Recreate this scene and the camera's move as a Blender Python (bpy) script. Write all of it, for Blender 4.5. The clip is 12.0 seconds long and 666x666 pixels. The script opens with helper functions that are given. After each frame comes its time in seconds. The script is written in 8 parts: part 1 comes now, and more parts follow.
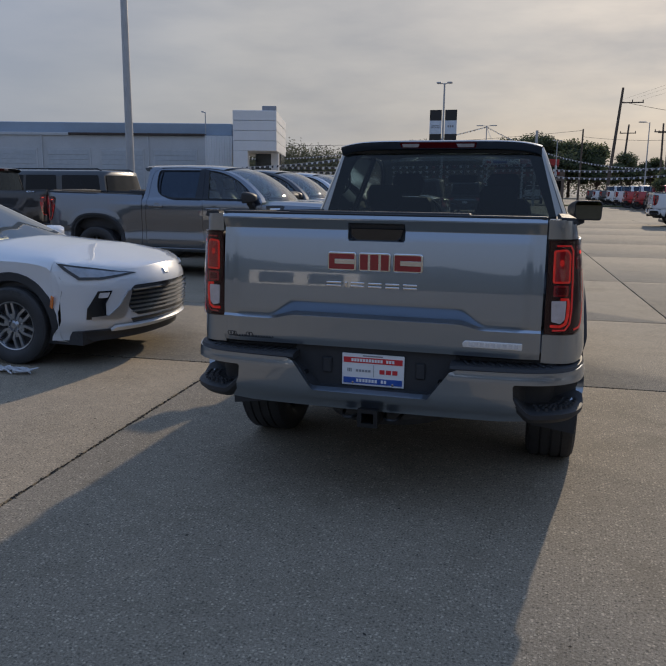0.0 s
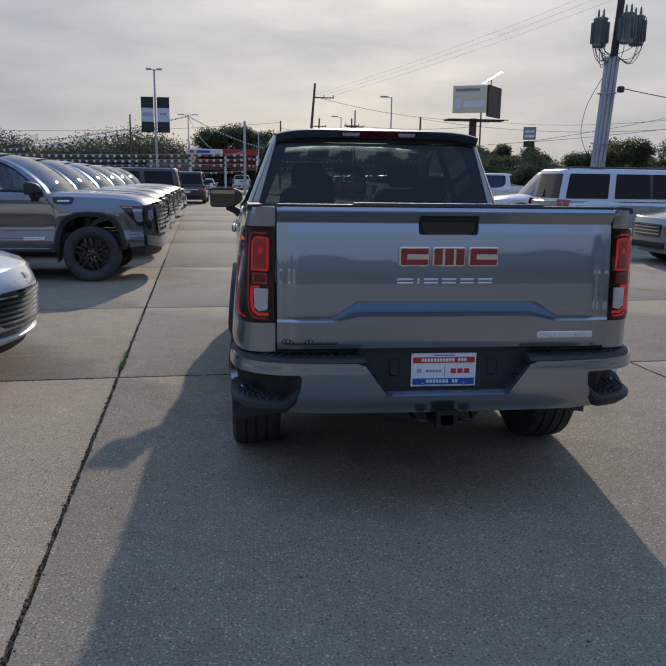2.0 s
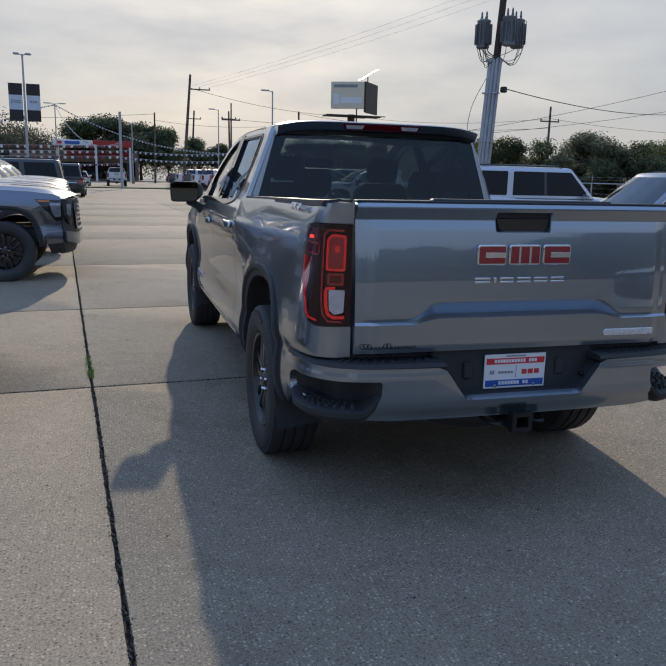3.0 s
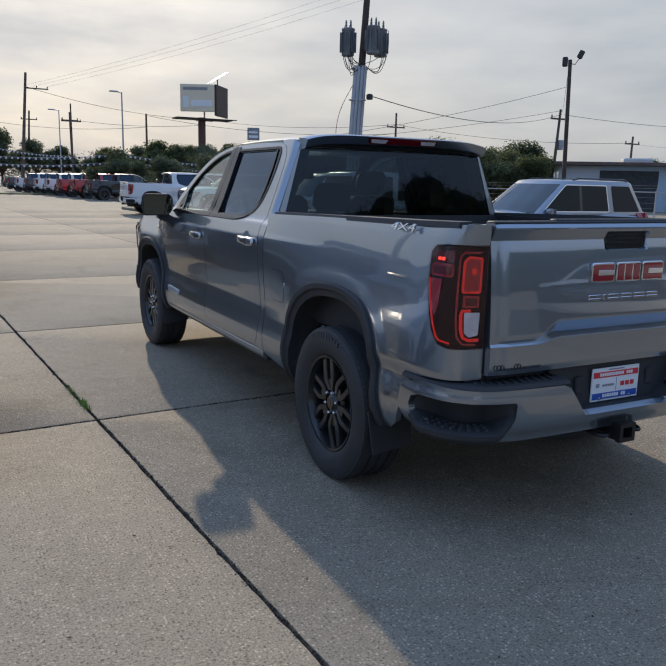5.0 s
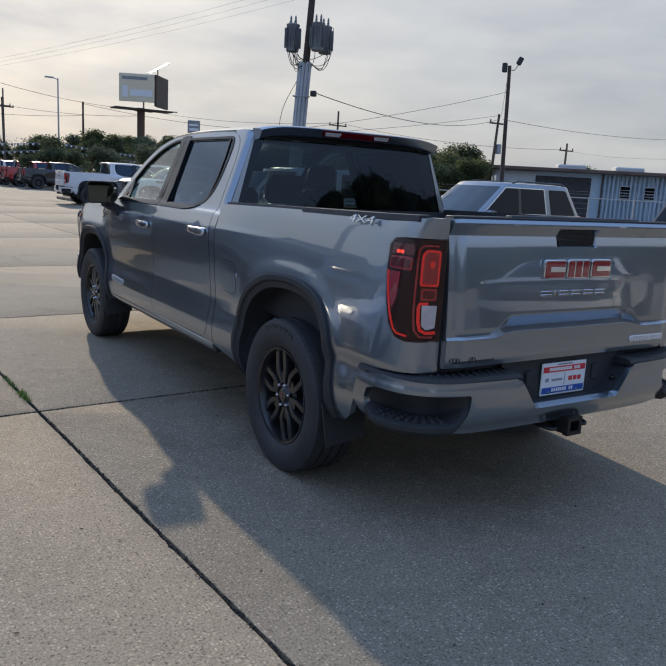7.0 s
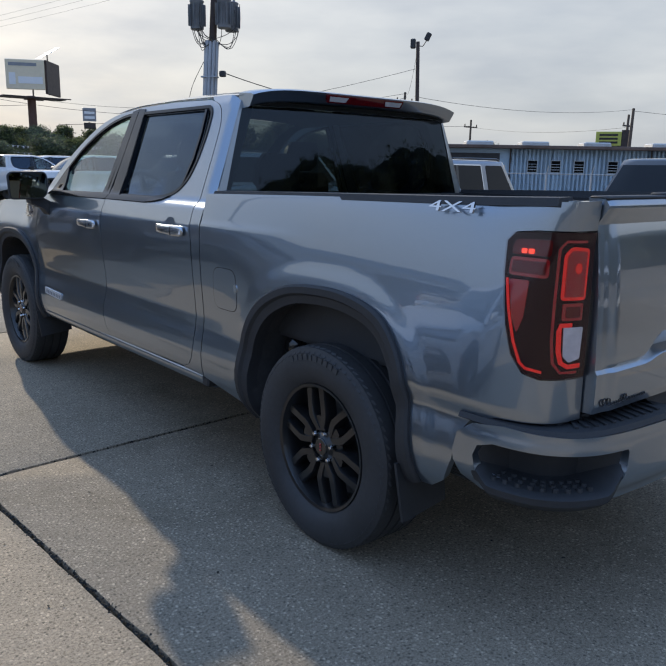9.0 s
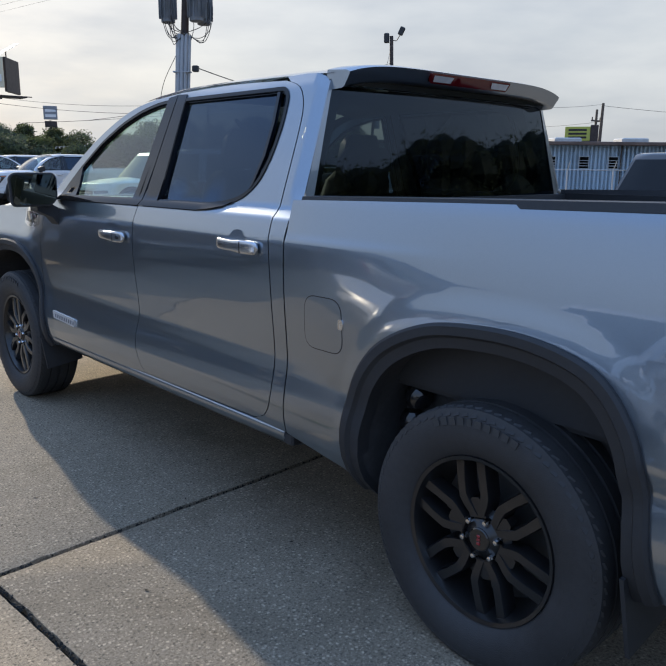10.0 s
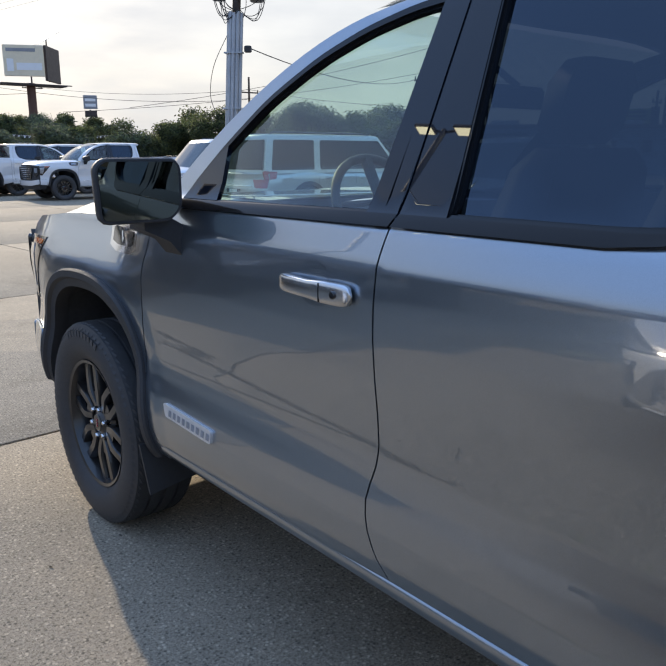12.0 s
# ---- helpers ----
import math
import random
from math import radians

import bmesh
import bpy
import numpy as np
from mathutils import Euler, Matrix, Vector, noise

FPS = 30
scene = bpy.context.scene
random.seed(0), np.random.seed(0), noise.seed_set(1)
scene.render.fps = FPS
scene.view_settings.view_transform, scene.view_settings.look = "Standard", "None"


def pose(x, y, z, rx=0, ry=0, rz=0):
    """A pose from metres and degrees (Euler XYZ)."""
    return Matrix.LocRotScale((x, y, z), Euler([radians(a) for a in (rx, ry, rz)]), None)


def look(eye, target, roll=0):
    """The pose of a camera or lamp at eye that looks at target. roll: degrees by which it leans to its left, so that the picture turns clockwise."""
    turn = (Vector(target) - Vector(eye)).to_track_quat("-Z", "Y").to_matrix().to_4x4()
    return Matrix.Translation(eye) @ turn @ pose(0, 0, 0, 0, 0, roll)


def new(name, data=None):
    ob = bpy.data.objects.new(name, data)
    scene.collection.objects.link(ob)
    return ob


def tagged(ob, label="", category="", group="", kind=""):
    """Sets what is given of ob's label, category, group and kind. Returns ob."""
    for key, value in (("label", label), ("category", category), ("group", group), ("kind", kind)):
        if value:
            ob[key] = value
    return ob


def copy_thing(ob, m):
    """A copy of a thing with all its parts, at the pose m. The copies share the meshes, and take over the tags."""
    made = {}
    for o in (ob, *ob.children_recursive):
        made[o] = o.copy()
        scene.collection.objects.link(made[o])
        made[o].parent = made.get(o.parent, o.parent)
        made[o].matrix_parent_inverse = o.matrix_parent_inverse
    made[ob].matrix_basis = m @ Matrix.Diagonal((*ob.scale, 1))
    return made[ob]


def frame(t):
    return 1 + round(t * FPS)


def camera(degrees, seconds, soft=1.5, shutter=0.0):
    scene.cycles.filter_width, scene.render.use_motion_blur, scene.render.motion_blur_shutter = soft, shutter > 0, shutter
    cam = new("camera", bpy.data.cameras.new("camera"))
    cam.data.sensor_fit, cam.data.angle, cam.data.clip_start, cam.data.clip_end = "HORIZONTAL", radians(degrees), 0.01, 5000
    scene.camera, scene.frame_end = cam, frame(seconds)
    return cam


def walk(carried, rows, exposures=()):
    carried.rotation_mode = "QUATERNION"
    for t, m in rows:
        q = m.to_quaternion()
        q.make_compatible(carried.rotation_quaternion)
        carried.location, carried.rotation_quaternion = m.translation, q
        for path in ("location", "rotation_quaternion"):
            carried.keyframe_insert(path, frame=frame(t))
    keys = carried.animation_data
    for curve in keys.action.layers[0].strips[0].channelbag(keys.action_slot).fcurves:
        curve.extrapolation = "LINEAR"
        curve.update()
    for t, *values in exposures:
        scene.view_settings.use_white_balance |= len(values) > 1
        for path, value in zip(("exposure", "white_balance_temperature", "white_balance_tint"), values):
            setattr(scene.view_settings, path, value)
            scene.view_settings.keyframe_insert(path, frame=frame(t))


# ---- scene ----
cam = camera(47.9, 12.0)
PATH = [
    (0, (0.794, 1.037, 1.575), (0.255, 2.924, 1.191), 0.6),
    (0.5, (0.375, 1.031, 1.554), (0.021, 2.962, 1.167), 0.5),
    (1, (-0.086, 1.017, 1.548), (-0.256, 2.97, 1.153), 0.4),
    (1.5, (-0.51, 1.043, 1.559), (-0.487, 3.004, 1.169), 0.6),
    (2, (-0.924, 1.193, 1.559), (-0.693, 3.138, 1.158), 0.8),
    (2.5, (-1.372, 1.32, 1.554), (-0.96, 3.234, 1.143), 1.4),
    (3, (-1.752, 1.566, 1.542), (-1.198, 3.444, 1.133), 1.4),
    (3.5, (-2.138, 1.806, 1.534), (-1.458, 3.642, 1.126), 1.2),
    (3.7, (-2.275, 1.893, 1.549), (-1.552, 3.712, 1.14), 1.2),
    (5.3, (-2.857, 2.122, 1.589), (-1.901, 3.832, 1.191), 1.5),
    (5.5, (-2.867, 2.099, 1.578), (-1.891, 3.797, 1.169), 1.7),
    (6, (-2.895, 2.07, 1.536), (-1.873, 3.741, 1.13), 2.2),
    (6.5, (-2.889, 2.088, 1.566), (-1.841, 3.745, 1.17), 2.6),
    (7, (-2.887, 2.168, 1.556), (-1.82, 3.814, 1.164), 3.2),
    (7.2, (-2.866, 2.239, 1.549), (-1.791, 3.881, 1.164), 3.2),
    (8.8, (-2.797, 3.183, 1.52), (-1.564, 4.701, 1.099), 1.3),
    (9, (-2.773, 3.366, 1.511), (-1.523, 4.868, 1.086), 1.0),
    (9.5, (-2.744, 3.856, 1.503), (-1.451, 5.32, 1.072), 0.7),
    (10, (-2.699, 4.364, 1.508), (-1.383, 5.807, 1.077), 0.5),
    (10.5, (-2.538, 4.88, 1.511), (-1.228, 6.329, 1.079), 0.4),
    (11, (-2.403, 5.436, 1.494), (-1.087, 6.879, 1.06), 0.0),
    (11.5, (-2.227, 5.955, 1.489), (-0.935, 7.418, 1.052), 0.1),
    (12, (-2.073, 6.5, 1.475), (-0.832, 7.999, 1.013), -0.1),
]
EXPOSURES = [(0.0, -0.14, 6750, 12), (1.0, -0.08, 6600, 11), (2.0, 0.05, 6350, 11), (3.5, 0.21, 6350, 10), (6.0, 0.27, 6450, 10), (7.2, 0.30, 6450, 10), (9.0, 0.48, 6350, 9), (10.5, 0.62, 6400, 9), (12.0, 0.78, 6500, 10)]
walk(cam, [(t, look(eye, target, roll)) for t, eye, target, roll in PATH], EXPOSURES)

# ---------------------------------------------------------------- light
SUN_AZ, SUN_EL = radians(9.8), radians(23.4)      # azimuth from +y towards +x
world = bpy.data.worlds.new("hazy_sky")
scene.world = world
world.use_nodes = True
wn = world.node_tree
for n in list(wn.nodes):
    wn.nodes.remove(n)
w_out = wn.nodes.new("ShaderNodeOutputWorld")
w_bg = wn.nodes.new("ShaderNodeBackground")
w_sky = wn.nodes.new("ShaderNodeTexSky")
w_sky.sky_type, w_sky.sun_disc = "NISHITA", False
w_sky.sun_elevation, w_sky.sun_rotation = SUN_EL, SUN_AZ
w_sky.air_density, w_sky.dust_density, w_sky.ozone_density = 1.0, 2.0, 1.0
w_tc = wn.nodes.new("ShaderNodeTexCoord")
w_map = wn.nodes.new("ShaderNodeMapping")
w_map.inputs["Scale"].default_value = (1.2, 1.2, 4.5)
w_n1 = wn.nodes.new("ShaderNodeTexNoise")
w_n1.inputs["Scale"].default_value, w_n1.inputs["Detail"].default_value = 2.2, 9.0
w_n1.inputs["Roughness"].default_value = 0.58
w_ramp = wn.nodes.new("ShaderNodeValToRGB")
w_ramp.color_ramp.elements[0].position, w_ramp.color_ramp.elements[0].color = 0.30, (0.80, 0.80, 0.80, 1)
w_ramp.color_ramp.elements[1].position, w_ramp.color_ramp.elements[1].color = 0.70, (0.97, 0.97, 0.97, 1)
w_n2 = wn.nodes.new("ShaderNodeTexNoise")
w_n2.inputs["Scale"].default_value, w_n2.inputs["Detail"].default_value = 5.0, 7.0
w_cloud = wn.nodes.new("ShaderNodeValToRGB")
w_cloud.color_ramp.elements[0].position, w_cloud.color_ramp.elements[0].color = 0.32, (5.3, 5.65, 6.2, 1)
w_cloud.color_ramp.elements[1].position, w_cloud.color_ramp.elements[1].color = 0.72, (7.2, 7.35, 7.5, 1)
w_mix = wn.nodes.new("ShaderNodeMix")
w_mix.data_type = "RGBA"
wn.links.new(w_tc.outputs["Generated"], w_map.inputs["Vector"])
wn.links.new(w_map.outputs[0], w_n1.inputs["Vector"])
wn.links.new(w_map.outputs[0], w_n2.inputs["Vector"])
wn.links.new(w_n1.outputs["Fac"], w_ramp.inputs["Fac"])
wn.links.new(w_n2.outputs["Fac"], w_cloud.inputs["Fac"])
wn.links.new(w_ramp.outputs["Color"], w_mix.inputs[0])
wn.links.new(w_sky.outputs["Color"], w_mix.inputs[6])
wn.links.new(w_cloud.outputs["Color"], w_mix.inputs[7])
# an overcast sky is brighter overhead than at the horizon
w_sep = wn.nodes.new("ShaderNodeSeparateXYZ")
w_rise = wn.nodes.new("ShaderNodeMapRange")
w_rise.inputs["From Min"].default_value, w_rise.inputs["From Max"].default_value = 0.0, 1.0
w_rise.inputs["To Min"].default_value, w_rise.inputs["To Max"].default_value = 0.76, 1.30
w_mul = wn.nodes.new("ShaderNodeVectorMath")
w_mul.operation = "SCALE"
wn.links.new(w_tc.outputs["Generated"], w_sep.inputs[0])
wn.links.new(w_sep.outputs["Z"], w_rise.inputs["Value"])
# away from the sun the haze thins and the sky turns bluer
w_dot = wn.nodes.new("ShaderNodeVectorMath")
w_dot.operation = "DOT_PRODUCT"
w_dot.inputs[1].default_value = (math.sin(SUN_AZ + 0.65), math.cos(SUN_AZ + 0.65), 0.0)
w_away = wn.nodes.new("ShaderNodeMapRange")
w_away.inputs["From Min"].default_value, w_away.inputs["From Max"].default_value = 0.36, -0.12
w_away.inputs["To Min"].default_value, w_away.inputs["To Max"].default_value = 0.0, 0.9
w_blue = wn.nodes.new("ShaderNodeMix")
w_blue.data_type = "RGBA"
w_deep = wn.nodes.new("ShaderNodeMix")
w_deep.data_type = "RGBA"
w_deep.inputs[6].default_value, w_deep.inputs[7].default_value = (4.7, 5.7, 7.3, 1), (2.6, 4.3, 7.9, 1)
w_steep = wn.nodes.new("ShaderNodeMapRange")
w_steep.inputs["From Min"].default_value, w_steep.inputs["From Max"].default_value = 0.10, 0.45
wn.links.new(w_sep.outputs["Z"], w_steep.inputs["Value"])
wn.links.new(w_steep.outputs[0], w_deep.inputs[0])
wn.links.new(w_deep.outputs[2], w_blue.inputs[7])
wn.links.new(w_tc.outputs["Generated"], w_dot.inputs[0])
wn.links.new(w_dot.outputs["Value"], w_away.inputs["Value"])
w_high = wn.nodes.new("ShaderNodeMapRange")
w_high.inputs["From Min"].default_value, w_high.inputs["From Max"].default_value = 0.24, 0.52
w_high.inputs["To Min"].default_value, w_high.inputs["To Max"].default_value = 0.0, 0.92
w_most = wn.nodes.new("ShaderNodeMath")
w_most.operation = "MAXIMUM"
wn.links.new(w_away.outputs[0], w_most.inputs[0])
wn.links.new(w_high.outputs[0], w_most.inputs[1])
wn.links.new(w_sep.outputs["Z"], w_high.inputs["Value"])
wn.links.new(w_most.outputs[0], w_blue.inputs[0])
wn.links.new(w_mix.outputs[2], w_blue.inputs[6])
wn.links.new(w_blue.outputs[2], w_mul.inputs[0])
wn.links.new(w_rise.outputs[0], w_mul.inputs["Scale"])
wn.links.new(w_mul.outputs[0], w_bg.inputs["Color"])
wn.links.new(w_bg.outputs[0], w_out.inputs["Surface"])
w_bg.inputs["Strength"].default_value = 0.085

sun_data = bpy.data.lights.new("sun", "SUN")
sun_data.energy, sun_data.angle, sun_data.color = 3.0, radians(0.8), (1.0, 0.86, 0.66)
sun = new("sun", sun_data)
sun_dir = Vector((math.sin(SUN_AZ) * math.cos(SUN_EL), math.cos(SUN_AZ) * math.cos(SUN_EL), math.sin(SUN_EL)))
sun.matrix_world = look(sun_dir * 60, (0, 0, 0))

# ---------------------------------------------------------------- materials


def nodes_of(name):
    m = bpy.data.materials.new(name)
    m.use_nodes = True
    nt = m.node_tree
    b = nt.nodes["Principled BSDF"]
    return m, nt, b


def node(nt, kind, **values):
    n = nt.nodes.new(kind)
    for k, v in values.items():
        n.inputs[k.replace("_", " ")].default_value = v
    return n


def rgb(c):
    return (c[0], c[1], c[2], 1.0)


def surface(name, color, rough=0.5, metal=0.0, coat=0.0, vary=0.12, scale=3.0, bump=0.0, bump_scale=60.0,
            rough_vary=0.0, spec=0.5, emit=None, emit_strength=0.0, second=None):
    """A principled surface with variation at two scales."""
    m, nt, b = nodes_of(name)
    tc = nt.nodes.new("ShaderNodeTexCoord")
    big = node(nt, "ShaderNodeTexNoise", Scale=scale, Detail=6.0, Roughness=0.6)
    fine = node(nt, "ShaderNodeTexNoise", Scale=scale * 17, Detail=3.0)
    nt.links.new(tc.outputs["Object"], big.inputs["Vector"])
    nt.links.new(tc.outputs["Object"], fine.inputs["Vector"])
    add = nt.nodes.new("ShaderNodeMath")
    add.operation = "MULTIPLY_ADD"
    add.inputs[1].default_value = 0.35
    nt.links.new(fine.outputs["Fac"], add.inputs[0])
    nt.links.new(big.outputs["Fac"], add.inputs[2])
    ramp = nt.nodes.new("ShaderNodeValToRGB")
    c2 = second or tuple(min(1.0, v * (1 + vary)) for v in color)
    c1 = tuple(v * (1 - vary) for v in color)
    ramp.color_ramp.elements[0].position, ramp.color_ramp.elements[0].color = 0.45, rgb(c1)
    ramp.color_ramp.elements[1].position, ramp.color_ramp.elements[1].color = 0.90, rgb(c2)
    nt.links.new(add.outputs[0], ramp.inputs["Fac"])
    nt.links.new(ramp.outputs["Color"], b.inputs["Base Color"])
    b.inputs["Roughness"].default_value = rough
    b.inputs["Metallic"].default_value = metal
    b.inputs["Coat Weight"].default_value = coat
    b.inputs["Coat Roughness"].default_value = 0.03
    b.inputs["Specular IOR Level"].default_value = spec
    if rough_vary:
        mr = nt.nodes.new("ShaderNodeMapRange")
        mr.inputs["To Min"].default_value, mr.inputs["To Max"].default_value = rough - rough_vary, rough + rough_vary
        nt.links.new(big.outputs["Fac"], mr.inputs["Value"])
        nt.links.new(mr.outputs[0], b.inputs["Roughness"])
    if bump:
        bn = node(nt, "ShaderNodeTexNoise", Scale=bump_scale, Detail=4.0)
        nt.links.new(tc.outputs["Object"], bn.inputs["Vector"])
        bp = node(nt, "ShaderNodeBump", Strength=bump, Distance=0.004)
        nt.links.new(bn.outputs["Fac"], bp.inputs["Height"])
        nt.links.new(bp.outputs[0], b.inputs["Normal"])
    if emit:
        b.inputs["Emission Color"].default_value = rgb(emit)
        b.inputs["Emission Strength"].default_value = emit_strength
    return m


def car_paint(name, color, metal=0.55, rough=0.34, flake=0.10, coat_ior=1.6):
    m, nt, b = nodes_of(name)
    tc = nt.nodes.new("ShaderNodeTexCoord")
    fl = node(nt, "ShaderNodeTexNoise", Scale=900.0, Detail=1.0)
    dust = node(nt, "ShaderNodeTexNoise", Scale=2.5, Detail=6.0, Roughness=0.65)
    nt.links.new(tc.outputs["Object"], fl.inputs["Vector"])
    nt.links.new(tc.outputs["Object"], dust.inputs["Vector"])
    ramp = nt.nodes.new("ShaderNodeValToRGB")
    ramp.color_ramp.elements[0].position, ramp.color_ramp.elements[0].color = 0.3, rgb([v * (1 - flake) for v in color])
    ramp.color_ramp.elements[1].position, ramp.color_ramp.elements[1].color = 0.7, rgb([min(1, v * (1 + flake)) for v in color])
    nt.links.new(fl.outputs["Fac"], ramp.inputs["Fac"])
    nt.links.new(ramp.outputs["Color"], b.inputs["Base Color"])
    b.inputs["Metallic"].default_value, b.inputs["Roughness"].default_value = metal, rough
    b.inputs["Coat Weight"].default_value, b.inputs["Coat IOR"].default_value = 1.0, coat_ior
    mr = nt.nodes.new("ShaderNodeMapRange")
    mr.inputs["From Min"].default_value, mr.inputs["From Max"].default_value = 0.35, 0.75
    mr.inputs["To Min"].default_value, mr.inputs["To Max"].default_value = 0.0, 0.02
    nt.links.new(dust.outputs["Fac"], mr.inputs["Value"])
    nt.links.new(mr.outputs[0], b.inputs["Coat Roughness"])
    peel = node(nt, "ShaderNodeTexNoise", Scale=140.0, Detail=1.0)
    nt.links.new(tc.outputs["Object"], peel.inputs["Vector"])
    bp = node(nt, "ShaderNodeBump", Strength=0.008, Distance=0.002)
    nt.links.new(peel.outputs["Fac"], bp.inputs["Height"])
    nt.links.new(bp.outputs[0], b.inputs["Coat Normal"])
    return m


def pane_glass(name, tint, gloss=0.02, sky_tint=(1.0, 1.0, 1.0), least=0.075):
    """Thin tinted pane: clear to straight rays, mirror-like by Fresnel."""
    m, nt, b = nodes_of(name)
    nt.nodes.remove(b)
    out = nt.nodes["Material Output"]
    tr = node(nt, "ShaderNodeBsdfTransparent", Color=rgb(tint))
    gl = node(nt, "ShaderNodeBsdfGlossy", Color=rgb(sky_tint), Roughness=gloss)
    lw = node(nt, "ShaderNodeLayerWeight", Blend=0.5)
    pw = nt.nodes.new("ShaderNodeMath")
    pw.operation = "POWER"
    pw.inputs[1].default_value = 4.0
    nt.links.new(lw.outputs["Facing"], pw.inputs[0])
    fr = nt.nodes.new("ShaderNodeMath")
    fr.operation = "MULTIPLY_ADD"
    fr.inputs[1].default_value, fr.inputs[2].default_value = 0.9, least
    nt.links.new(pw.outputs[0], fr.inputs[0])
    tc = nt.nodes.new("ShaderNodeTexCoord")
    wv = node(nt, "ShaderNodeTexNoise", Scale=1.3, Detail=1.0)
    nt.links.new(tc.outputs["Object"], wv.inputs["Vector"])
    bp = node(nt, "ShaderNodeBump", Strength=0.05, Distance=0.01)
    nt.links.new(wv.outputs["Fac"], bp.inputs["Height"])
    nt.links.new(bp.outputs[0], gl.inputs["Normal"])
    mx = nt.nodes.new("ShaderNodeMixShader")
    nt.links.new(fr.outputs[0], mx.inputs[0])
    nt.links.new(tr.outputs[0], mx.inputs[1])
    nt.links.new(gl.outputs[0], mx.inputs[2])
    nt.links.new(mx.outputs[0], out.inputs["Surface"])
    return m


PAINT_GREY = car_paint("sterling_grey_paint", (0.250, 0.296, 0.350), 0.90, 0.28, 0.10, 2.1)
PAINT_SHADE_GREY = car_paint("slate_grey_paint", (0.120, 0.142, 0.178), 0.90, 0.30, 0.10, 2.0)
PAINT_SILVER = car_paint("silver_paint", (0.50, 0.52, 0.55), 0.7, 0.30)
PAINT_PEWTER = car_paint("pewter_grey_paint", (0.27, 0.29, 0.32), 0.8, 0.30)
PAINT_WHITE = car_paint("white_paint", (0.64, 0.65, 0.66), 0.0, 0.30, 0.02)
PAINT_BLACK = car_paint("black_paint", (0.012, 0.012, 0.014), 0.2, 0.30)
PAINT_RED = car_paint("red_paint", (0.36, 0.012, 0.016), 0.3, 0.30)
PAINT_DARK = car_paint("charcoal_paint", (0.035, 0.038, 0.045), 0.5, 0.30)
BLACK_PLASTIC = surface("black_grained_plastic", (0.028, 0.029, 0.032), 0.60, bump=0.25, bump_scale=500, vary=0.2, rough_vary=0.08)
BLACK_GLOSS = surface("black_gloss_trim", (0.012, 0.012, 0.013), 0.12, coat=0.6)
BLACK_SATIN = surface("black_satin_trim", (0.007, 0.008, 0.010), 0.14, coat=0.0, spec=0.35)
BELT_BLACK = surface("gloss_belt_trim", (0.008, 0.008, 0.009), 0.10, spec=0.25)
# base leans blue for the sky that the pillar mirrors
PILLAR_GLOSS = surface("gloss_pillar_black", (0.004, 0.006, 0.012), 0.015, coat=0.0, spec=0.55, vary=0.05)
BLACK_RIM = surface("gloss_black_wheel", (0.013, 0.013, 0.014), 0.28, coat=0.4, vary=0.25)
WHEELHOUSE_STEEL = surface("painted_wheelhouse_steel", (0.05, 0.054, 0.06), 0.4, 0.3, vary=0.3, scale=6)
DARK_CAVITY = surface("dark_underbody", (0.046, 0.046, 0.048), 0.8, vary=0.4)
RUBBER = surface("tyre_rubber", (0.037, 0.037, 0.039), 0.62, bump=0.3, bump_scale=260, vary=0.3, rough_vary=0.08)
CHROME = surface("chrome", (0.72, 0.73, 0.75), 0.12, 1.0, vary=0.03)
HANDLE_CHROME = surface("satin_chrome", (0.58, 0.60, 0.63), 0.22, 1.0, vary=0.03)
BADGE_SILVER = surface("brushed_badge_silver", (0.78, 0.78, 0.78), 0.45, 0.7, vary=0.08, scale=30)
SATIN_METAL = surface("satin_metal", (0.60, 0.61, 0.63), 0.30, 1.0, vary=0.06)
ALLOY = surface("machined_alloy", (0.55, 0.56, 0.58), 0.25, 1.0, vary=0.08)
SMOKED = surface("smoked_lens", (0.022, 0.002, 0.003), 0.35, vary=0.2, spec=0.2)
RED_LENS = surface("red_lens", (0.34, 0.007, 0.012), 0.10, coat=1.0, vary=0.2)
RED_DEEP = surface("deep_red_lens", (0.11, 0.003, 0.006), 0.10, coat=0.2, vary=0.2)
RED_LIT = surface("lit_red_lamp", (0.45, 0.010, 0.012), 0.15, coat=1.0, emit=(1.0, 0.020, 0.026), emit_strength=0.14)
RED_LED = surface("lit_red_led", (0.60, 0.02, 0.015), 0.15, emit=(1.0, 0.06, 0.03), emit_strength=1.1)
RED_GLOW = surface("glowing_red_lens", (0.50, 0.016, 0.014), 0.2, emit=(1.0, 0.035, 0.024), emit_strength=0.16, vary=0.3, scale=30)
CLEAR_LENS = surface("clear_lens", (0.62, 0.60, 0.60), 0.15, coat=1.0, vary=0.15, scale=25)
LAMP_CLEAR = surface("headlamp_lens", (0.30, 0.32, 0.35), 0.08, 0.4, coat=1.0, vary=0.3, scale=20)
AMBER = surface("amber_reflector", (0.75, 0.18, 0.02), 0.2, coat=1.0)
RED_ENAMEL = surface("red_badge_enamel", (0.27, 0.008, 0.018), 0.2, coat=1.0)
# side and back panes: a blue sky reflection tinted into the gloss colour
GLASS_DARK = pane_glass("privacy_glass", (0.03, 0.036, 0.045), sky_tint=(0.62, 0.78, 1.0))
GLASS_REAR = pane_glass("tinted_back_glass", (0.13, 0.15, 0.155), sky_tint=(0.62, 0.76, 0.95), least=0.05)
GLASS_CLEAR = pane_glass("front_door_glass", (0.74, 0.86, 0.80))
LAMP_COVER = pane_glass("clear_lamp_cover", (0.94, 0.90, 0.90), 0.01, least=0.03)
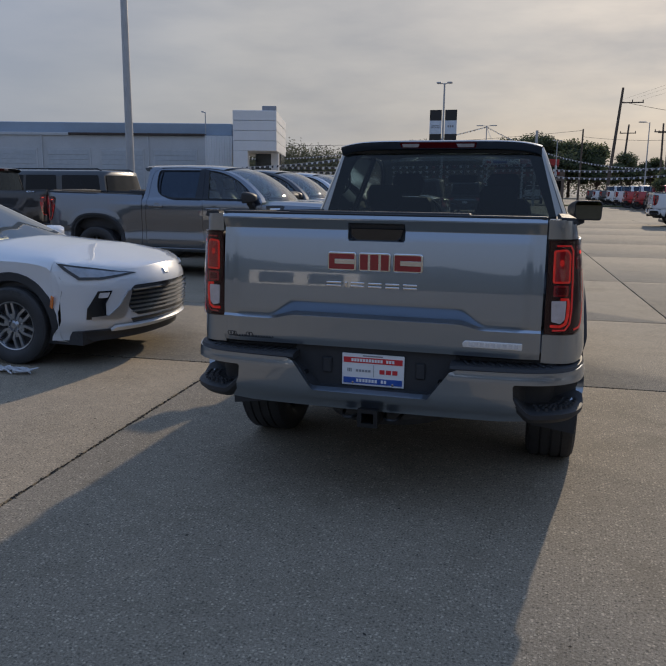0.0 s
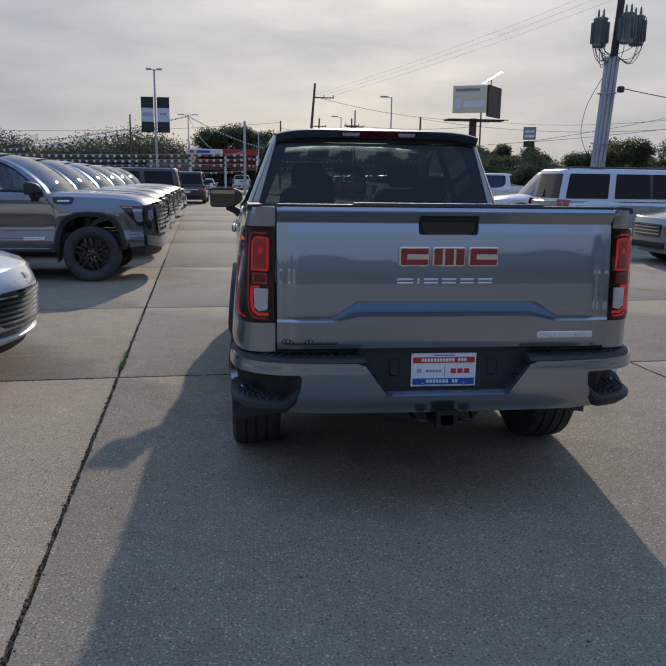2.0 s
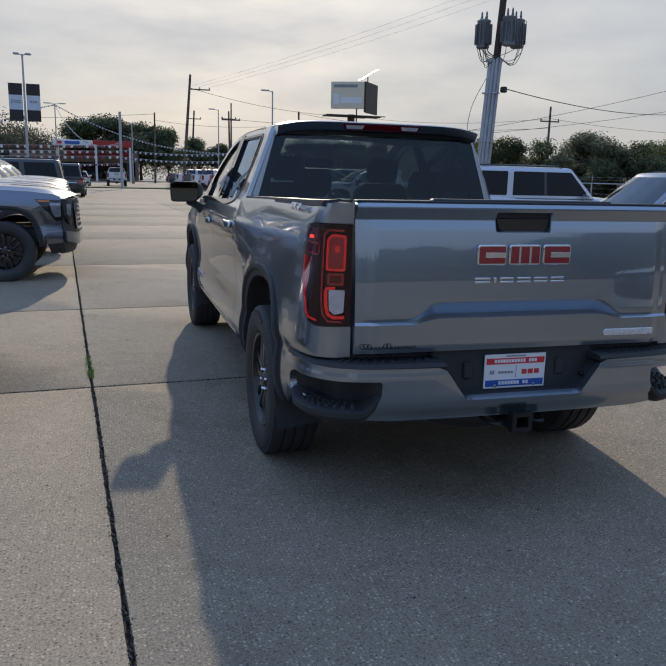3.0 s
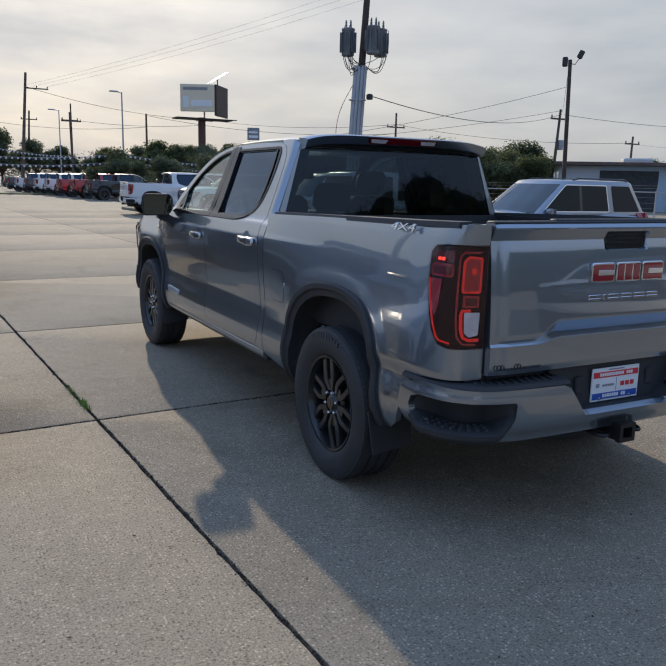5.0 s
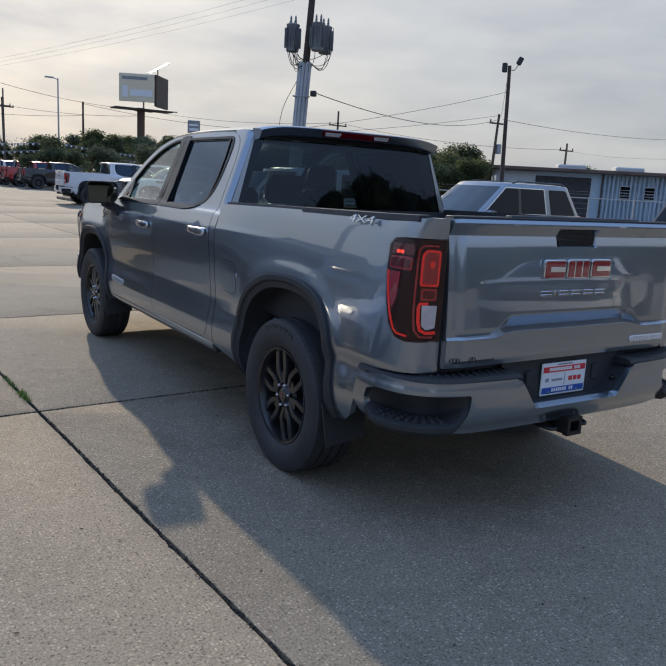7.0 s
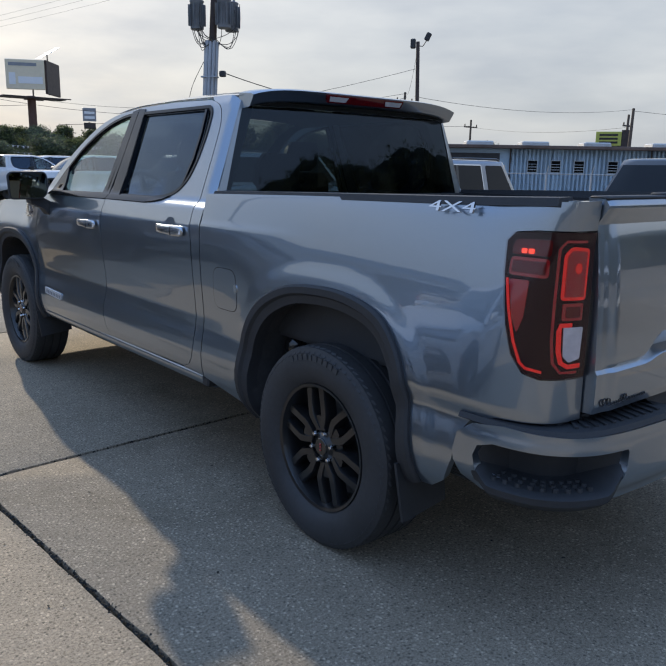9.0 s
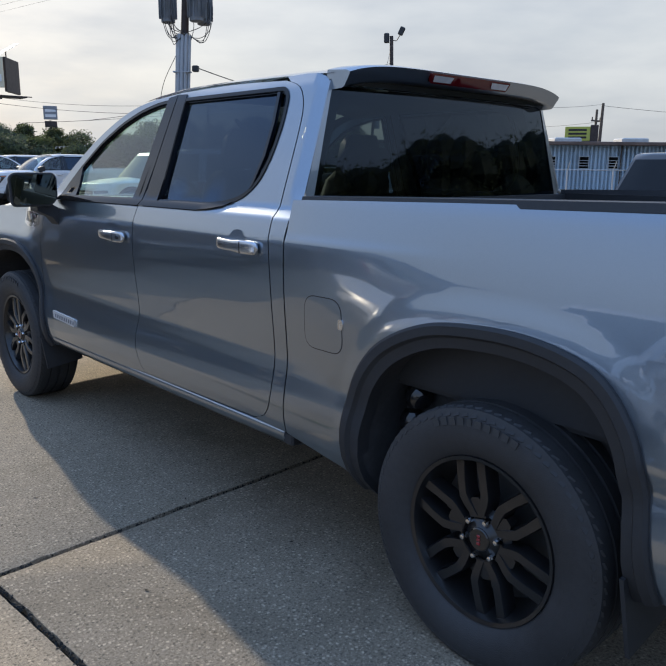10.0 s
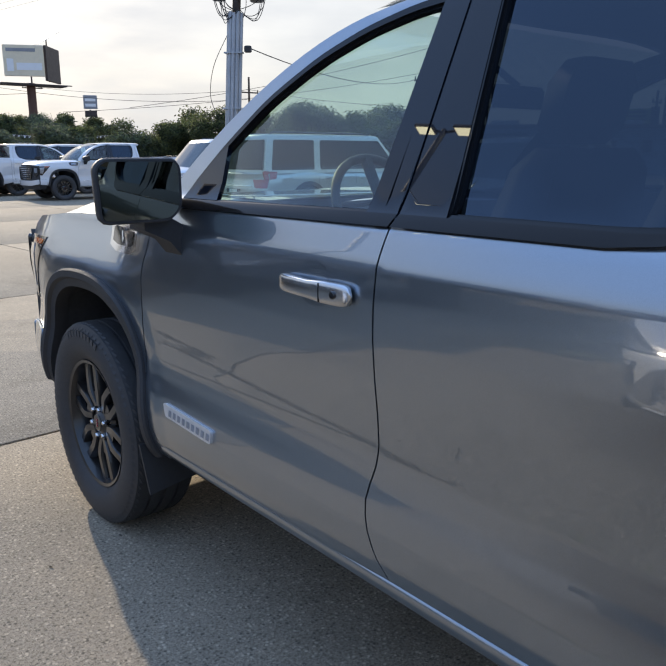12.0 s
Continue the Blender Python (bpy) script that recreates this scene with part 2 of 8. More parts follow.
MIRROR = surface("mirror_glass", (0.10, 0.115, 0.11), 0.01, 1.0, vary=0.01)
SEAT_BLACK = surface("black_upholstery", (0.018, 0.018, 0.019), 0.7, bump=0.2, bump_scale=200, vary=0.2)
DASH = surface("dashboard_plastic", (0.03, 0.03, 0.032), 0.6, vary=0.2)
PLATE_WHITE = surface("plate_white", (0.78, 0.78, 0.78), 0.35, vary=0.03)
PLATE_RED = surface("plate_red", (0.62, 0.03, 0.04), 0.35, vary=0.06)
PLATE_BLUE = surface("plate_blue", (0.02, 0.09, 0.38), 0.35, vary=0.06)
INK_BLACK = surface("black_ink", (0.015, 0.015, 0.017), 0.45)
INK_GREY = surface("grey_ink", (0.25, 0.26, 0.28), 0.45)
TRANSFORMER_GREY = surface("weathered_transformer_grey", (0.17, 0.18, 0.19), 0.55, 0.2, vary=0.25, scale=2.0)
STEEL_GREY = surface("galvanised_steel", (0.36, 0.39, 0.43), 0.42, 0.6, vary=0.15, scale=1.5)

# ---------------------------------------------------------------- mesh helpers


class Geo:
    """Collects faces, with a material slot for each and a normal for each point where known."""

    def __init__(self):
        self.v, self.f, self.m, self.n = [], [], [], []

    def add(self, verts, faces, mat=0, normals=None):
        o = len(self.v)
        self.v += [tuple(p) for p in verts]
        self.f += [tuple(i + o for i in f) for f in faces]
        self.m += [mat] * len(faces)
        self.n += [tuple(n) for n in normals] if normals is not None else [(0.0, 0.0, 0.0)] * len(verts)
        return self

    def grid(self, fn, us, vs, mat=0, flip=False):
        """A sheet of points fn(u, v)."""
        pts = [fn(u, v) for v in vs for u in us]
        nu = len(us)
        fs = []
        for j in range(len(vs) - 1):
            for i in range(nu - 1):
                q = (j * nu + i, j * nu + i + 1, (j + 1) * nu + i + 1, (j + 1) * nu + i)
                fs.append(q[::-1] if flip else q)
        return self.add(pts, fs, mat)

    def loft(self, rings, mat=0, caps=True, closed=True):
        """Rings of as many points each, joined in order."""
        n = len(rings[0])
        pts = [p for r in rings for p in r]
        fs = []
        for j in range(len(rings) - 1):
            for i in range(n if closed else n - 1):
                k = (i + 1) % n
                fs.append((j * n + i, j * n + k, (j + 1) * n + k, (j + 1) * n + i))
        if caps and closed:
            fs.append(tuple(range(n - 1, -1, -1)))
            fs.append(tuple((len(rings) - 1) * n + i for i in range(n)))
        return self.add(pts, fs, mat)

    def box(self, x0, y0, z0, x1, y1, z1, mat=0, b=0.0):
        """A box with edges chamfered by b."""
        if b <= 0:
            v = [(x, y, z) for z in (z0, z1) for x, y in ((x0, y0), (x1, y0), (x1, y1), (x0, y1))]
            return self.add(v, [(3, 2, 1, 0), (4, 5, 6, 7), (0, 1, 5, 4), (1, 2, 6, 5), (2, 3, 7, 6), (3, 0, 4, 7)], mat)

        def ring(z, d):
            a0, a1, c0, c1 = x0 + d, x1 - d, y0 + d, y1 - d
            e = b
            return [(a0 + e, c0, z), (a1 - e, c0, z), (a1, c0 + e, z), (a1, c1 - e, z), (a1 - e, c1, z), (a0 + e, c1, z), (a0, c1 - e, z), (a0, c0 + e, z)]
        return self.loft([ring(z0, b), ring(z0 + b, 0), ring(z1 - b, 0), ring(z1, b)], mat)

    def tube(self, path, r, n=8, mat=0, caps=True):
        """A round bar along a path; r may be a list."""
        path = [Vector(p) for p in path]
        rings = []
        side = None
        for i, p in enumerate(path):
            d = (path[min(i + 1, len(path) - 1)] - path[max(i - 1, 0)]).normalized()
            if side is None:
                side = d.orthogonal().normalized()
            side = (side - d * side.dot(d)).normalized()
            up = d.cross(side)
            rr = r[i] if isinstance(r, (list, tuple)) else r
            rings.append([p + (side * math.cos(a) + up * math.sin(a)) * rr for a in [2 * math.pi * k / n for k in range(n)]])
        return self.loft(rings, mat, caps)

    def lathe(self, prof, axis="x", n=48, mat=0, centre=(0, 0, 0), closed=True):
        """prof: (distance along the axis, radius) points turned about the axis."""
        rings = []
        for k in range(n):
            a = 2 * math.pi * k / n
            c, s = math.cos(a), math.sin(a)
            ring = []
            for h, r in prof:
                p = {"x": (h, r * c, r * s), "y": (r * c, h, r * s), "z": (r * c, r * s, h)}[axis]
                ring.append((p[0] + centre[0], p[1] + centre[1], p[2] + centre[2]))
            rings.append(ring)
        m = len(prof)
        pts = [p for r in rings for p in r]
        fs = []
        for k in range(n):
            k2 = (k + 1) % n
            for i in range(m - 1):
                fs.append((k * m + i, k * m + i + 1, k2 * m + i + 1, k2 * m + i))
        return self.add(pts, fs, mat)

    def mesh(self, name, mats, smooth=35.0, clean=True):
        me = bpy.data.meshes.new(name)
        me.from_pydata(self.v, [], self.f)
        for m in mats if isinstance(mats, (list, tuple)) else [mats]:
            me.materials.append(m)
        me.polygons.foreach_set("material_index", self.m)
        if smooth:
            me.polygons.foreach_set("use_smooth", [True] * len(self.f))
        if clean:
            bm = bmesh.new()
            bm.from_mesh(me)
            bmesh.ops.recalc_face_normals(bm, faces=bm.faces)
            bm.to_mesh(me)
            bm.free()
        if smooth:
            me.set_sharp_from_angle(angle=radians(smooth))
        if any(n != (0.0, 0.0, 0.0) for n in self.n):
            me.normals_split_custom_set_from_vertices(self.n)
        me.update()
        return me


def part(name, geo, mats, parent=None, label="", smooth=35.0, clean=True):
    ob = new(name, geo.mesh(name, mats, smooth, clean) if isinstance(geo, Geo) else geo)
    if parent is not None:
        ob.parent = parent
    if label:
        tagged(ob, label)
    return ob


def thing(name, label, category, group="", kind="", at=None):
    ob = new(name)
    ob.empty_display_size = 0.2
    if at is not None:
        ob.matrix_world = at
    return tagged(ob, label, category, group, kind)


def lin(a, b, n):
    return [a + (b - a) * i / (n - 1) for i in range(n)]


def sm(a, b, x):
    """Smooth step from 0 at a to 1 at b."""
    t = min(1.0, max(0.0, (x - a) / (b - a)))
    return t * t * (3 - 2 * t)


def dense(poly, step, closed=True):
    """The outline with points no further apart than step."""
    out = []
    n = len(poly)
    for i in range(n if closed else n - 1):
        a, b = poly[i], poly[(i + 1) % n]
        k = max(1, int(math.ceil(math.dist(a, b) / step)))
        out += [(a[0] + (b[0] - a[0]) * j / k, a[1] + (b[1] - a[1]) * j / k) for j in range(k)]
    if not closed:
        out.append(poly[-1])
    return out


def curve(pts, n=6, closed=False):
    """Catmull-Rom through the points."""
    out = []
    m = len(pts)
    for i in range(m if closed else m - 1):
        p = [pts[(i + k) % m] if closed else pts[min(max(i + k, 0), m - 1)] for k in (-1, 0, 1, 2)]
        for j in range(n):
            t = j / n
            out.append(tuple(0.5 * (2 * b + (c - a) * t + (2 * a - 5 * b + 4 * c - d) * t * t + (3 * b - a - 3 * c + d) * t ** 3)
                             for a, b, c, d in zip(*p)))
    if not closed:
        out.append(tuple(pts[-1]))
    return out


def inside(poly, x, y):
    hit = False
    n = len(poly)
    for i in range(n):
        (x0, y0), (x1, y1) = poly[i], poly[i - 1]
        if (y0 > y) != (y1 > y) and x < (x1 - x0) * (y - y0) / (y1 - y0) + x0:
            hit = not hit
    return hit


def rounded(poly, r, n=4):
    """The outline with its corners rounded."""
    out = []
    m = len(poly)
    for i in range(m):
        a, b, c = Vector(poly[i - 1]), Vector(poly[i]), Vector(poly[(i + 1) % m])
        u, w = (a - b), (c - b)
        k = min(r[i] if isinstance(r, (list, tuple)) else r, u.length * 0.45, w.length * 0.45)
        p, q = b + u.normalized() * k, b + w.normalized() * k
        for j in range(n + 1):
            t = j / n
            out.append(tuple(p * (1 - t) ** 2 + b * 2 * t * (1 - t) + q * t * t))
    return out


from mathutils.geometry import delaunay_2d_cdt


def skin(geo, outline, surf, step=0.03, holes=(), flange=0.018, mat=0, edge=None, side=1, lift=0.0):
    """A panel: the 2D outline filled with a net of points and laid on surf(u, v), with its edges turned in by flange."""
    edge = edge or step
    loops = [dense(outline, edge)] + [dense(h, edge) for h in holes]
    pts, cons = [], []
    for lp in loops:
        o = len(pts)
        pts += lp
        cons += [(o + i, o + (i + 1) % len(lp)) for i in range(len(lp))]
    xs, ys = [p[0] for p in outline], [p[1] for p in outline]
    cell = {}
    for p in pts:
        cell.setdefault((int(p[0] // step), int(p[1] // step)), []).append(p)
    nx, ny = int((max(xs) - min(xs)) / step) + 1, int((max(ys) - min(ys)) / step) + 1
    for i in range(nx + 1):
        for j in range(ny + 1):
            x, y = min(xs) + (i + 0.5) * step, min(ys) + (j + 0.5) * step
            if not inside(outline, x, y) or any(inside(h, x, y) for h in holes):
                continue
            cx, cy = int(x // step), int(y // step)
            if any(math.dist((x, y), q) < step * 0.5 for a in (-1, 0, 1) for b in (-1, 0, 1) for q in cell.get((cx + a, cy + b), ())):
                continue
            pts.append((x, y))
    co, _, tris, *_ = delaunay_2d_cdt([Vector(p) for p in pts], cons, [], 0, 1e-6)
    keep = []
    for t in tris:
        c = (co[t[0]] + co[t[1]] + co[t[2]]) / 3
        if inside(loops[0], c.x, c.y) and not any(inside(h, c.x, c.y) for h in loops[1:]):
            keep.append(t)

    def normal(u, v):
        e = 0.004
        du = Vector(surf(u + e, v)) - Vector(surf(u - e, v))
        dv = Vector(surf(u, v + e)) - Vector(surf(u, v - e))
        return du.cross(dv).normalized() * side
    nor = [normal(p.x, p.y) for p in co]
    pos = [Vector(surf(p.x, p.y)) + nor[i] * lift for i, p in enumerate(co)]
    if side < 0:
        keep = [t[::-1] for t in keep]
    geo.add(pos, keep, mat, nor)
    if flange:
        for lp in loops:
            rim = []
            for p in lp:
                n = normal(*p)
                a = Vector(surf(*p)) + n * lift
                rim += [a, a - n * flange]
            m = len(lp)
            fs = [(2 * i, 2 * i + 1, 2 * ((i + 1) % m) + 1, 2 * ((i + 1) % m)) for i in range(m)]
            geo.add(rim, fs, mat)
    return geo

# ---------------------------------------------------------------- pickup truck (origin: ground under the rear axle, y forwards)
AXLE = 3.745


def table(points, blur):
    zs = np.linspace(0.2, 2.1, 761)
    xs = np.interp(zs, [p[0] for p in points], [p[1] for p in points])
    k = np.exp(-0.5 * (np.arange(-24, 25) * 0.0025 / blur) ** 2)
    pad = np.concatenate([np.full(24, xs[0]), xs, np.full(24, xs[-1])])
    return zs, np.convolve(pad, k / k.sum(), "valid")


LOW = [(0.30, 0.86), (0.40, 0.90), (0.44, 0.945), (0.50, 0.975), (0.56, 0.988), (0.62, 0.990), (0.68, 0.983), (0.74, 0.972), (0.80, 0.967), (0.88, 0.972), (0.98, 0.980),
       (1.08, 0.985), (1.16, 0.986), (1.245, 0.983)]
CAB_Z, CAB_X = table(LOW + [(1.28, 0.971), (1.322, 0.956), (1.345, 0.930), (1.36, 0.916), (1.82, 0.736), (2.10, 0.60)], 0.005)
TOP = [(1.265, 0.973), (1.395, 0.940), (1.43, 0.922), (1.46, 0.89), (2.10, 0.60)]
BED_Z, BED_X = table(LOW + TOP, 0.006)
# the rear of the bed side is one swelling curve without the crease
BED_Z, SWELL_X = table([p for p in LOW if p[0] < 0.78] + [(0.80 + 0.05 * k, 0.989 - 0.056 * (0.05 * k - 0.05) - 0.13 * (0.05 * k - 0.05) ** 2) for k in range(12)] + [(1.395, 0.919), (1.43, 0.905)] + TOP[3:], 0.012)
REAR_ARCH = [(0.57, 0.39), (0.585, 0.62), (0.54, 0.80), (0.43, 0.945), (0.25, 1.04), (0.05, 1.070), (-0.16, 1.065), (-0.34, 1.015), (-0.445, 0.91),
             (-0.495, 0.78), (-0.525, 0.58), (-0.55, 0.45)]
FRONT_ARCH = [(AXLE - 0.535, 0.43), (AXLE - 0.53, 0.60), (AXLE - 0.48, 0.80), (AXLE - 0.39, 0.94), (AXLE - 0.22, 1.025), (AXLE, 1.045),
              (AXLE + 0.22, 1.02), (AXLE + 0.38, 0.93), (AXLE + 0.47, 0.78), (AXLE + 0.52, 0.60), (AXLE + 0.53, 0.50)]


def flare(y, z):
    out = 0.0
    for c in (0.0, AXLE):
        a, b = abs(y - c) / 0.56, abs(z - 0.42) / 0.64
        d = (a ** 2.8 + b ** 2.8) ** (1 / 2.8)
        out = max(out, 0.005 * (1 - sm(1.03, 1.16, d)))
    return out


CORNER = [(0.965, -0.70), (0.960, -0.80), (0.950, -0.88), (0.932, -0.95), (0.898, -1.0), (0.85, -1.025), (0.79, -1.037)]
CORNER = curve(CORNER, 5)
CORNER_S = [-0.70]
for _a, _b in zip(CORNER, CORNER[1:]):
    CORNER_S.append(CORNER_S[-1] - math.dist(_a, _b))
S_END = CORNER_S[-1]


def bed_surf(s, z):
    px = float(np.interp(z, BED_Z, BED_X))
    px += (float(np.interp(z, BED_Z, SWELL_X)) - px) * (1 - sm(0.05, 0.95, s))
    if s >= -0.70:
        return (-(px + flare(s, z)), s, z)
    t = (-s + 0.70 - 1.40)
    x = float(np.interp(-s, [-v for v in CORNER_S], [p[0] for p in CORNER]))
    y = float(np.interp(-s, [-v for v in CORNER_S], [p[1] for p in CORNER]))
    w = 1 - sm(-0.75, S_END, s) if s > S_END else 0.0
    if s < S_END:
        x -= S_END - s
    return (-(x + (px - 0.965) * w), y - 0.010 * sm(1.30, 1.44, z) * (1 - w), z)


def cab_surf(y, z):
    x = float(np.interp(z, CAB_Z, CAB_X)) + flare(y, z) * (1 - sm(1.0, 1.25, z))
    x -= 0.10 * sm(4.05, 4.75, y) ** 1.5
    x -= 0.066 * sm(3.1, 3.6, y) * sm(0.98, 1.27, z) ** 1.5
    if y < 1.05:
        ye = float(np.interp(z, [1.38, 1.42, 1.80, 1.858], [0.921, 0.932, 0.965, 0.985]))
        x -= 0.024 * min(1.0, max(0.0, (ye + 0.055 - y) / 0.055)) ** 2 * sm(1.34, 1.42, z)
    return (-x, y, z)


def mirrored(surf):
    def other(u, v):
        x, y, z = surf(u, v)
        return (-x, y, z)
    return other


RAIL = [(S_END, 1.437), (-0.70, 1.425), (0.90, 1.392)]
LAMP = [(S_END, 1.352), (-0.93, 1.350), (-0.86, 1.343), (-0.832, 1.315), (-0.838, 1.22), (-0.862, 1.07), (-0.890, 0.98), (-0.93, 0.925), (-0.98, 0.910), (S_END, 0.913)]
BED_OUT = ([(0.914, 0.505), (0.62, 0.44)] + curve(REAR_ARCH, 4) + [(-0.60, 0.455), (-0.665, 0.50), (-0.705, 0.59), (-0.725, 0.69), (-0.77, 0.748), (-0.86, 0.770), (S_END, 0.780)]
           + [(p[0], p[1]) for p in reversed(LAMP)] + [(S_END, 1.437), (-0.70, 1.425), (0.2, 1.408), (0.914, 1.392)])
MID = [(2.03, 1.846), (2.035, 1.75), (2.05, 1.50), (2.058, 1.345), (2.07, 1.24), (2.078, 1.08), (2.070, 0.83), (2.10, 0.69), (2.07, 0.585), (2.02, 0.512)]
REAR_SEAM = [(1.12, 0.520), (1.05, 0.545), (1.012, 0.60), (1.0, 0.70), (0.998, 0.86), (1.003, 1.10), (1.018, 1.28), (1.03, 1.41), (1.045, 1.63), (1.065, 1.74), (1.12, 1.815), (1.22, 1.846)]
FRONT_SEAM = [(3.10, 0.462), (3.17, 0.52), (3.225, 0.62), (3.242, 0.84), (3.22, 1.08), (3.17, 1.17), (3.13, 1.24)]
A_LINE = [(2.03, 1.846), (2.25, 1.828), (2.43, 1.797), (2.60, 1.737), (2.78, 1.640), (2.95, 1.515), (3.08, 1.395), (3.15, 1.30)]
R_WIN = rounded([(1.925, 1.345), (1.955, 1.815), (1.20, 1.815), (1.168, 1.78), (1.155, 1.68), (1.165, 1.55), (1.20, 1.45), (1.27, 1.39), (1.38, 1.357), (1.52, 1.345)], [0.008, 0.02] + [0.06] * 8, 3)
F_WIN = rounded([(2.115, 1.343), (2.075, 1.815), (2.20, 1.807), (2.36, 1.775), (2.52, 1.720), (2.70, 1.625), (2.86, 1.495), (2.97, 1.385), (3.00, 1.335), (2.60, 1.338)], [0.008, 0.02] + [0.06] * 6 + [0.02, 0.06], 3)


def shrink(poly, d):
    """The outline moved inwards by d."""
    n = len(poly)
    area = sum(poly[i - 1][0] * poly[i][1] - poly[i][0] * poly[i - 1][1] for i in range(n))
    sg = 1 if area > 0 else -1
    out = []
    for i in range(n):
        a, b, c = Vector(poly[i - 1]), Vector(poly[i]), Vector(poly[(i + 1) % n])
        u, w = (b - a).normalized(), (c - b).normalized()
        nu, nw = Vector((-u.y, u.x)) * sg, Vector((-w.y, w.x)) * sg
        m = (nu + nw)
        m = m.normalized() / max(0.5, m.normalized().dot(nu))
        out.append(tuple(b + m * d))
    return out


def cup_line(ya, yb, z):
    """Outline of a handle's finger recess."""
    yc = (ya + yb) / 2 + 0.016
    return [(yc + 0.054 * math.copysign(abs(math.cos(a)) ** 0.8, math.cos(a)), z + 0.006 + 0.052 * math.copysign(abs(math.sin(a)) ** 0.8, math.sin(a))) for a in lin(0, 2 * math.pi, 29)[:-1]]


def text_mesh(words, size, depth, bevel=0.0):
    c = bpy.data.curves.new("lettering", "FONT")
    c.body, c.size, c.extrude, c.bevel_depth = words, size, depth, bevel
    c.align_x, c.align_y = "CENTER", "CENTER"
    ob = new("lettering", c)
    bpy.context.view_layer.update()
    me = bpy.data.meshes.new_from_object(ob.evaluated_get(bpy.context.evaluated_depsgraph_get()))
    bpy.data.objects.remove(ob)
    bpy.data.curves.remove(c)
    return me


def lettering(name, words, size, depth, mat, parent, m, label="", stretch=1.0):
    me = text_mesh(words, size, depth)
    me.transform(m @ Matrix.Diagonal((stretch, 1, 1, 1)))
    me.materials.clear()
    me.materials.append(mat)
    ob = new(name, me)
    ob.parent = parent
    if label:
        tagged(ob, label)
    return ob


def prism(geo, poly, to3d, depth, mat=0, bevel=0.0):
    """A flat outline raised by depth; to3d(u, v, h) places it."""
    rings = [[to3d(u, v, 0.0) for u, v in poly]]
    if bevel:
        rings.append([to3d(u, v, depth - bevel) for u, v in poly])
        rings.append([to3d(u, v, depth) for u, v in shrink(poly, bevel)])
    else:
        rings.append([to3d(u, v, depth) for u, v in poly])
    return geo.loft(rings, mat)


def tyre_geo(r=0.418, w=0.275, rim=0.262):
    g = Geo()
    h = w / 2
    prof = [(-h * 0.78, rim), (-h * 0.86, rim + 0.012), (-h * 0.97, rim + 0.045), (-h, rim + 0.075), (-h * 0.99, r - 0.055), (-h * 0.95, r - 0.03), (-h * 0.86, r - 0.008), (-h * 0.7, r - 0.002),
            (-h * 0.46, r), (-h * 0.45, r - 0.009), (-h * 0.38, r - 0.009), (-h * 0.37, r), (-h * 0.06, r), (-h * 0.05, r - 0.009), (h * 0.05, r - 0.009), (h * 0.06, r), (h * 0.37, r), (h * 0.38, r - 0.009), (h * 0.45, r - 0.009), (h * 0.46, r),
            (h * 0.7, r - 0.002), (h * 0.86, r - 0.008), (h * 0.95, r - 0.03), (h * 0.99, r - 0.055), (h, rim + 0.075), (h * 0.97, rim + 0.045), (h * 0.86, rim + 0.012), (h * 0.78, rim)]
    g.lathe(prof, "x", 72)
    return g


def tread_geo(r=0.418, w=0.275):
    """Shallow shoulder blocks of the tread."""
    g = Geo()
    h = w / 2
    for k in range(76):
        a = 2 * math.pi * k / 76
        for sx in (-1, 1):
            pts = []
            for da, x, rr in ((0.010, 0.80, r - 0.003), (0.060, 0.74, r - 0.001), (0.060, 0.955, r - 0.027), (0.010, 0.962, r - 0.031)):
                b = a + da
                pts.append((sx * h * x, rr * math.cos(b), rr * math.sin(b)))
            low = [(p[0] * 0.97, p[1] * 0.978, p[2] * 0.978) for p in pts]
            g.loft([low, [(p[0] * 1.002, p[1] * 1.001, p[2] * 1.001) for p in pts]])
    return g


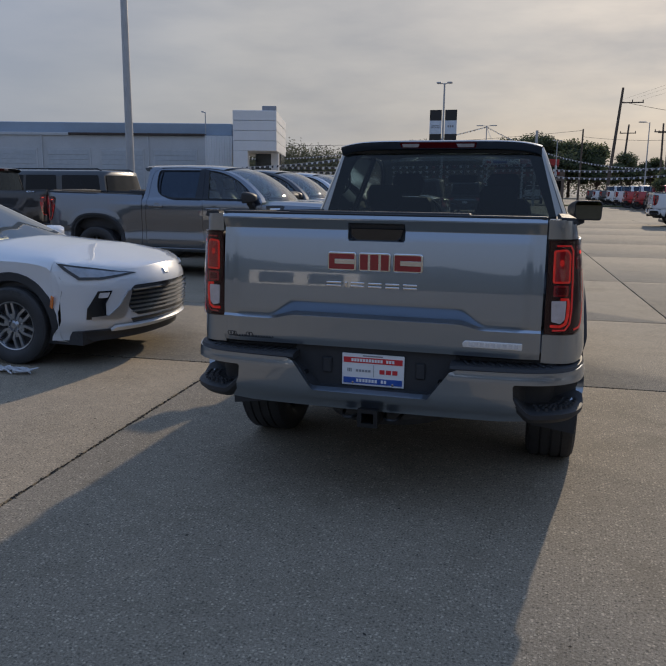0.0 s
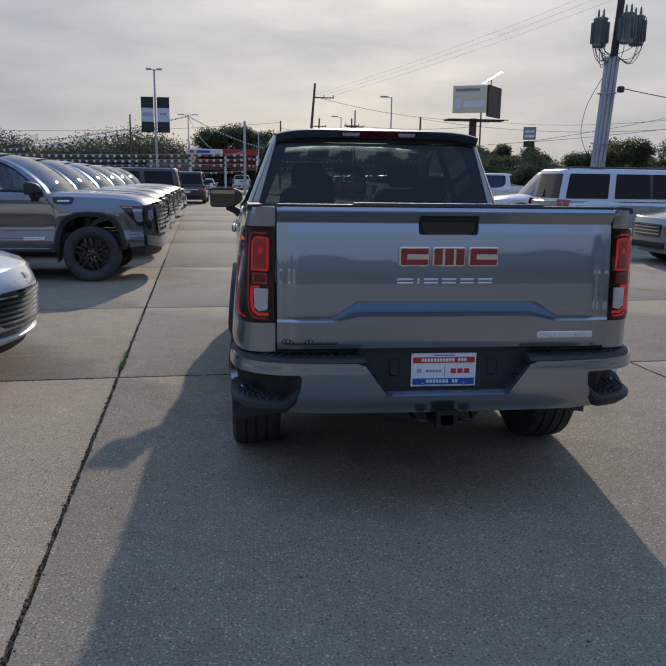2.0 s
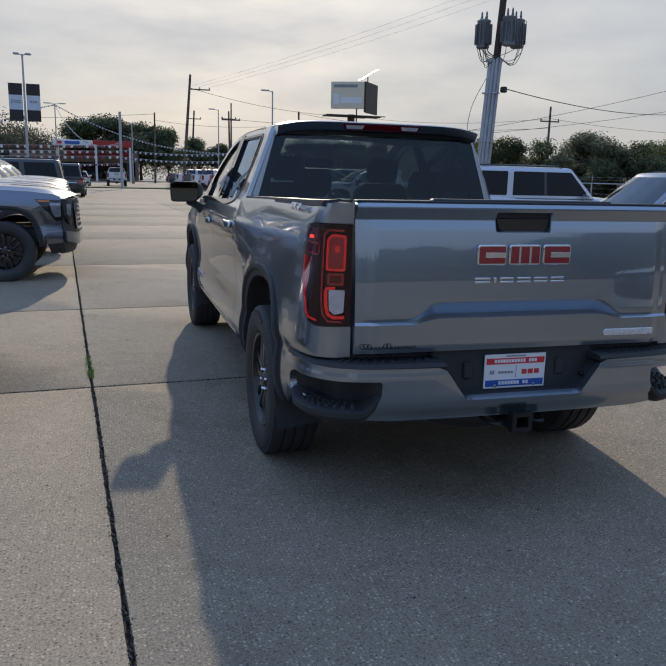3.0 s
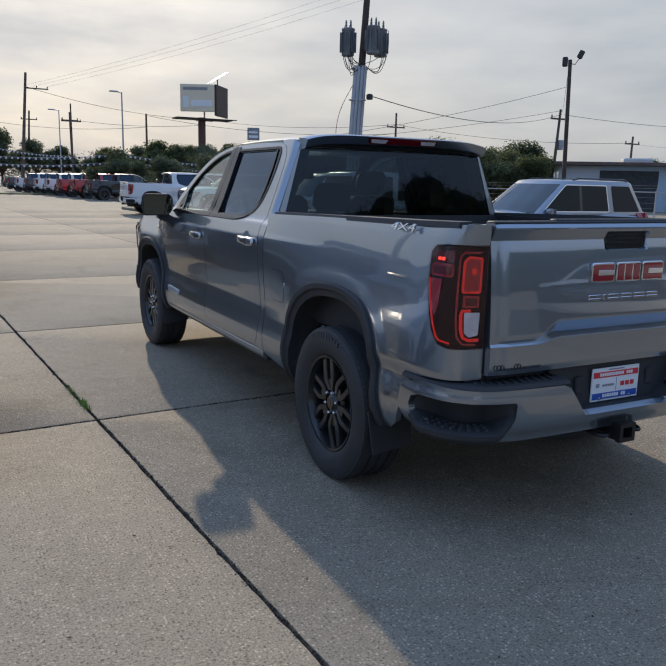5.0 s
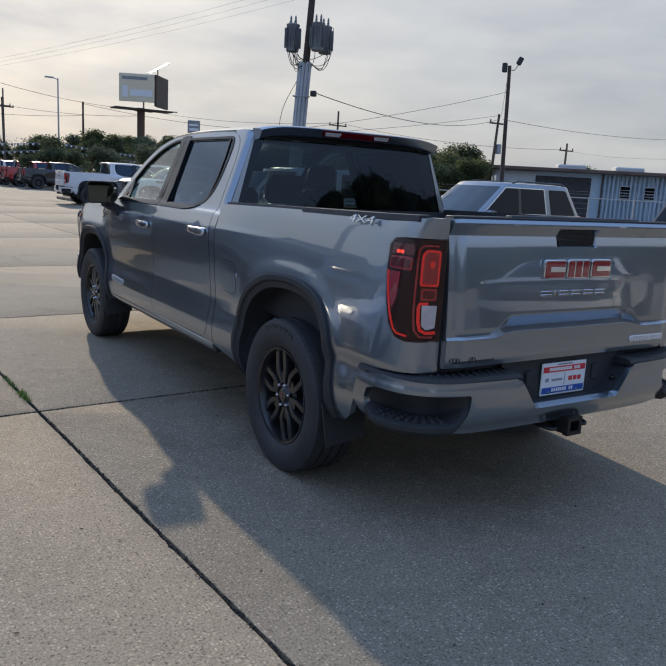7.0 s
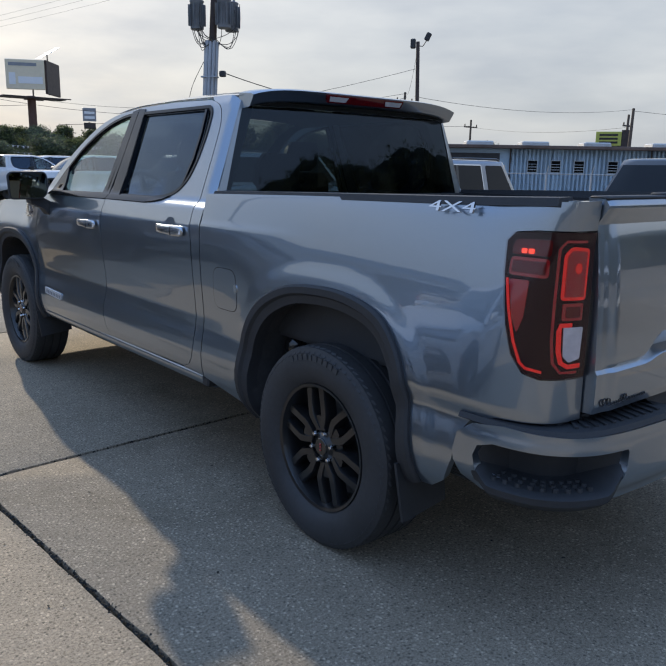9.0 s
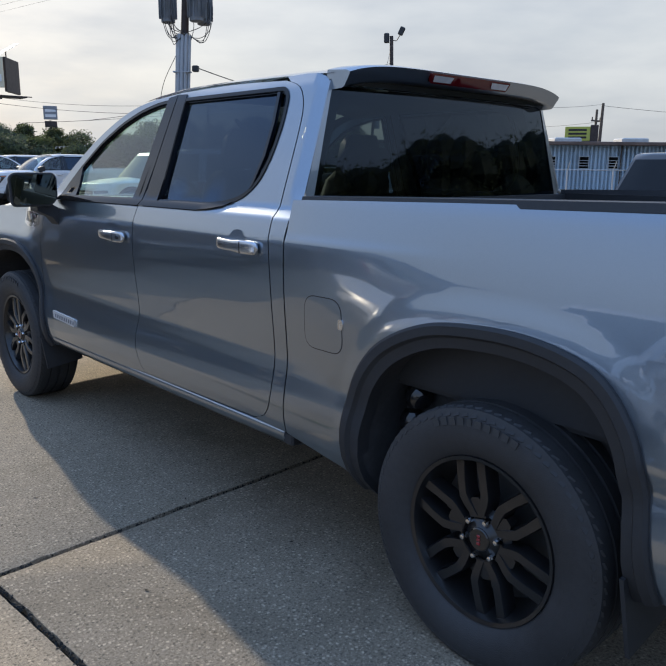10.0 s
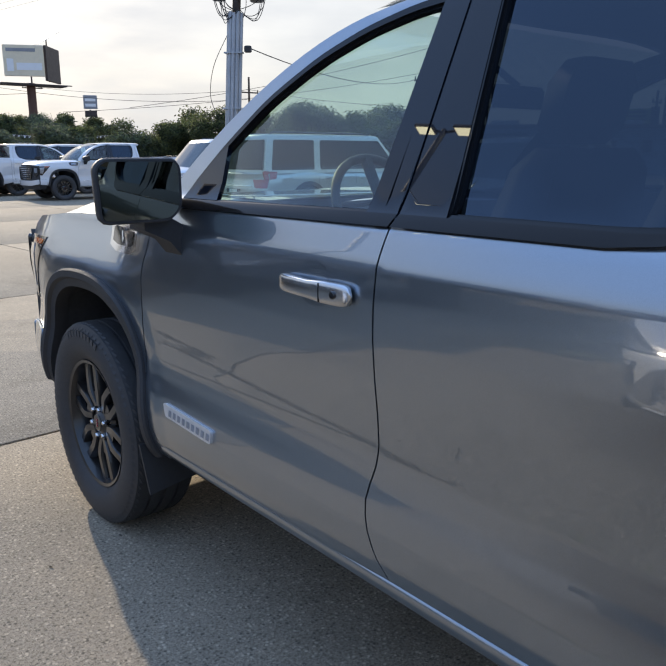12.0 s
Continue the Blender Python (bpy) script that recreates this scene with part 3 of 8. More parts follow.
def rim_geo(black):
    """Six double spokes; outer face at negative x."""
    g = Geo()
    g.lathe([(0.10, 0.25), (-0.085, 0.252), (-0.108, 0.264), (-0.116, 0.262), (-0.112, 0.250), (-0.085, 0.240), (-0.03, 0.228), (0.06, 0.215), (0.10, 0.215)], "x", 60)
    g.lathe([(0.02, 0.04), (0.02, 0.225), (0.03, 0.225), (0.03, 0.04)], "x", 36, 2)      # brake disc
    g.lathe([(-0.05, 0.0), (-0.095, 0.0), (-0.098, 0.036), (-0.094, 0.040), (-0.072, 0.078), (-0.06, 0.092), (-0.02, 0.095)], "x", 36)
    for k in range(6):
        a0 = 2 * math.pi * (k + 0.5) / 6 - 0.22
        for sd in (-1, 1):
            # each arm: from the hub, spreading to the rim
            line = [(0.070, 0.10), (0.115, 0.21), (0.140, 0.265), (0.185, 0.265), (0.245, 0.245)]
            rings = []
            for i, (r, da) in enumerate(line):
                a = a0 + sd * da * (0.10 / max(r, 0.10)) * 1.55
                wd = (0.016, 0.018, 0.019, 0.0185, 0.021)[i]
                c, s = math.cos(a), math.sin(a)
                front = -0.092 - 0.006 * math.sin(i / 4 * 3.1)
                ring = []
                for dx, dt in ((front, -wd * 0.72), (front, wd * 0.72), (front + 0.012, wd), (front + 0.055, wd), (front + 0.055, -wd), (front + 0.012, -wd)):
                    ring.append((dx, r * c - dt * s, r * s + dt * c))
                rings.append(ring)
            g.loft(rings)
        # cross web where the two arms part
        rings = []
        for r, wd in ((0.066, 0.030), (0.112, 0.024), (0.128, 0.012)):
            c, s = math.cos(a0), math.sin(a0)
            rings.append([(dx, r * c - dt * s, r * s + dt * c) for dx, dt in ((-0.090, -wd), (-0.090, wd), (-0.05, wd), (-0.05, -wd))])
        g.loft(rings)
    return g


def wheel(parent, x, y, side, name="wheel"):
    w = new(name)
    w.parent = parent
    w.location = (x, y, 0.413)
    if side > 0:
        w.rotation_euler = (0, 0, math.pi)
    tyre = part("tyre", TYRE_MESH, None, w, "black all-season tyre with tread blocks")
    tagged(part("tread_band", TREAD_MESH, None, w), "shallow black shoulder blocks of the tread", kind="stuff")
    tagged(part("wall_band", BAND_MESH, None, w), "raised unreadable marks on the tyre wall", kind="stuff")
    part("rim", RIM_MESH, None, w, "gloss black six-spoke alloy rim")
    part("centre_cap", CAP_MESH, None, w, "black centre cap with a red emblem")
    for k in range(6):
        nut = part("lug_nut", LUG_MESH, None, w, "chrome lug nut")
        nut.location = (0, 0.062 * math.cos(math.pi * k / 3 - 0.22), 0.062 * math.sin(math.pi * k / 3 - 0.22))
    return w


def wheel_meshes():
    tg = tyre_geo()
    bands = Geo()
    # raised maker's band on the outer wall, as plain bars
    for k in range(10):
        a = math.pi / 2 - 0.42 + 0.085 * k
        wd = 0.030 if k != 4 else 0.020
        ring = []
        for da, r in ((-wd, 0.362), (wd, 0.362), (wd, 0.385), (-wd, 0.385)):
            ring.append((-0.1345, r * math.cos(a + da), r * math.sin(a + da)))
        bands.loft([ring, [(-0.1385, p[1], p[2]) for p in ring]])
    t = tg.mesh("tyre", [RUBBER], 30)
    tread = tread_geo().mesh("tread_band", [RUBBER], 30)
    bands = bands.mesh("wall_band", [surface("tyre_raised_band", (0.05, 0.052, 0.055), 0.55)], 30)
    r = rim_geo(True).mesh("rim", [BLACK_RIM, BLACK_RIM, surface("brake_disc", (0.12, 0.12, 0.12), 0.5, 0.6)], 30)
    c = Geo().lathe([(-0.094, 0.0), (-0.1015, 0.0), (-0.102, 0.033), (-0.099, 0.037), (-0.094, 0.038)], "x", 32)
    for k in range(3):
        z = 0.012 * (k - 1)
        c.box(-0.1045, -0.006, z - 0.0045, -0.101, 0.006, z + 0.0045, 1, 0.001)
    c = c.mesh("centre_cap", [BLACK_GLOSS, RED_ENAMEL], 30)
    n = Geo().lathe([(-0.075, 0.011), (-0.098, 0.0105), (-0.105, 0.007), (-0.106, 0.0)], "x", 8).mesh("lug_nut", [CHROME], 40)
    return t, r, c, n, tread, bands


TYRE_MESH, RIM_MESH, CAP_MESH, LUG_MESH, TREAD_MESH, BAND_MESH = wheel_meshes()


MIRROR_LINE = [(-1.246, 1.286), (-1.040, 1.288), (-1.003, 1.325), (-1.003, 1.446), (-1.022, 1.469), (-1.226, 1.469), (-1.253, 1.445)]


def gate_ledge(ax):
    """Height of the stepped ledge, raised in the middle."""
    return 0.936 + 0.024 * (1 - sm(0.40, 0.53, ax))


def gate_y(x, z):
    """The tailgate's outer face: how far back each point lies."""
    ax = abs(x)
    led, mid = gate_ledge(ax), 1 - sm(0.40, 0.54, ax)
    y = -1.082
    y += 0.055 * max(0.0, z - 0.97) + 0.15 * max(0.0, z - 1.08) ** 2
    y -= 0.040 * min(1.0, max(0.0, (z - 1.370) / 0.048)) - 0.012 * max(0.0, (z - 1.425) / 0.022)      # overhanging top lip
    # the main panel swells out from its rounded border
    ex, ez = max(0.0, ax - 0.695), max(0.0, z - 1.318)
    y += 0.009 * sm(0.0, 1.0, math.hypot(ex, 0.45 * ez) / 0.045) + 0.004 * sm(0.75, 0.783, ax)
    # under the panel the face turns in, then steps out to the lower band
    under = (0.008 + 0.036 * mid) * (1 - sm(0.66, 0.76, ax))
    rise = 0.012 + 0.046 * mid
    y += under * (1 - min(1.0, max(0.0, (z - led) / rise)))
    y -= (under + 0.008) * (1 - min(1.0, max(0.0, (z - led + 0.012) / 0.012)))
    y += 0.008 * (1 - sm(0.80, 0.83, z))
    # handle recess
    if ax < 0.19:
        inx = 1 - sm(0.125, 0.140, ax)
        y += 0.030 * inx * sm(1.318, 1.332, z) * (1 - sm(1.395, 1.405, z))
    return y


def pickup(name, label, paint, at, group="", chrome=True, fine=True):
    truck = thing(name, label, "pickup truck", group, at=at)
    body_mats = [paint]
    for sd in (1, -1):
        far = sd < 0
        bs, cs = (mirrored(bed_surf), mirrored(cab_surf)) if far else (bed_surf, cab_surf)

        def place(p):
            return (-p[0], p[1], p[2]) if far else p
        # bed side with lamp, flare and rail cap
        bed = part("bed_side", skin(Geo(), BED_OUT, bs, 0.022 if fine else 0.04, side=-sd, flange=0.03), body_mats, truck, clean=False)
        lamp = part("tail_lamp", skin(Geo(), shrink(LAMP, 0.004), bs, 0.03, side=-sd, lift=0.004, flange=0.02), [SMOKED], truck, "dark red wrap-round tail lamp, lit", clean=False)

        def glow(nm, poly, mat, lift, lab):
            part(nm, skin(Geo(), poly, bs, 0.03, side=-sd, lift=lift, flange=0.004), [mat], lamp, lab, clean=False)
        e = S_END

        def ribbon(line, wd):
            """A strip of even width along a line."""
            a, b = [], []
            for k, p in enumerate(line):
                d = Vector(line[min(k + 1, len(line) - 1)]) - Vector(line[max(k - 1, 0)])
                n = Vector((-d.y, d.x)).normalized() * wd / 2
                a.append((p[0] + n.x, p[1] + n.y))
                b.append((p[0] - n.x, p[1] - n.y))
            return a + b[::-1]
        # rear column: brake lens, signal lens and reversing lens beside a light pipe
        top = rounded([(e + 0.028, 1.302), (e + 0.090, 1.308), (e + 0.112, 1.285), (e + 0.112, 1.152), (e + 0.030, 1.152)], 0.012)
        glow("brake_lens", top, RED_GLOW, 0.007, "bright red brake lens")
        glow("lens_core", shrink(top, 0.010), RED_LENS, 0.009, "red fluted lens core")
        glow("bulb_spot", [(e + 0.066 + 0.011 * math.cos(a), 1.245 + 0.016 * math.sin(a)) for a in lin(0, 2 * math.pi, 11)[:-1]], RED_GLOW, 0.011, "round red bulb reflector")
        glow("signal_lens", rounded([(e + 0.036, 1.143), (e + 0.104, 1.143), (e + 0.104, 1.092), (e + 0.036, 1.092)], 0.006), RED_LENS, 0.007, "red signal lens")
        glow("signal_core", rounded([(e + 0.046, 1.134), (e + 0.094, 1.134), (e + 0.094, 1.101), (e + 0.046, 1.101)], 0.006), RED_DEEP, 0.009, "deep red lens core")
        glow("reverse_lens", rounded([(e + 0.030, 1.072), (e + 0.096, 1.072), (e + 0.092, 0.985), (e + 0.072, 0.966), (e + 0.034, 0.976)], 0.006), CLEAR_LENS, 0.008, "clear reversing lens")
        glow("light_bar", ribbon([(e + 0.070, 1.079), (e + 0.104, 1.078), (e + 0.108, 1.06), (e + 0.105, 1.0), (e + 0.096, 0.966), (e + 0.074, 0.953), (e + 0.03, 0.955)], 0.013), RED_GLOW, 0.008, "glowing red light bar")
        glow("light_pipe", ribbon([(e + 0.040, 1.322), (e + 0.108, 1.322), (e + 0.126, 1.300), (e + 0.127, 1.15), (e + 0.126, 1.03), (e + 0.118, 0.965), (e + 0.095, 0.936), (e + 0.04, 0.935)], 0.008), RED_LIT if far else RED_LENS, 0.007, "red light pipe round the lens column")
        # side: marker band, wedge and edge pipe
        band = rounded([(e + 0.150, 1.270), (e + 0.272, 1.270), (e + 0.274, 1.216), (e + 0.150, 1.213)], 0.014)
        glow("side_marker", band, RED_LENS, 0.007, "red side marker band")
        glow("marker_core", shrink(band, 0.009), RED_DEEP, 0.009, "dark red marker core")
        glow("side_lens", rounded([(e + 0.268, 1.204), (e + 0.204, 1.204), (e + 0.210, 1.095), (e + 0.226, 1.045), (e + 0.246, 1.09)], 0.008), RED_LENS, 0.007, "red side lens")
        glow("edge_pipe", ribbon([(e + 0.276, 1.205), (e + 0.259, 1.116), (e + 0.233, 1.02), (e + 0.208, 0.960), (e + 0.19, 0.944), (e + 0.145, 0.936)], 0.008), RED_GLOW, 0.008, "glowing red pipe along the lamp edge")
        for a0 in (0.199, 0.222):
            glow("diode", rounded([(e + a0, 1.296), (e + a0 + 0.017, 1.296), (e + a0 + 0.017, 1.282), (e + a0, 1.282)], 0.004), RED_LED, 0.009, "bright red diode")
        glow("upper_tint", rounded([(e + 0.148, 1.325), (e + 0.262, 1.322), (e + 0.272, 1.300), (e + 0.272, 1.277), (e + 0.148, 1.277)], 0.01), RED_DEEP, 0.006, "deep red upper field")
        part("lamp_cover", skin(Geo(), shrink(LAMP, 0.003), bs, 0.025, side=-sd, lift=0.013, flange=0.012), [LAMP_COVER], lamp, "clear outer lamp cover", clean=False)
        rail = Geo()
        pts = [(-0.985, 1.433), (-0.70, 1.425), (0.2, 1.408), (0.90, 1.392)]
        for (a, za), (b, zb) in zip(pts, pts[1:]):
            ring = []
            for y, z in ((a, za), (b, zb)):
                ring.append([place((x, y, z + dz)) for x, dz in ((-0.916, -0.012), (-0.908, 0.012), (-0.845, 0.014), (-0.835, -0.03))])
            rail.loft(ring)
        part("post_cap", Geo().loft([[place((x, y, z)) for x, y in ((-0.79, -1.012), (-0.84, -1.002), (-0.873, -0.978), (-0.892, -0.94), (-0.897, -0.89), (-0.79, -0.89))] for z in (1.405, 1.436)]), body_mats, truck)
        part("rail_cap", rail, [BLACK_PLASTIC], truck, "black plastic bed rail cap")
        # arch trims
        for nm, arch, surf in (("rear_arch_trim", REAR_ARCH, bs), ("front_arch_trim", FRONT_ARCH, cs)):
            arc = curve(arch, 5)
            c = 0.0 if nm[0] == "r" else AXLE
            inner = []
            for (y, z) in arc:
                inner.append((c + (y - c) * 0.862, 0.405 + (z - 0.405) * 0.885 - (0.02 if z < 0.6 else 0)))
            g = Geo()
            rings = []
            for (y, z), (yi, zi) in zip(arc, inner):
                p, q = Vector(surf(y, z)), Vector(surf(yi, zi))
                o = Vector((-sd, 0, 0))
                mid = p.lerp(q, 0.45)
                mid.x = p.x
                low = q.copy()
                low.x = p.x + sd * 0.012
                rings.append([p - o * 0.006, p + o * 0.012, p.lerp(mid, 0.25) + o * 0.020, mid + o * 0.020, p.lerp(low, 0.58) + o * 0.013, low + o * 0.012, low - o * 0.045])
            g.loft(rings, closed=False)
            part(nm, g, [BLACK_PLASTIC], truck, "black plastic wheel arch trim", 25)
            # liner
            g = Geo()
            rings = []
            for (y, z) in inner:
                q = Vector(surf(y, z))
                rings.append([(q.x + sd * 0.02, y, z), (sd * -0.86, y, z + 0.02), (sd * -0.60, y, z + 0.02)])
            g.loft(rings, closed=False)
            part("wheel_liner", g, [DARK_CAVITY], truck, "black wheel arch liner")
        if fine:
            g = Geo()
            g.loft([[(-sd * 0.80, y, z), (-sd * 0.845, y, z), (-sd * 0.85, y, z - 0.028), (-sd * 0.842, y, z - 0.03), (-sd * 0.838, y, z - 0.006), (-sd * 0.80, y, z - 0.006)] for y, z in ((0.20, 0.975), (0.05, 0.972), (-0.20, 0.955), (-0.40, 0.925))])
            part("bed_flange", g, [WHEELHOUSE_STEEL], truck, "dark painted flange over the wheel")
            g = Geo().box(min(-sd * 0.78, -sd * 0.80), -0.38, 0.93, max(-sd * 0.78, -sd * 0.80), 0.26, 1.03, 0, 0.006)
            for y0 in (-0.30, -0.06):
                g.box(min(-sd * 0.80, -sd * 0.812), y0, 0.965, max(-sd * 0.80, -sd * 0.812), y0 + 0.10, 1.005, 0, 0.005)
            part("bed_wall", g, [WHEELHOUSE_STEEL], truck, "ribbed outer wall of the bed")
            g = Geo()
            for z0, rr in ((0.60, 0.045), (0.70, 0.05), (0.80, 0.04)):
                g.lathe([(z0, 0.0), (z0, rr * 0.8), (z0 + 0.02, rr), (z0 + 0.05, rr), (z0 + 0.075, rr * 0.7), (z0 + 0.075, 0.0)], "z", 14, 0, (-sd * 0.79, 0.435 - 0.25 * (z0 - 0.6), 0.0))
            part("bump_stop", g, [BLACK_GLOSS], truck, "glossy black rubber bump stop")
            part("brake_line", Geo().tube(curve([(-sd * 0.80, 0.40, 0.98), (-sd * 0.79, 0.30, 0.90), (-sd * 0.78, 0.26, 0.78), (-sd * 0.74, 0.20, 0.66), (-sd * 0.70, 0.12, 0.60)], 5), 0.006, 6), [WHEELHOUSE_STEEL], truck, "thin brake line")
        # mud flaps
        for y, zt in ((-0.47, 0.50), (AXLE - 0.47, 0.47)):
            g = Geo()
            xa, xb = sd * -1.005, sd * -0.76
            prism(g, [(xa, zt), (xb, zt), (xb, 0.31), (xa * 0.98, 0.28)], lambda u, v, h, y=y: (u, y + h + (0.5 - v) * -0.12, v), 0.012)
            part("mud_flap", g, [BLACK_PLASTIC], truck, "black mud flap")
        # doors, with window frames, glass and handles
        rear_door = curve(MID[3:], 3) + curve(REAR_SEAM, 3) + curve([(1.22, 1.846), (1.6, 1.856), (2.026, 1.848)], 3) + curve(MID[:4], 3)[1:-1]
        rear_door = [(y - 0.0025 if y > 1.9 else y, z) for y, z in rear_door]
        rd = part("rear_door", skin(Geo(), rear_door, cs, 0.022 if fine else 0.04, holes=[R_WIN, cup_line(1.335, 1.06, 1.208)], side=-sd, flange=0.022), body_mats, truck, clean=False)
        front_door = [(y + 0.0025, z) for y, z in curve(MID[3:], 3)[::-1] + curve(MID[:4], 3)[::-1][1:]] + curve(A_LINE, 3)[1:] + curve(FRONT_SEAM, 3)[::-1]
        fd = part("front_door", skin(Geo(), front_door, cs, 0.022 if fine else 0.04, holes=[F_WIN, cup_line(2.405, 2.135, 1.172)], side=-sd, flange=0.022), body_mats, truck, clean=False)
        for door, win, nm in ((rd, R_WIN, "r"), (fd, F_WIN, "f")):
            trim = Geo()
            skin(trim, win, cs, 0.05, holes=[shrink(win, 0.016)], side=-sd, lift=-0.004, flange=0.014)
            part("window_seal", trim, [BLACK_SATIN], door, "black rubber window seal", clean=False)
            g = Geo()
            skin(g, shrink(win, 0.012), cs, 0.08, side=-sd, lift=-0.014, flange=0)
            part("window", g, [GLASS_DARK if nm == "r" else GLASS_CLEAR], door, "dark privacy glass" if nm == "r" else "clear green-tinted glass", clean=False)
            # surround and belt moulding
            g = Geo()
            skin(g, shrink(win, -0.006), cs, 0.05, holes=[shrink(win, 0.010)], side=-sd, lift=0.004, flange=0.010)
            part("window_surround", g, [BLACK_SATIN], door, "black window surround", clean=False)
            g = Geo()
            strip = [(1.33, 1.366), (1.43, 1.352), (1.52, 1.347), (2.0545, 1.347), (2.0565, 1.322), (1.56, 1.323), (1.47, 1.331), (1.38, 1.346)] if nm == "r" else [(2.0615, 1.347), (2.99, 1.341), (3.02, 1.318), (2.0635, 1.322)]
            skin(g, strip, cs, 0.05, side=-sd, lift=0.007, flange=0.012)
            part("belt_moulding", g, [BELT_BLACK], door, "black belt moulding", clean=False)
        # black pillar pieces
        for door, poly in ((rd, [(1.921, 1.346), (1.951, 1.836), (2.0265, 1.838), (2.0545, 1.346)]), (fd, [(2.0615, 1.346), (2.0335, 1.838), (2.108, 1.828), (2.160, 1.346)]),
                           (fd, [(2.80, 1.345), (2.835, 1.50), (2.88, 1.47), (2.97, 1.385), (2.995, 1.345)]), (rd, [(1.245, 1.800), (1.226, 1.800), (1.206, 1.68), (1.204, 1.55), (1.232, 1.43), (1.246, 1.42), (1.221, 1.55), (1.223, 1.68)])):
            g = Geo()
            skin(g, poly, cs, 0.06, side=-sd, lift=0.0055, flange=0.014)
            part("pillar_cover", g, [PILLAR_GLOSS], door, "gloss black pillar cover", clean=False)
        for door, ya, yb, z in ((rd, 1.335, 1.06, 1.208), (fd, 2.405, 2.135, 1.172)):
            h = new("door_handle")
            h.parent = door
            tagged(h, "chrome door handle" if chrome else "body-coloured door handle")
            yc = (ya + yb) / 2
            xo = cs(yc, z)[0]
            o = -sd
            g = Geo()
            rings = []
            for t in lin(0, 1, 31):
                y = ya + (yb - ya) * t
                e = max(0.0, 1 - abs(2 * t - 1) ** 14) ** 0.5
                hh = (0.0205 + 0.0040 * sm(0.45, 0.70, t)) * e + 0.002
                out, dep = 0.033 - 0.012 * (2 * t - 1) ** 2, 0.009 * e + 0.002
                zz = z - 0.005 * t
                ring = []
                for k in range(20):
                    a = 2 * math.pi * k / 20
                    c_, s_ = math.cos(a), math.sin(a)
                    ring.append((xo + o * (out - 0.010 + dep * math.copysign(abs(c_) ** 0.55, c_)), y, zz + hh * math.copysign(abs(s_) ** 0.55, s_)))
                rings.append(ring)
            g.loft(rings)
            part("grip", g, [HANDLE_CHROME if chrome else paint], h, "pull grip", 60)
            for yy in (ya - 0.020, yb + 0.040):
                part("grip_foot", Geo().box(min(xo - o * 0.01, xo + o * 0.018), yy - 0.014, z - 0.014, max(xo - o * 0.01, xo + o * 0.018), yy + 0.014, z + 0.010, 0, 0.004), [BLACK_SATIN], h, "dark handle foot")
            g = Geo()
            rings = []
            oval = cup_line(ya, yb, z)
            cy, cz = sum(p[0] for p in oval) / len(oval), sum(p[1] for p in oval) / len(oval)
            for k, d in ((1.03, -0.0012), (0.985, -0.001), (0.95, 0.010), (0.91, 0.034), (0.7, 0.050), (0.12, 0.054)):
                ring = []
                for y, zz in oval:
                    yk, zk = cy + (y - cy) * k, cz + (zz - cz) * k
                    ring.append((cs(yk, zk)[0] - o * d, yk, zk))
                rings.append(ring)
            g.loft(rings)
            part("cup", g, body_mats, h, "body-coloured finger recess", 50)
            g = Geo()
            yk = yb + 0.092
            prism(g, [(yk, z - 0.026), (yk + 0.0025, z - 0.026), (yk + 0.0025, z + 0.018), (yk, z + 0.018)], lambda u, v, hh: (xo + o * (0.010 + hh), u, v), 0.0235)
            part("lock_seam", g, [BLACK_SATIN], h, "dark seam of the lock cover")
            if door is fd:
                g = Geo().lathe([(o * 0.020, 0.0), (o * 0.0328, 0.0), (o * 0.0330, 0.0075), (o * 0.0315, 0.0095), (o * 0.020, 0.0095)], "x", 16, 0, (xo, yb + 0.046, z - 0.004))
                part("key_hole", g, [BLACK_GLOSS], h, "round black lock barrel")
                g = Geo().box(min(xo + o * 0.030, xo + o * 0.0335), yb + 0.104, z - 0.006, max(xo + o * 0.030, xo + o * 0.0335), yb + 0.120, z + 0.003, 0, 0.001)
                part("touch_button", g, [CHROME], h, "small bright touch button")
        # cab corner, fender, rocker
        corner = [(0.921, 0.505), (1.115, 0.515)] + [(y - 0.006, z) for y, z in curve(REAR_SEAM, 3)[1:-1]] + [(1.22, 1.862), (1.10, 1.864), (0.985, 1.858), (0.965, 1.80), (0.932, 1.42), (0.921, 1.38)]
        part("cab_corner", skin(Geo(), corner, cs, 0.022 if fine else 0.04, side=-sd, flange=0.10), body_mats, truck, clean=False)
        fender = [(3.105, 0.455)] + [(y + 0.006, z) for y, z in curve(FRONT_SEAM, 3)] + [(3.17, 1.262), (3.6, 1.258), (4.0, 1.245), (4.40, 1.21), (4.50, 1.17), (4.505, 0.98), (4.505, 0.72), (4.30, 0.715)] + [p for p in reversed(curve(FRONT_ARCH, 4))]
        fen = part("front_fender", skin(Geo(), fender, cs, 0.022 if fine else 0.04, side=-sd, flange=0.03), body_mats, truck, clean=False)
        g = Geo()
        rings = []
        for y in lin(0.93, 3.16, 14):
            x = 0.955
            rings.append([(-sd * xx, y, z) for xx, z in ((0.90, 0.515), (0.962, 0.512), (0.970, 0.508), (0.975, 0.500), (0.976, 0.488), (0.971, 0.470), (0.950, 0.446), (0.90, 0.43), (0.80, 0.42), (0.80, 0.50))])
        g.loft(rings)
        part("rocker", g, body_mats, truck, "grey sill below the doors", 50)
        part("sill_end", Geo().box(min(-sd * 0.90, -sd * 0.972), 0.885, 0.452, max(-sd * 0.90, -sd * 0.972), 0.945, 0.505, 0, 0.008), [BLACK_PLASTIC], truck, "black end cap of the sill")
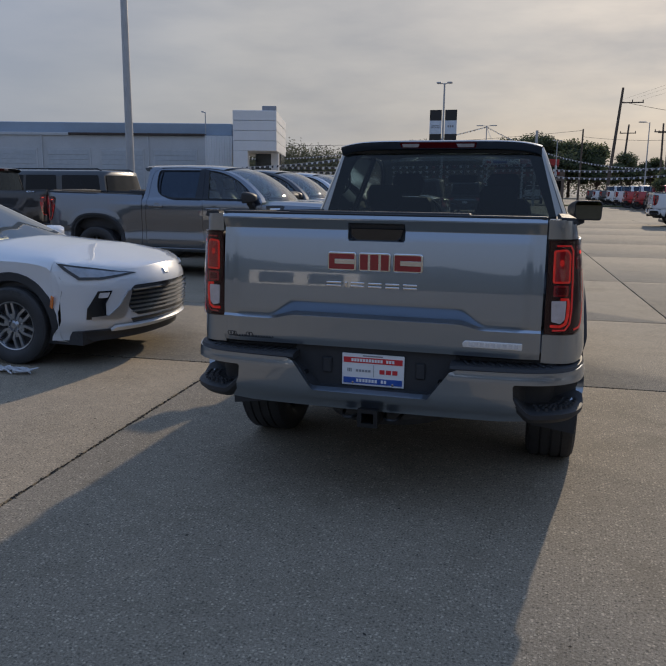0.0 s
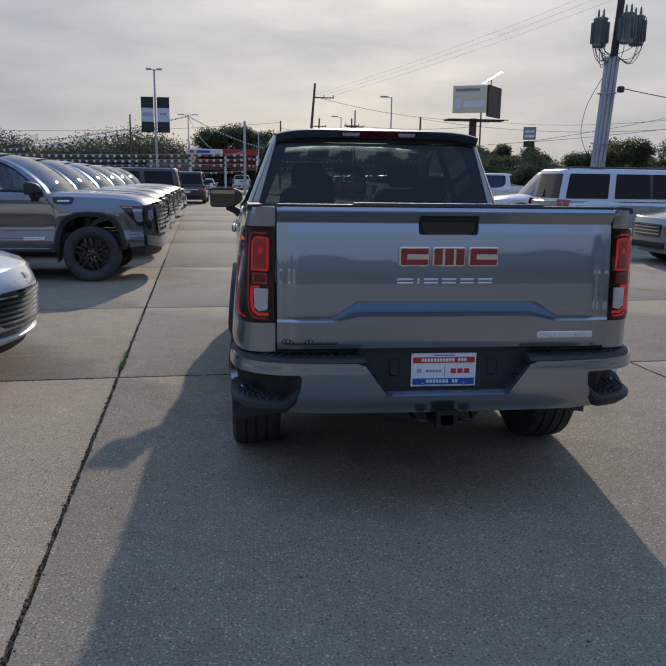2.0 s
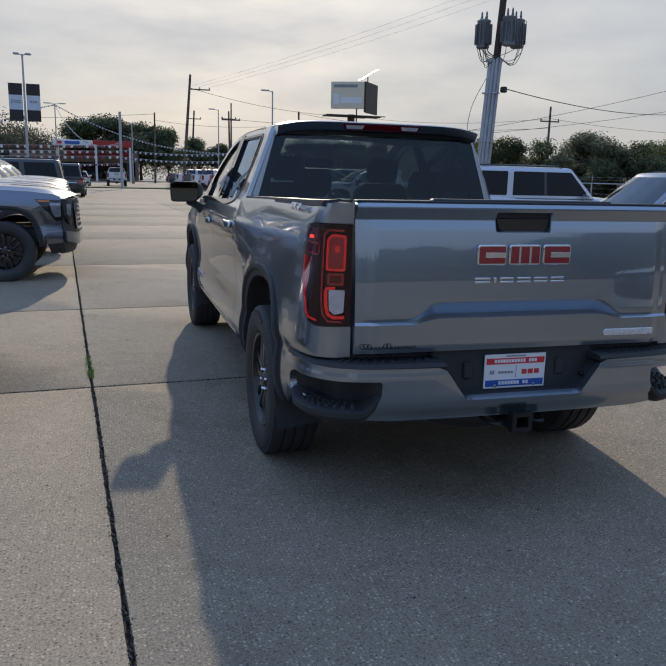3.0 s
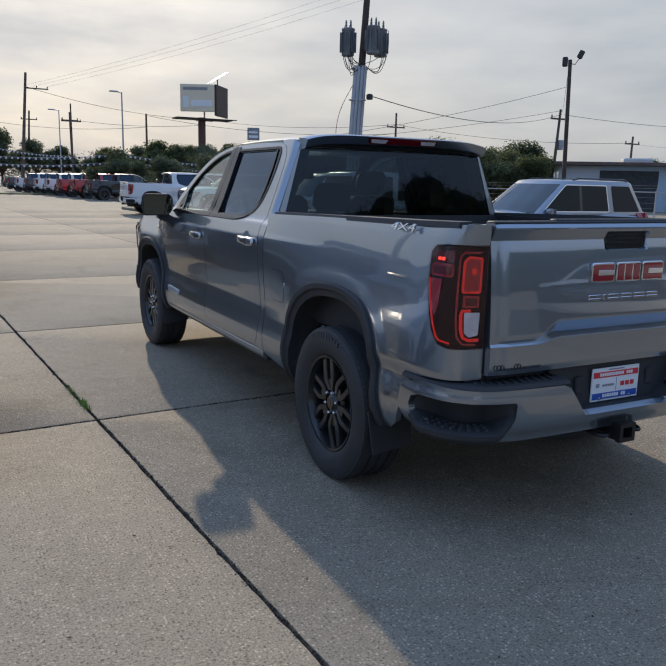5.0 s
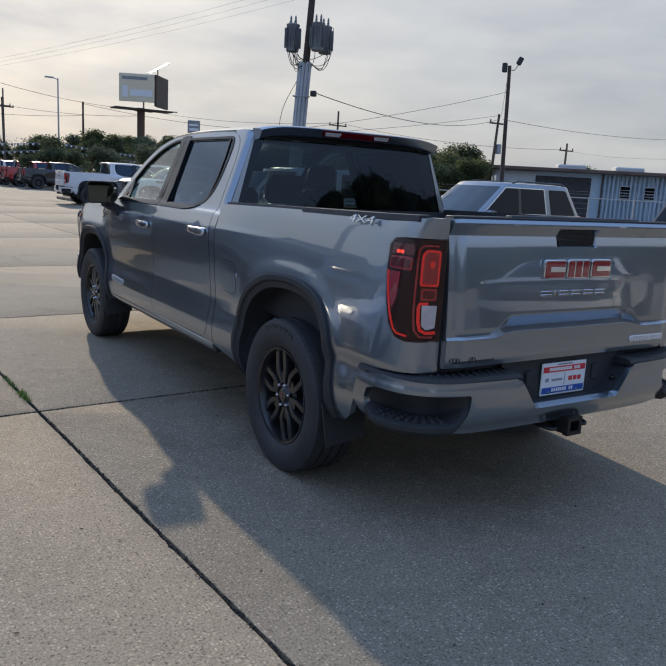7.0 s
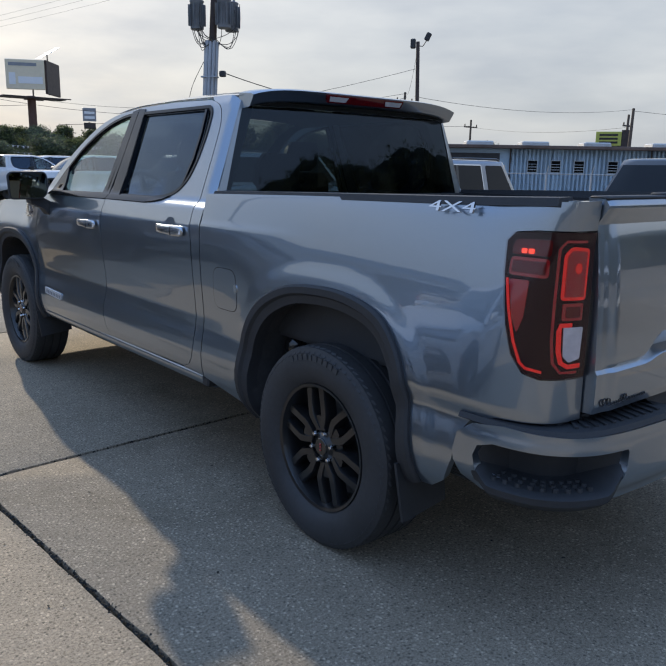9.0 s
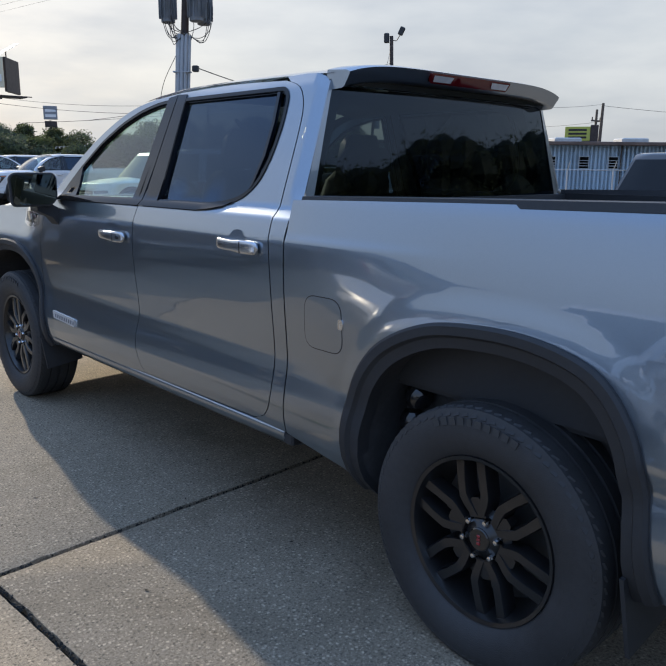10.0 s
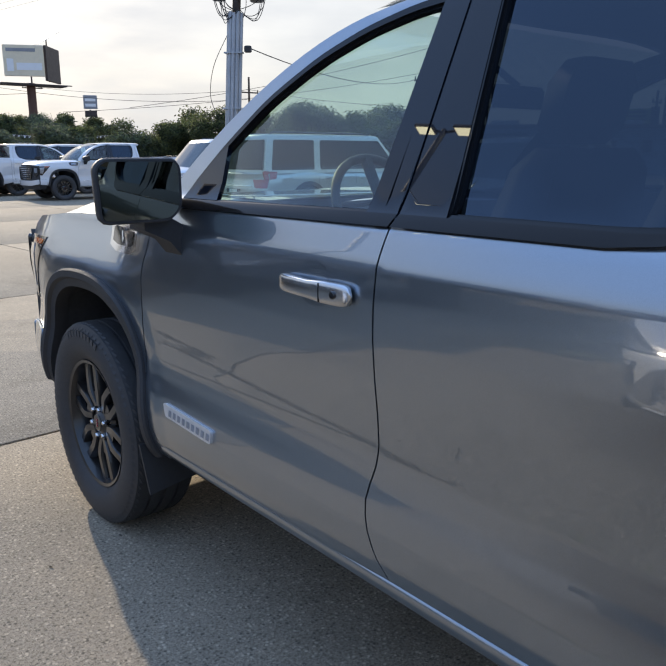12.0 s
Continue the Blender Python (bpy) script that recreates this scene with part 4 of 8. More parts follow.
        # badges
        g = Geo()
        skin(g, rounded([(3.095, 0.672), (2.785, 0.660), (2.785, 0.618), (3.075, 0.630)], 0.01), cs, 0.04, side=-sd, lift=0.009, flange=0.01)
        bd = part("door_badge", g, [BADGE_SILVER], truck, "bright metal trim badge", clean=False)
        g = Geo()
        for k in range(9):
            y = 3.05 - k * 0.030
            skin(g, [(y, 0.658 - k * 0.0012), (y - 0.018, 0.657 - k * 0.0012), (y - 0.018, 0.636 - k * 0.0012), (y, 0.637 - k * 0.0012)], cs, 0.04, side=-sd, lift=0.0105, flange=0)
        part("badge_lettering", g, [INK_GREY], bd, "unreadable raised lettering", clean=False)
        g = Geo()
        skin(g, [(3.50, 1.160), (3.53, 1.238), (3.48, 1.252), (3.22, 1.245), (3.235, 1.165), (3.29, 1.146), (3.43, 1.143)], cs, 0.05, side=-sd, lift=0.012, flange=0.012)
        vent = part("fender_badge", g, [CHROME if fine else BLACK_GLOSS], truck, "chrome-framed fender badge", clean=False)
        g = Geo()
        skin(g, shrink([(3.487, 1.168), (3.508, 1.230), (3.47, 1.240), (3.245, 1.234), (3.258, 1.174), (3.30, 1.160), (3.42, 1.157)], 0.010), cs, 0.05, side=-sd, lift=0.0135, flange=0)
        part("badge_face", g, [BLACK_GLOSS], vent, "black badge face", clean=False)
        if not fine:
            g = Geo()
            skin(g, rounded([(3.46, 1.182), (3.46, 1.205), (3.29, 1.205), (3.29, 1.182)], 0.008), cs, 0.05, side=-sd, lift=0.016, flange=0.004)
            part("badge_bar", g, [CHROME], vent, "bright bar on the badge", clean=False)
        if not far:
            m = Matrix.Translation((cs(3.37, 1.20)[0] - 0.0155, 3.35, 1.20)) @ Matrix.Rotation(radians(-93), 4, "Z") @ Matrix.Rotation(radians(72), 4, "X")
            lettering("engine_mark", "V8", 0.055, 0.001, SATIN_METAL, vent, m, "bright V8 lettering", 1.5)
            m = Matrix.Translation((-0.940, -0.615, 1.402)) @ Matrix.Rotation(radians(-90), 4, "Z") @ Matrix.Rotation(radians(90 - 16), 4, "X")
            lettering("drive_badge", "4X4", 0.050, 0.004, CHROME, truck, m, "raised chrome 4X4 lettering", 2.35)
        # mirror
        mir = new("door_mirror")
        mir.parent = truck
        tagged(mir, "black door mirror on a short arm")
        g = Geo()
        rings = []
        for y, k, shift in ((2.885, 0.955, 0.0), (2.893, 1.0, 0.0), (2.93, 0.99, 0.010), (2.98, 0.90, 0.036), (3.03, 0.72, 0.066), (3.06, 0.48, 0.088), (3.07, 0.25, 0.10)):
            ring = []
            for u, v in rounded(MIRROR_LINE, 0.03, 3):
                ring.append((sd * (-1.11 + (u + 1.11) * (0.5 + 0.5 * k) + shift), y + (u + 1.1) * -0.12, 1.372 + (v - 1.372) * k))
            rings.append(ring)
        g.loft(rings)
        part("housing", g, [BLACK_PLASTIC], mir, "black mirror housing", 40)
        g = Geo()
        prism(g, shrink(rounded(MIRROR_LINE, 0.03, 3), 0.011), lambda u, v, h: (sd * u, 2.886 - h + (u + 1.1) * -0.12, v), 0.004)
        part("mirror_glass", g, [MIRROR], mir, "silvered mirror glass", 40)
        g = Geo()
        g.loft([[(sd * x, y, z) for y, z in ((2.93, zt), (3.03, zt), (3.03, zb), (2.93, zb))] for x, zt, zb in ((-1.10, 1.30, 1.262), (-1.02, 1.298, 1.225), (-0.98, 1.275, 1.175), (-0.945, 1.262, 1.155))])
        part("arm", g, [BLACK_PLASTIC], mir, "black mirror arm", 40)
        if not far:
            g = Geo()
            flap = rounded([(0.805, 0.872), (0.798, 1.062), (0.612, 1.062), (0.602, 0.872)], 0.055, 6)
            skin(g, flap, bs, 0.03, side=-sd, lift=0.0015, flange=0.004)
            ff = part("fuel_door", g, body_mats, truck, "body-coloured fuel filler flap", clean=False)
            g = Geo()
            skin(g, shrink(flap, -0.0035), bs, 0.03, side=-sd, lift=0.0006, flange=0.0)
            part("flap_gap", g, [DARK_CAVITY], ff, "dark gap round the flap", clean=False)
            g = Geo()
            skin(g, rounded([(0.622, 0.962), (0.600, 0.962), (0.596, 0.985), (0.602, 0.998), (0.622, 0.998)], 0.006), bs, 0.03, side=-sd, lift=0.004, flange=0.006)
            part("flap_grip", g, [CHROME], ff, "dark finger notch", clean=False)
    # ---- roof, windscreen, hood
    g = Geo()

    def roof(u, v):
        y = 0.955 + (2.36 - 0.955) * v
        ze = float(np.interp(y, [0.95, 1.22, 1.6, 2.03, 2.25, 2.43], [1.856, 1.864, 1.868, 1.862, 1.842, 1.808]))
        xs = float(np.interp(ze, CAB_Z, CAB_X)) - 0.002
        t = abs(u)
        return (xs * u, y + 0.10 * (1 - u * u) * v ** 3, ze + 0.050 * (1 - t ** 5.0))
    us = [math.copysign(abs(t) ** 0.6, t) for t in lin(-1, 1, 49)]
    g.grid(roof, us, lin(0, 1, 20))
    roof_ob = part("roof", g, body_mats, truck, "body-coloured roof", 60)
    line = curve(A_LINE, 4)[5:]

    def screen(u, v):
        i = v * (len(line) - 1)
        k = min(int(i), len(line) - 2)
        y, z = [a + (b - a) * (i - k) for a, b in zip(line[k], line[k + 1])]
        x = -cab_surf(y, z)[0]
        return (x * u, y + 0.17 * (1 - u * u), z + 0.045 * (1 - u * u) * (1 - v))
    for s in (-1, 1):
        part("windscreen_pillar", Geo().grid(screen, lin(s, s * 0.90, 4), lin(0, 1, 16)), body_mats, truck, "body-coloured windscreen pillar", 50)
    g = Geo()
    g.grid(screen, lin(-0.902, 0.902, 21), lin(0.02, 1.0, 16))
    part("windscreen", g, [GLASS_CLEAR], truck, "clear laminated windscreen", 60)

    def hood(u, v):
        y = 3.17 + 1.36 * v
        x = (0.918 - 0.10 * v ** 3) * u
        z = 1.262 + 0.055 * (1 - abs(u) ** 4) - 0.045 * v ** 2 - 0.09 * v ** 8 + 0.018 * (sm(0.55, 0.62, abs(u)) - sm(0.80, 0.95, abs(u))) * (1 - v ** 4)
        return (x, y + 0.16 * (1 - u * u) * (0.3 + 0.7 * v), z)
    g = Geo()
    g.grid(hood, lin(-1, 1, 45), lin(0, 1, 20))
    part("hood", g, body_mats, truck, "body-coloured hood with raised edges", 50)
    g = Geo()
    g.grid(lambda u, v: (0.9 * u, 3.02 + 0.20 * v + 0.17 * (1 - u * u), 1.285 - 0.03 * v - 0.02 * u * u), lin(-1, 1, 15), lin(0, 1, 3))
    part("cowl", g, [BLACK_PLASTIC], truck, "black cowl panel")
    # ---- front face
    def nose(x, z):
        y = 4.72 - 0.18 * abs(x / 0.92) ** 3.0 - 0.03 * sm(0.9, 1.2, z) * (1 - abs(x / 0.92)) - 0.06 * (1 - sm(0.35, 0.55, z))
        return y

    def on_nose(u, v):
        return (u, nose(u, v), v)
    gr = part("grille", skin(Geo(), rounded([(-0.56, 1.10), (0.56, 1.10), (0.60, 1.02), (0.50, 0.74), (-0.50, 0.74), (-0.60, 1.02)], 0.05), on_nose, 0.06, side=-1, lift=-0.02, flange=0.02), [BLACK_GLOSS], truck, "black grille with chrome surround", clean=False)
    out = rounded([(-0.60, 1.14), (0.60, 1.14), (0.65, 1.03), (0.54, 0.70), (-0.54, 0.70), (-0.65, 1.03)], 0.05)
    part("grille_surround", skin(Geo(), out, on_nose, 0.06, holes=[rounded([(-0.55, 1.10), (0.55, 1.10), (0.59, 1.02), (0.49, 0.74), (-0.49, 0.74), (-0.59, 1.02)], 0.05)], side=-1, lift=0.012, flange=0.03), [CHROME if fine else BLACK_GLOSS], gr, "grille surround", clean=False)
    for k in range(5):
        z = 0.79 + 0.062 * k
        g = Geo()
        skin(g, [(-0.55, z), (0.55, z), (0.55, z + 0.014), (-0.55, z + 0.014)], on_nose, 0.08, side=-1, lift=0.002, flange=0.02)
        part("grille_bar", g, [CHROME], gr, "bright grille bar", clean=False)
    for s in (-1, 1):
        g = Geo()
        skin(g, rounded([(s * 0.67, 1.12), (s * 0.918, 1.12), (s * 0.918, 0.98), (s * 0.90, 0.88), (s * 0.80, 0.78), (s * 0.72, 0.80), (s * 0.69, 0.95)], 0.02), on_nose, 0.05, side=-1, lift=0.004, flange=0.02)
        hl = part("headlamp", g, [BLACK_GLOSS], truck, "dark headlamp with a bright lens block", clean=False)
        g = Geo()
        skin(g, rounded([(s * 0.74, 1.07), (s * 0.86, 1.07), (s * 0.86, 0.93), (s * 0.78, 0.90), (s * 0.74, 0.95)], 0.015), on_nose, 0.05, side=-1, lift=0.008, flange=0.01)
        part("lamp_lens", g, [LAMP_CLEAR], hl, "clear lens block", clean=False)
        sf = mirrored(cab_surf) if s > 0 else cab_surf
        for nm, poly, mat, lift, lab in (("headlamp_side", [(4.17, 1.135), (4.515, 1.125), (4.515, 0.85), (4.44, 0.83), (4.36, 0.93)], BLACK_GLOSS, 0.004, "dark headlamp frame round the corner"),
                                         ("headlamp_lens", [(4.36, 1.09), (4.50, 1.085), (4.50, 0.90), (4.43, 0.89), (4.39, 0.95)], LAMP_CLEAR, 0.007, "clear headlamp lens"),
                                         ("amber_strip", [(4.20, 1.122), (4.36, 1.118), (4.36, 1.098), (4.225, 1.100)], AMBER, 0.007, "amber marker strip"),
                                         ("bumper_end", [(4.28, 0.705), (4.515, 0.712), (4.515, 0.54), (4.31, 0.52)], paint, 0.012, "body-coloured bumper end"),
                                         ("valance_end", [(4.31, 0.53), (4.53, 0.54), (4.53, 0.40), (4.36, 0.37)], BLACK_PLASTIC, 0.0, "black valance end")):
            g = Geo()
            skin(g, poly, sf, 0.05, side=s, lift=lift, flange=0.02)
            part(nm, g, [mat], truck, lab, clean=False)
    fascia = [(-0.918, 1.14), (0.918, 1.14), (0.918, 0.60), (0.915, 0.42), (0.86, 0.37), (-0.86, 0.37), (-0.915, 0.42), (-0.918, 0.60)]
    part("front_fascia", skin(Geo(), fascia, on_nose, 0.06, side=-1, lift=-0.018, flange=0.05), [BLACK_PLASTIC], truck, "black front fascia", clean=False)
    part("front_bumper", skin(Geo(), rounded([(-0.905, 0.70), (-0.62, 0.66), (0.62, 0.66), (0.905, 0.70), (0.905, 0.55), (0.55, 0.50), (-0.55, 0.50), (-0.905, 0.55)], 0.02), on_nose, 0.06, side=-1, lift=0.03, flange=0.06), body_mats, truck, "body-coloured front bumper bar", clean=False)
    # ---- back of the cab
    def back(u, v):
        z = 1.28 + (1.845 - 1.28) * v
        x = float(np.interp(z, CAB_Z, CAB_X))
        return (x * u, 0.925 + 0.045 * v - 0.018 * (1 - u * u), z)

    def on_back(x, z):
        v = (z - 1.28) / 0.565
        w = float(np.interp(z, CAB_Z, CAB_X))
        return (x, 0.925 + 0.045 * v - 0.018 * (1 - (x / w) ** 2), z)
    glass = rounded([(-0.835, 1.365), (0.835, 1.365), (0.705, 1.812), (-0.705, 1.812)], 0.03)
    wall = [(-0.905, 1.30), (0.905, 1.30), (0.893, 1.36), (0.714, 1.825), (0.70, 1.85), (-0.70, 1.85), (-0.714, 1.825), (-0.893, 1.36)]
    cb = part("cab_back", skin(Geo(), wall, on_back, 0.06, holes=[glass], side=1, flange=0.03), body_mats, truck, "painted cab back panel", clean=False)
    part("back_window", skin(Geo(), shrink(glass, -0.004), on_back, 0.08, side=1, lift=-0.004, flange=0), [GLASS_REAR], cb, "dark tinted rear window", clean=False)
    part("cab_wall", Geo().box(-0.90, 0.93, 0.45, 0.90, 0.955, 1.31), body_mats, truck)
    # roof spoiler with the high brake lamp
    g = Geo()
    rings = []
    for x in lin(-0.708, 0.708, 41):
        t = abs(x) / 0.708
        zt = 1.864 + 0.038 * (1 - t ** 6.0)
        k = 0.030 - 0.012 * t ** 6
        h = 0.064
        rings.append([(x, 0.99, zt + 0.006), (x, 0.905 - k, zt - 0.002), (x, 0.884 - k, zt - 0.010), (x, 0.889 - k, zt - 0.022), (x, 0.916 - k, zt - h + 0.005), (x, 0.926 - k, zt - h), (x, 0.96, zt - h - 0.004), (x, 1.0, zt - 0.04)])
    g.loft(rings)
    sp = part("roof_spoiler", g, body_mats, truck, "body-coloured spoiler over the rear window", 18)
    g = Geo()

    def on_sp(u, v):
        return (u, 0.850 + max(0.0, 1.884 - v) * 0.55, v)
    lampbar = part("high_brake_lamp", skin(Geo(), rounded([(-0.272, 1.885), (0.272, 1.885), (0.262, 1.848), (-0.262, 1.848)], 0.01), on_sp, 0.05, side=1, lift=0.004, flange=0.02), [RED_DEEP], truck, "dark red high brake lamp", clean=False)
    for s in (-1, 1):
        g = Geo()
        skin(g, [(s * 0.255, 1.879), (s * 0.13, 1.879), (s * 0.14, 1.856), (s * 0.25, 1.856)], on_sp, 0.05, side=s, lift=0.008 * s, flange=0)
        part("cargo_lens", g, [CLEAR_LENS], lampbar, "pale cargo lamp lens", clean=False)
    part("lamp_gasket", skin(Geo(), [(-0.69, 1.835), (0.69, 1.835), (0.70, 1.812), (-0.70, 1.812)], lambda u, v: (u, 0.915, v), 0.08, side=1, flange=0.03), [BLACK_SATIN], sp, "black strip under the spoiler", clean=False)
    # ---- tailgate
    g = Geo()

    def on_gate(u, v):
        return (u, gate_y(u, v), v)
    xs = sorted(set([round(v, 4) for v in lin(-0.783, 0.783, 121)] + [s * v for s in (-1, 1) for v in (0.125, 0.13, 0.135, 0.14, 0.76, 0.775)]))
    zs = sorted(set([round(v, 4) for v in lin(0.800, 1.447, 66)] + [1.318, 1.323, 1.328, 1.333, 1.397, 1.401, 1.405, 1.3685, 1.3715, 1.4235, 1.4265]))

    def ledge_row(u, v):
        led = gate_ledge(abs(u))
        if v < 0.945:
            z = 0.80 + (v - 0.80) * (led - 0.80) / 0.145
        elif v < 1.08:
            z = led + (v - 0.945) * (1.08 - led) / 0.135
        else:
            z = v
        return on_gate(u, z)
    g.grid(ledge_row, xs, sorted(set(zs + [0.945 + 0.0025 * k for k in range(-18, 24)])))
    rim = [(x, 0.80) for x in xs] + [(0.783, z) for z in zs] + [(x, 1.447) for x in reversed(xs)] + [(-0.783, z) for z in reversed(zs)]
    g.loft([[on_gate(*p) for p in rim], [(p[0], -1.0, p[1]) for p in rim]], caps=False)
    gate = part("tailgate", g, body_mats, truck, "tailgate with stepped lower ledge", 20)
    part("gate_cap", Geo().box(-0.783, -1.062, 1.440, 0.783, -1.00, 1.451, 0, 0.004).box(-0.44, -1.052, 1.445, 0.44, -1.002, 1.459, 0, 0.005), [BLACK_PLASTIC], gate, "black plastic tailgate cap")
    part("gate_inner", Geo().box(-0.775, -1.03, 0.83, 0.775, -0.995, 1.442), [BLACK_PLASTIC], gate, "black inner face")
    g = Geo()
    prism(g, rounded([(-0.130, 1.380), (0.130, 1.380), (0.122, 1.340), (0.100, 1.320), (-0.100, 1.320), (-0.122, 1.340)], [0.004, 0.004, 0.02, 0.02, 0.02, 0.02]), lambda u, v, h: (u, gate_y(0.30, 1.345) + 0.020 - h, v), 0.014, 0, 0.004)
    hd = part("gate_handle", g, [BLACK_GLOSS], gate, "gloss black tailgate handle")
    # emblem: three solid red blocks with bright borders, in place of the maker's letters
    yb = gate_y(0.0, 1.22) - 0.001
    emblem = new("maker_emblem")
    emblem.parent = gate
    tagged(emblem, "red maker's emblem with chrome border")
    for x0, x1 in ((-0.232, -0.090), (-0.078, 0.078), (0.090, 0.232)):
        g = Geo()
        prism(g, rounded([(x0, 1.176), (x1, 1.176), (x1, 1.266), (x0, 1.266)], 0.014), lambda u, v, h: (u, yb - h, v), 0.014, 0, 0.003)
        ch = part("emblem_border", g, [CHROME], emblem, "chrome border")
        g = Geo()
        c = (x0 + x1) / 2
        if x0 < -0.2 or x0 > 0.05:
            o = shrink(rounded([(x0, 1.176), (x1, 1.176), (x1, 1.266), (x0, 1.266)], 0.014), 0.008)
            prism(g, o, lambda u, v, h: (u, yb - 0.014 - h, v), 0.002)
            g2 = Geo().box(c - 0.035, yb - 0.0185, 1.209, x1 - 0.006, yb - 0.0155, 1.233, 0, 0.001)
            part("emblem_bar", g2, [CHROME], emblem, "chrome bar")
        else:
            for xa, xb in ((x0 + 0.008, x0 + 0.046), (x0 + 0.058, x1 - 0.058), (x1 - 0.046, x1 - 0.008)):
                prism(g, [(xa, 1.184), (xb, 1.184), (xb, 1.258), (xa, 1.258)], lambda u, v, h: (u, yb - 0.014 - h, v), 0.002)
        part("emblem_face", g, [RED_ENAMEL], emblem, "red enamel face")
    name_ob = new("model_mark")
    name_ob.parent = gate
    tagged(name_ob, "row of bright bars where the model name stands")
    xa = -0.238
    for wd in (0.075, 0.014, 0.068, 0.068, 0.068, 0.068):
        for z0 in (1.096, 1.112) if wd > 0.02 else (1.096,):
            g = Geo()
            z1 = z0 + (0.010 if wd > 0.02 else 0.026)
            prism(g, rounded([(xa, z0), (xa + wd, z0), (xa + wd, z1), (xa, z1)], 0.003, 2), lambda u, v, h: (u, gate_y(0.0, 1.10) + 0.002 - h, v), 0.008, 0, 0.002)
            part("model_bar", g, [CHROME], name_ob, "chrome bar")
        xa += wd + 0.017
    g = Geo()
    prism(g, rounded([(0.435, 0.842), (0.705, 0.842), (0.705, 0.874), (0.445, 0.874), (0.432, 0.862)], 0.005, 2), lambda u, v, h: (u, gate_y(u, 0.862) - h, v), 0.006, 0, 0.002)
    tb = part("trim_badge", g, [BADGE_SILVER], gate, "bright metal trim badge")
    g = Geo()
    for k in range(9):
        xa = 0.462 + k * 0.026
        prism(g, [(xa, 0.850), (xa + 0.017, 0.850), (xa + 0.017, 0.867), (xa, 0.867)], lambda u, v, h: (u, gate_y(u, 0.862) - 0.0055 - h, v), 0.002)
    part("badge_lettering", g, [CLEAR_LENS], tb, "unreadable raised lettering")
    # dealer decal, an unreadable script line
    g = Geo()
    pts = []
    for i in range(110):
        t = i / 109
        big = 1.0 if t < 0.14 or 0.40 < t < 0.54 else 0.38
        x = -0.755 + 0.245 * t + 0.010 * math.cos(i * 0.95) * (1.4 if big == 1 else 0.7)
        z = 0.826 + 0.012 * big * math.sin(i * 0.95) + 0.008 * (big == 1)
        pts.append((x, gate_y(x, z) - 0.002, z))
    g.tube(pts, 0.0018, 4)
    part("dealer_decal", g, [INK_BLACK], gate, "small black script decal, unreadable")
    # ---- bed
    liner = part("bed_liner", Geo().box(-0.84, -1.0, 0.78, 0.84, 0.88, 0.82), [BLACK_PLASTIC], truck, "black lined truck bed")
    for x0, y0, z0, x1, y1, z1 in ((-0.86, -1.0, 0.80, -0.83, 0.90, 1.39), (0.83, -1.0, 0.80, 0.86, 0.90, 1.39), (-0.90, 0.865, 0.70, 0.90, 0.895, 1.385)):
        part("liner_wall", Geo().box(x0, y0, z0, x1, y1, z1), [BLACK_PLASTIC], liner)
    for s in (-1, 1) if fine else ():
        part("wheel_box", Geo().box(min(s * 0.60, s * 0.85), -0.42, 0.81, max(s * 0.60, s * 0.85), 0.42, 1.05, 0, 0.03), [BLACK_PLASTIC], liner)
    for k in range(9) if fine else ():
        part("liner_rib", Geo().box(-0.62 + k * 0.15, -0.98, 0.815, -0.56 + k * 0.15, 0.86, 0.832), [BLACK_PLASTIC], liner)
    # ---- rear bumper
    bumper(truck, body_mats, fine)
    underside(truck)
    cabin(truck)
    for s in (-1, 1):
        wheel(truck, s * 0.868, 0.0, s)
        wheel(truck, s * 0.868, AXLE, s)
    return truck


BUMP = curve([(0.0, -1.157), (0.25, -1.156), (0.50, -1.150), (0.70, -1.135), (0.82, -1.108), (0.90, -1.060), (0.955, -0.985), (0.985, -0.86), (0.993, -0.70), (0.995, -0.60)], 5)
BUMP_S = [0.0]
for _a, _b in zip(BUMP, BUMP[1:]):
    BUMP_S.append(BUMP_S[-1] + math.dist(_a, _b))


def bump_at(s, inset=0.0):
    """A point of the bumper's plan line, s metres from the middle, moved in by inset."""
    t = abs(s)
    x, y = float(np.interp(t, BUMP_S, [p[0] for p in BUMP])), float(np.interp(t, BUMP_S, [p[1] for p in BUMP]))
    x2, y2 = float(np.interp(t + 0.01, BUMP_S, [p[0] for p in BUMP])), float(np.interp(t + 0.01, BUMP_S, [p[1] for p in BUMP]))
    d = Vector((x2 - x, y2 - y)).normalized()
    x, y = x - d.y * inset, y + d.x * inset
    return (-x if s < 0 else x), y


